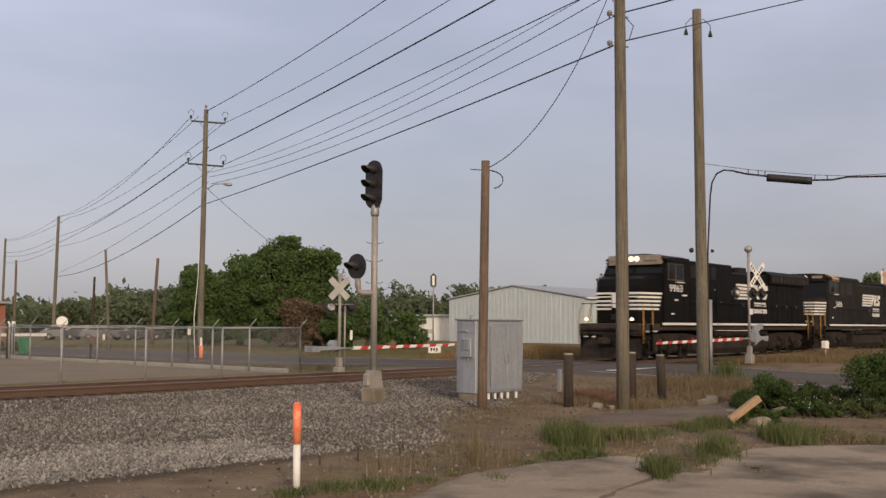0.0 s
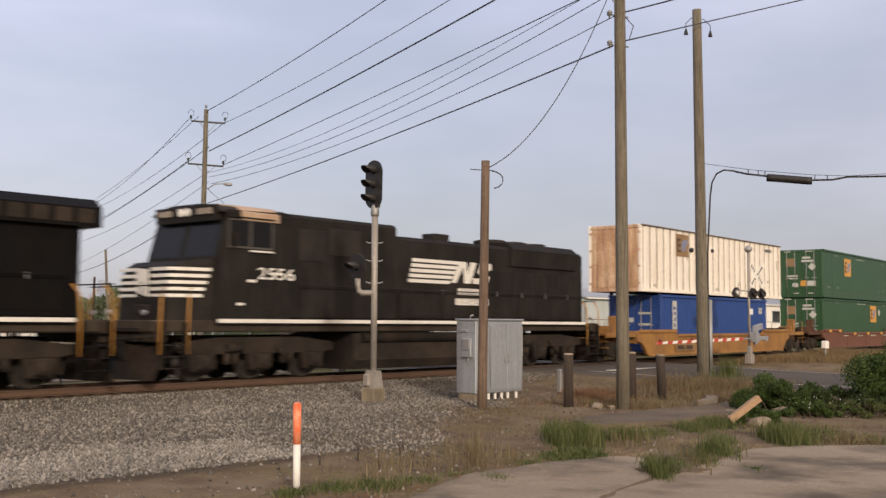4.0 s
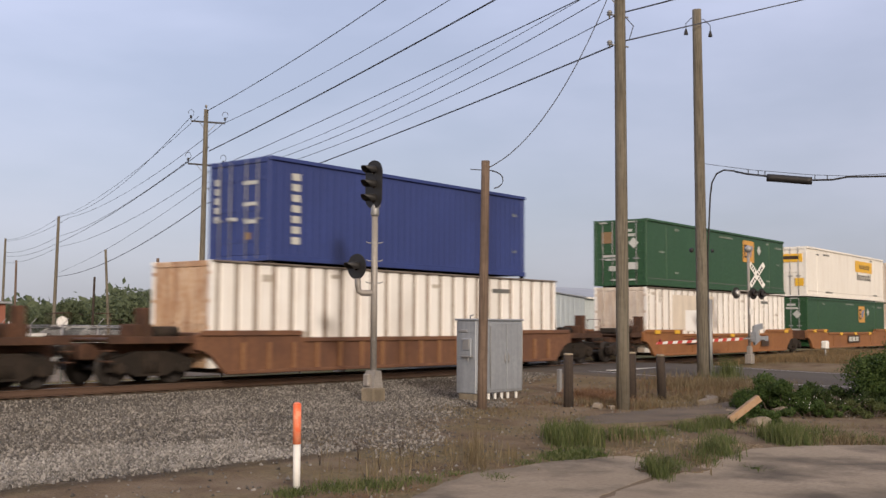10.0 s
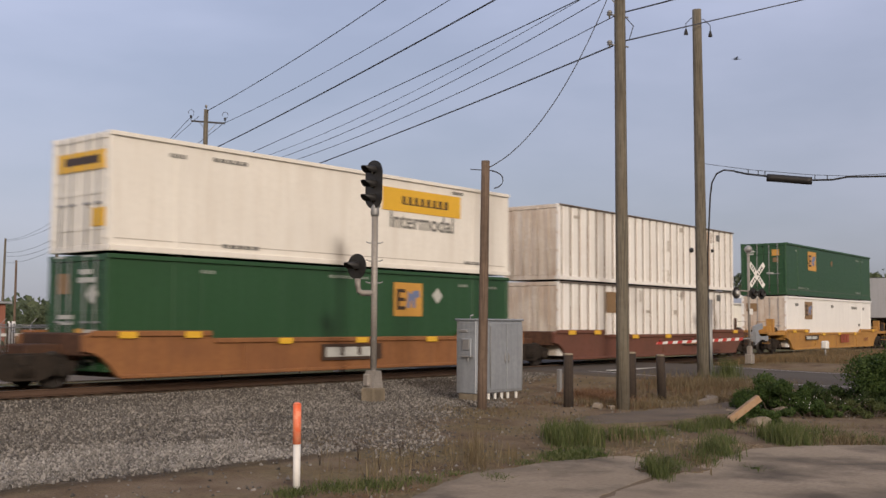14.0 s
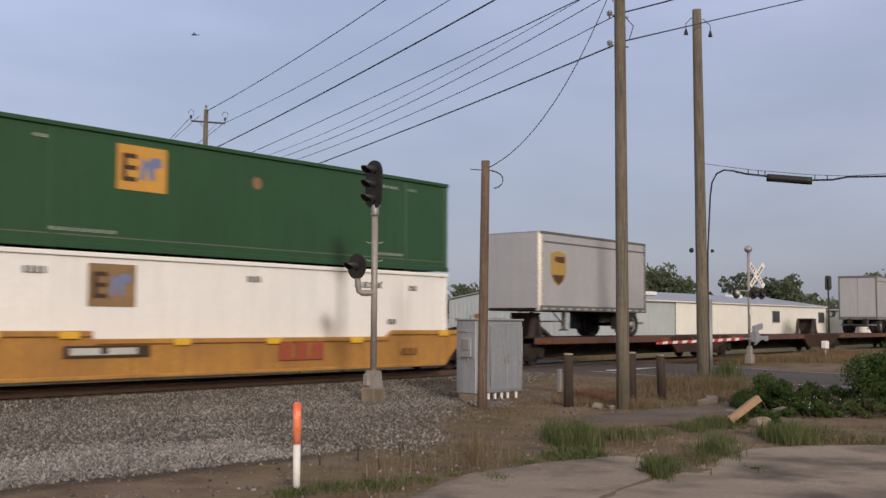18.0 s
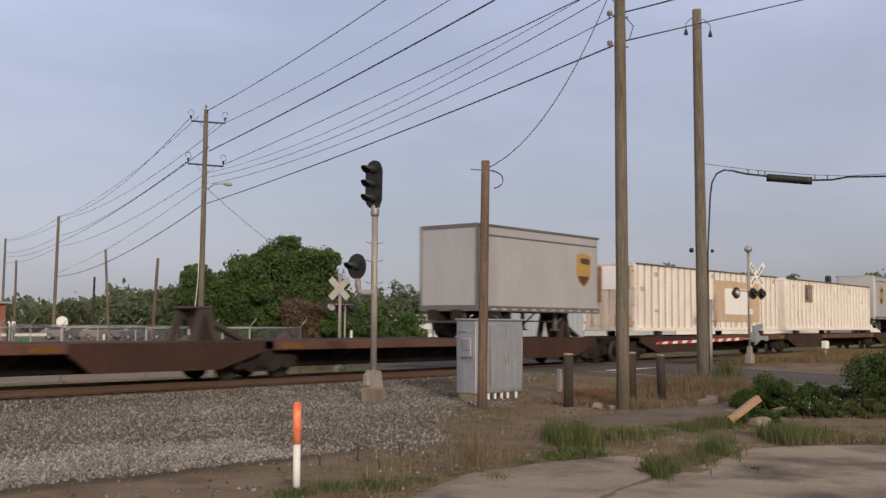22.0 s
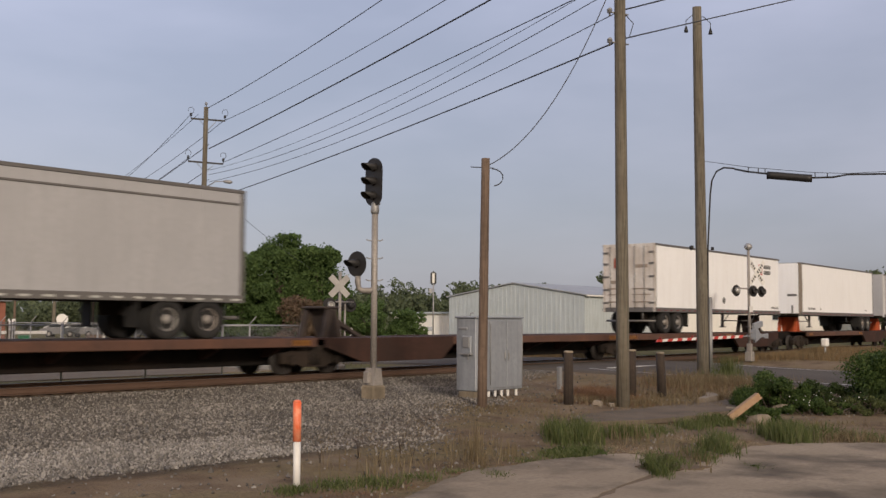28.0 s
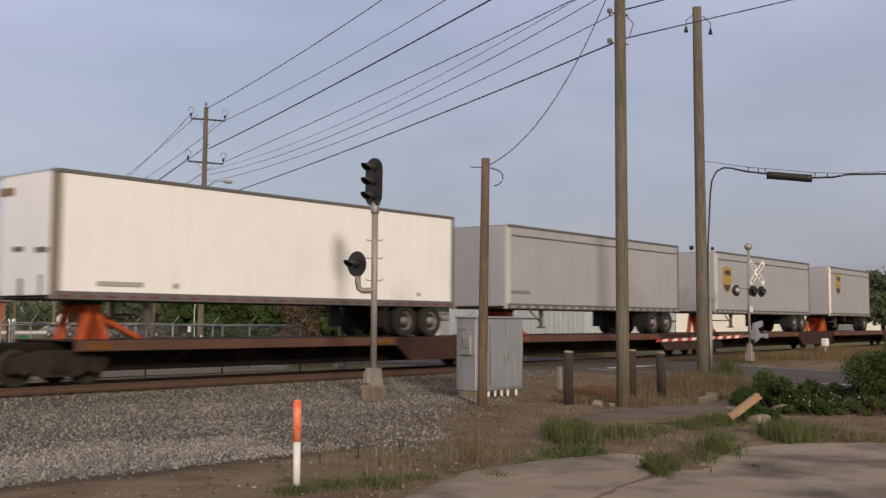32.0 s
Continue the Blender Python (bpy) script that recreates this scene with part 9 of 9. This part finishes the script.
c = container("green container with an orange emblem and a white diamond", 155.63, 16.154, 3.25, "smooth", M_GREEN, M_GREEN, post40=True)
logo_square(c, 3.17, 5.32, GY, 1.42)
diamond(c, 4.57, 5.45, GY)
stencils(c, 16.154, 3.25, 2.896, GY, [(1.5, 0.52, 0.6, 3), (3.0, 0.89, 0.5, 3), (8.5, 0.9, 1.7, 8), (15.4, 0.85, 1.0, 8), (15.4, 0.54, 0.45, 2), (13.9, 0.9, 0.4, 2), (13.9, 0.22, 0.4, 2), (3.0, 0.22, 0.4, 2)])
green_doors(c, 3.25)
c = container("white ribbed container with a blank painted-over panel", 155.63, 16.154, 0.36, "ribbed", M_CWHITE2, M_CDOOR)
part("painted_panel", plate(-3.4, 2.1, 4.4, 1.6, GY, 0.004), M_TANPALE, c, "tan repaint round a white patch")
part("white_patch", plate(-2.85, 1.75, 2.95, 0.95, GY - 0.004, 0.004), M_CLEAN, c)
part("stencil", plate(5.2, 2.75, 0.9, 0.14, GY), M_MARKDARK, c)
c = container("cream smooth container with a yellow sign panel", 175.55, 16.154, 3.25, "smooth", M_CREAM, M_CREAM, post40=True)
part("sign_panel", plate(3.4, 5.42, 3.85, 0.72, GY), M_YELLOW, c, "yellow sign panel with dark bars")
part("sign_bars", bars(3.6, 5.42, 2.4, 0.26, GY - 0.006, 8, 0.5), M_LOGO_DK, c)
part("sign_panel", Shape().box(-8.09, -8.04, -1.05, 1.0, 5.25, 5.72), M_YELLOW, c, "yellow sign panel on the doors")
part("sign_bars", Shape().box(-8.095, -8.09, -0.85, 0.65, 5.4, 5.6), M_LOGO_DK, c)
part("sign_panel", Shape().box(-8.09, -8.04, -1.1, -0.6, 3.85, 4.3), M_YELLOW, c)
letters("Intermodal", 0.72, c, pose(3.4, GY - 0.002, 4.76, 90, 0, 0), M_MARKDARK, "side_lettering", "dark green-grey word")
stencils(c, 16.154, 3.25, 2.896, GY, [])
for x, z, ww in ((-6.1, 5.75, 0.5), (-4.4, 5.8, 1.2), (-4.0, 3.55, 1.3), (5.2, 5.9, 0.6), (6.0, 3.6, 0.9)):
    part("stencil", bars(x, z, ww, 0.1, GY, 5), M_MARKDARK, c)
c = container("green container with an orange emblem under a cream one", 175.55, 16.154, 0.36, "smooth", M_GREEN, M_GREEN, post40=True)
logo_square(c, 2.72, 2.3, GY, 1.35)
diamond(c, 4.15, 2.45, GY)
stencils(c, 16.154, 0.36, 2.896, GY, [(3.0, 0.86, 0.5, 3), (8.2, 0.88, 1.7, 8), (13.6, 0.85, 0.5, 3), (15.0, 0.84, 1.0, 8)])
green_doors(c, 0.36)
for z0 in (3.25, 0.36):
    c = container("white ribbed container with rust streaks, one of two stacked", 195.0, 16.154, z0, "ribbed", M_CWHITE2, M_CDOOR)
    if z0 < 2:
        part("emblem", plate(-4.1, 2.45, 0.85, 0.85, GY), M_LOGO_FADE, c, "faded brown emblem")
    else:
        part("rust_streak", plate(5.2, z0 + 1.45, 0.35, 2.55, GY, 0.003), M_RUST, c, "tall rust streak")
    part("stencil", plate(6.3, z0 + 2.5, 0.45, 0.3, GY), M_MARKDARK, c)
w = well_wagon("bright yellow well wagon with dark lettering", 226.6, 11.7, M_YELLOWCAR, -9.75, 9.75, accents=M_YELLOW)
name_panel(w, -4.7, 0.86, 2.3, 0.27, 2, M_LOGO_DK, M_MARK)
part("side_lettering", bars(1.5, 0.78, 1.8, 0.5, -1.568, 3, 0.25), M_LETTERRED, w, "rust-red faded lettering")
part("stencil", bars(6.0, 0.7, 0.8, 0.2, -1.568, 3), M_RUSTCAR, w)
c = container("green container with an orange square emblem on a white one", 218.53, 16.154, 3.25, "smooth", M_GREEN, M_GREEN, post40=True)
logo_square(c, -3.72, 5.3, GY, 1.42)
stencils(c, 16.154, 3.25, 2.896, GY, [(1.7, 0.87, 0.4, 2), (2.85, 0.15, 1.8, 9), (13.35, 0.87, 0.8, 5), (14.4, 0.87, 0.4, 3), (13.4, 0.15, 1.2, 7), (2.2, 0.97, 0.3, 2)])
part("sticker", Shape().disc((-0.07, GY, 5.33), (0, -1, 0), [(0, 0.17), (0.006, 0.17)], 16), M_LOGO_FADE, c)
door_marks(c, 16.154, 3.25, [(0.75, 2.45, 0.5, 0.1, M_MARK), (0.75, 2.3, 0.4, 0.08, M_MARK), (-0.7, 2.35, 0.4, 0.34, M_LOGO_OR), (-0.7, 1.95, 0.3, 0.25, M_LOGO_FADE), (-0.4, 1.2, 0.4, 0.1, M_MARK)])
c = container("clean white container with a faded square emblem", 218.53, 16.154, 0.36, "smooth", M_CLEAN, M_CDOOR, post40=True)
logo_square(c, -4.47, 2.42, GY, 1.3, True)
for x, z, ww in ((-6.44, 2.72, 0.6), (-0.1, 2.72, 0.5), (4.4, 2.7, 1.2), (6.37, 2.66, 0.4), (5.4, 1.6, 0.4)):
    part("stencil", bars(x, z, ww, 0.16, GY, 4), M_MARKDARK, c)
door_marks(c, 16.154, 0.36, [(0.7, 2.2, 0.6, 0.45, M_LOGO_FADE)])

# spine wagons and what rides on them
A = [239.5, 256.45, 273.5, 290.6]
for i in range(3):
    spine_unit(A[i], A[i + 1], "R", [[(241.2 - (A[0] + A[1]) / 2)], [(273.3 - 1.2 - (A[1] + A[2]) / 2)], [(289.7 - (A[2] + A[3]) / 2)]][i], None, i == 0, i == 2)
Bj = [294.0, 311.0, 328.2, 345.4, 362.6, 379.9]
for i, deep in enumerate("LLLLR"):
    w = spine_unit(Bj[i], Bj[i + 1], deep, [[], [], [330.2 - (Bj[2] + Bj[3]) / 2], [346.8 - (Bj[3] + Bj[4]) / 2], [379.3 - (Bj[4] + Bj[5]) / 2]][i], None, i == 0, i == 4)
    for x in (-6.3, 5.4) if i < 2 else ():
        for yy in (-1.15, 1.15):
            part("container_pedestal", Shape().box(x - 0.2, x + 0.2, yy - 0.12, yy + 0.12, 1.04, 1.285, 0.02), M_DARKCAR, w)
Cj = [384.2, 401.4, 418.6, 435.8, 453.0]
for i in range(4):
    spine_unit(Cj[i], Cj[i + 1], "R", [1.3 - (Cj[i + 1] - Cj[i]) / 2], M_HITCH, i == 0, i == 3)
t = trailer("grey parcel trailer with a gold shield and bright nose corner", 240.2, 248.35, "L", M_GREYVAN, M_STEELRAIL, corner=M_CORNER, wheels=1, z0=2.05)
shield(t, -2.85, 3.65, -1.292)
t = trailer("grey parcel trailer with a gold shield near its nose", 282.88, 290.95, "R", M_GREYVAN, M_STEELRAIL, wheels=1, z0=1.98)
shield(t, 2.85, 3.67, -1.292)
c = container("white ribbed container with a blank tan-framed panel, on a flat wagon", 293.92, 16.154, 1.28, "ribbed", M_CWHITE, M_CDOOR)
for a, b, lo, hi, m in ((0.34, 0.74, 2.5, 4.05, M_STAIN), (-0.44, 0.3, 3.05, 4.05, M_CLEAN), (-1.02, -0.48, 3.05, 4.05, M_STAIN), (-1.1, -0.3, 1.5, 1.95, M_CRUSTY)):
    part("door_repaint", Shape().box(-8.1, -8.06, a, b, lo, hi, 0.004), m, c, "stained or repainted door panel")
part("painted_panel", plate(2.65, 2.72, 5.7, 2.0, GY, 0.004), M_TAN, c, "tan repaint round a white patch")
part("white_patch", plate(2.6, 2.72, 3.0, 1.28, GY - 0.004, 0.004), M_CLEAN, c)
c = container("white ribbed container with a small brown emblem, on a flat wagon", 311.33, 16.154, 1.28, "ribbed", M_CWHITE, M_CWHITE)
logo_square(c, -4.26, 3.4, GY, 1.3, True)
t = trailer("long grey parcel trailer with a gold shield", 329.0, 342.62, "L", M_GREYVAN, M_STEELRAIL)
shield(t, -5.3, 3.66, -1.292)
t = trailer("white trailer with rust-stained doors and a small red sign", 365.68, 380.38, "R", M_WHITEVAN, M_STEELRAIL, band=False, plain_rear=M_VANDOOR, rows=[(14.0, 0.12, 1.0, 6)])
sg_p = part("sign_panel", plate(4.67, 4.33, 0.52, 0.56, -1.292), M_RED, t, "small red-framed sign beside grey bars")
part("sign_field", plate(4.67, 4.33, 0.36, 0.4, -1.298, 0.004), M_WHITE, sg_p)
part("sign_mark", Shape().slab([(4.52, 4.16), (4.8, 4.16), (4.8, 4.24), (4.66, 4.24), (4.82, 4.42), (4.82, 4.5), (4.54, 4.5), (4.54, 4.42), (4.68, 4.42), (4.52, 4.24)], "y", -1.307, -1.302), M_MARKDARK, sg_p)
for k, w in ((4.5, 1.0), (4.2, 0.9)):
    part("sign_bars", bars(5.58, k, w, 0.2, -1.292, 5, 0.2), M_MARKDARK, t)
part("sign_panel", Shape().box(-7.41, -7.36, 0.25, 0.7, 3.95, 4.4), M_LETTERRED, t)
part("sticker", Shape().disc((-0.05, -1.29, 2.63), (0, -1, 0), [(0, 0.16), (0.006, 0.16)], 16), M_MARKDARK, t)
t = trailer("white trailer on an orange hitch with a dark top rail", 383.85, 398.3, "L", M_WHITEVAN, M_STEELRAIL, band=False, corner=M_POSTGREY, rows=[(1.8, 0.13, 1.3, 7), (3.4, 0.13, 0.2, 1), (12.7, 0.13, 0.2, 1)])
for y, z, w, h in ((-0.75, 3.15, 0.55, 0.13), (0.3, 3.2, 0.5, 0.12), (-0.75, 2.35, 0.1, 0.45), (0.15, 2.3, 0.16, 0.4), (0.9, 4.6, 0.7, 0.2)):
    part("nose_mark", Shape().box(-7.236, -7.2, y - w / 2, y + w / 2, z - h / 2, z + h / 2), M_MARKDARK if z < 4 else M_LOGO_FADE, t)
t = trailer("long pale grey trailer with a dark band", 401.4, 414.75, "L", M_GREYVAN, M_STEELRAIL, rows=[(0.8, 0.2, 1.2, 6)])
t = trailer("long grey trailer with a yellow shield", 418.9, 432.0, "L", M_GREYVAN, M_STEELRAIL)
shield(t, -5.36, 3.66, -1.292)
t = trailer("short grey parcel trailer with a gold shield and bright nose corner", 436.0, 444.3, "L", M_GREYVAN, M_STEELRAIL, corner=M_CORNER, wheels=1)
shield(t, -2.75, 3.95, -1.292)


# ---------------------------------------------------------------- a bird crossing the sky
bird = thing("bird", "small dark bird flying across the sky", "bird")
M_BIRD = mat("dark_feathers", (0.02, 0.02, 0.022), 0.8, grain=30, bump=0.05)
part("body", Shape().disc((-0.16, 0, 0), (1, 0, 0), [(0, 0.01), (0.05, 0.035), (0.16, 0.045), (0.26, 0.03), (0.36, 0.012)], 10), M_BIRD, bird)
for sg in (-1, 1):
    part("wing", Shape().slab([(-0.08, sg * 0.03), (0.06, sg * 0.03), (0.08, sg * 0.2), (0.05, sg * 0.3), (0.0, sg * 0.18)], "z", 0.0, 0.008).moved(pose(0, 0, 0.01, sg * 18, 0, 0)), M_BIRD, bird)
part("tail", Shape().slab([(0.18, -0.02), (0.18, 0.02), (0.3, 0.05), (0.3, -0.05)], "z", -0.004, 0.004), M_BIRD, bird)


# ---------------------------------------------------------------- what moves
def motions():
    flight = [(0.0, (104.9, -29.5, 3.7)), (13.0, (58.92, 22.33, 15.77)), (14.0, (55.45, 26.26, 16.54)), (16.6, (44.0, 39.3, 17.3)), (17.0, (41.3, 42.3, 17.5)), (17.5, (38.4, 45.6, 17.7)), (18.0, (35.36, 49.31, 17.74)), (19.0, (28.67, 56.98, 18.13)), (32.0, (-60.0, 160.0, 22.0))]
    walk(bird, [(k, pose(*p, 0, 0, -49)) for k, p in flight])
    # wheels roll without slipping: a row for every frame; wheels of one size share the keys
    first = {}
    for ob, r in WHEELS:
        if r in first:
            keys = ob.animation_data_create()
            ob.rotation_mode = "QUATERNION"
            keys.action = first[r].animation_data.action
            keys.action_slot = first[r].animation_data.action_slot
            continue
        first[r] = ob
        walk(ob, [(k / FPS, pose(0, 0, 0, 0, -math.degrees((SPEED * k / FPS + GAIN * (k / FPS) ** 2 / 2) / r) % 360.0, 0)) for k in range(961)])
    times = [0.0, 0.25, 0.5, 0.75, 1.0, 1.5] + [float(k) for k in range(2, 32)] + [31.5, 32.0]
    for th, s in MOVERS:
        walk(th, [(k, track_pose(s - SPEED * k - GAIN * k * k / 2 + 0.3 * max(0.0, 1 - k / 1.6) ** 2)) for k in times])


motions()
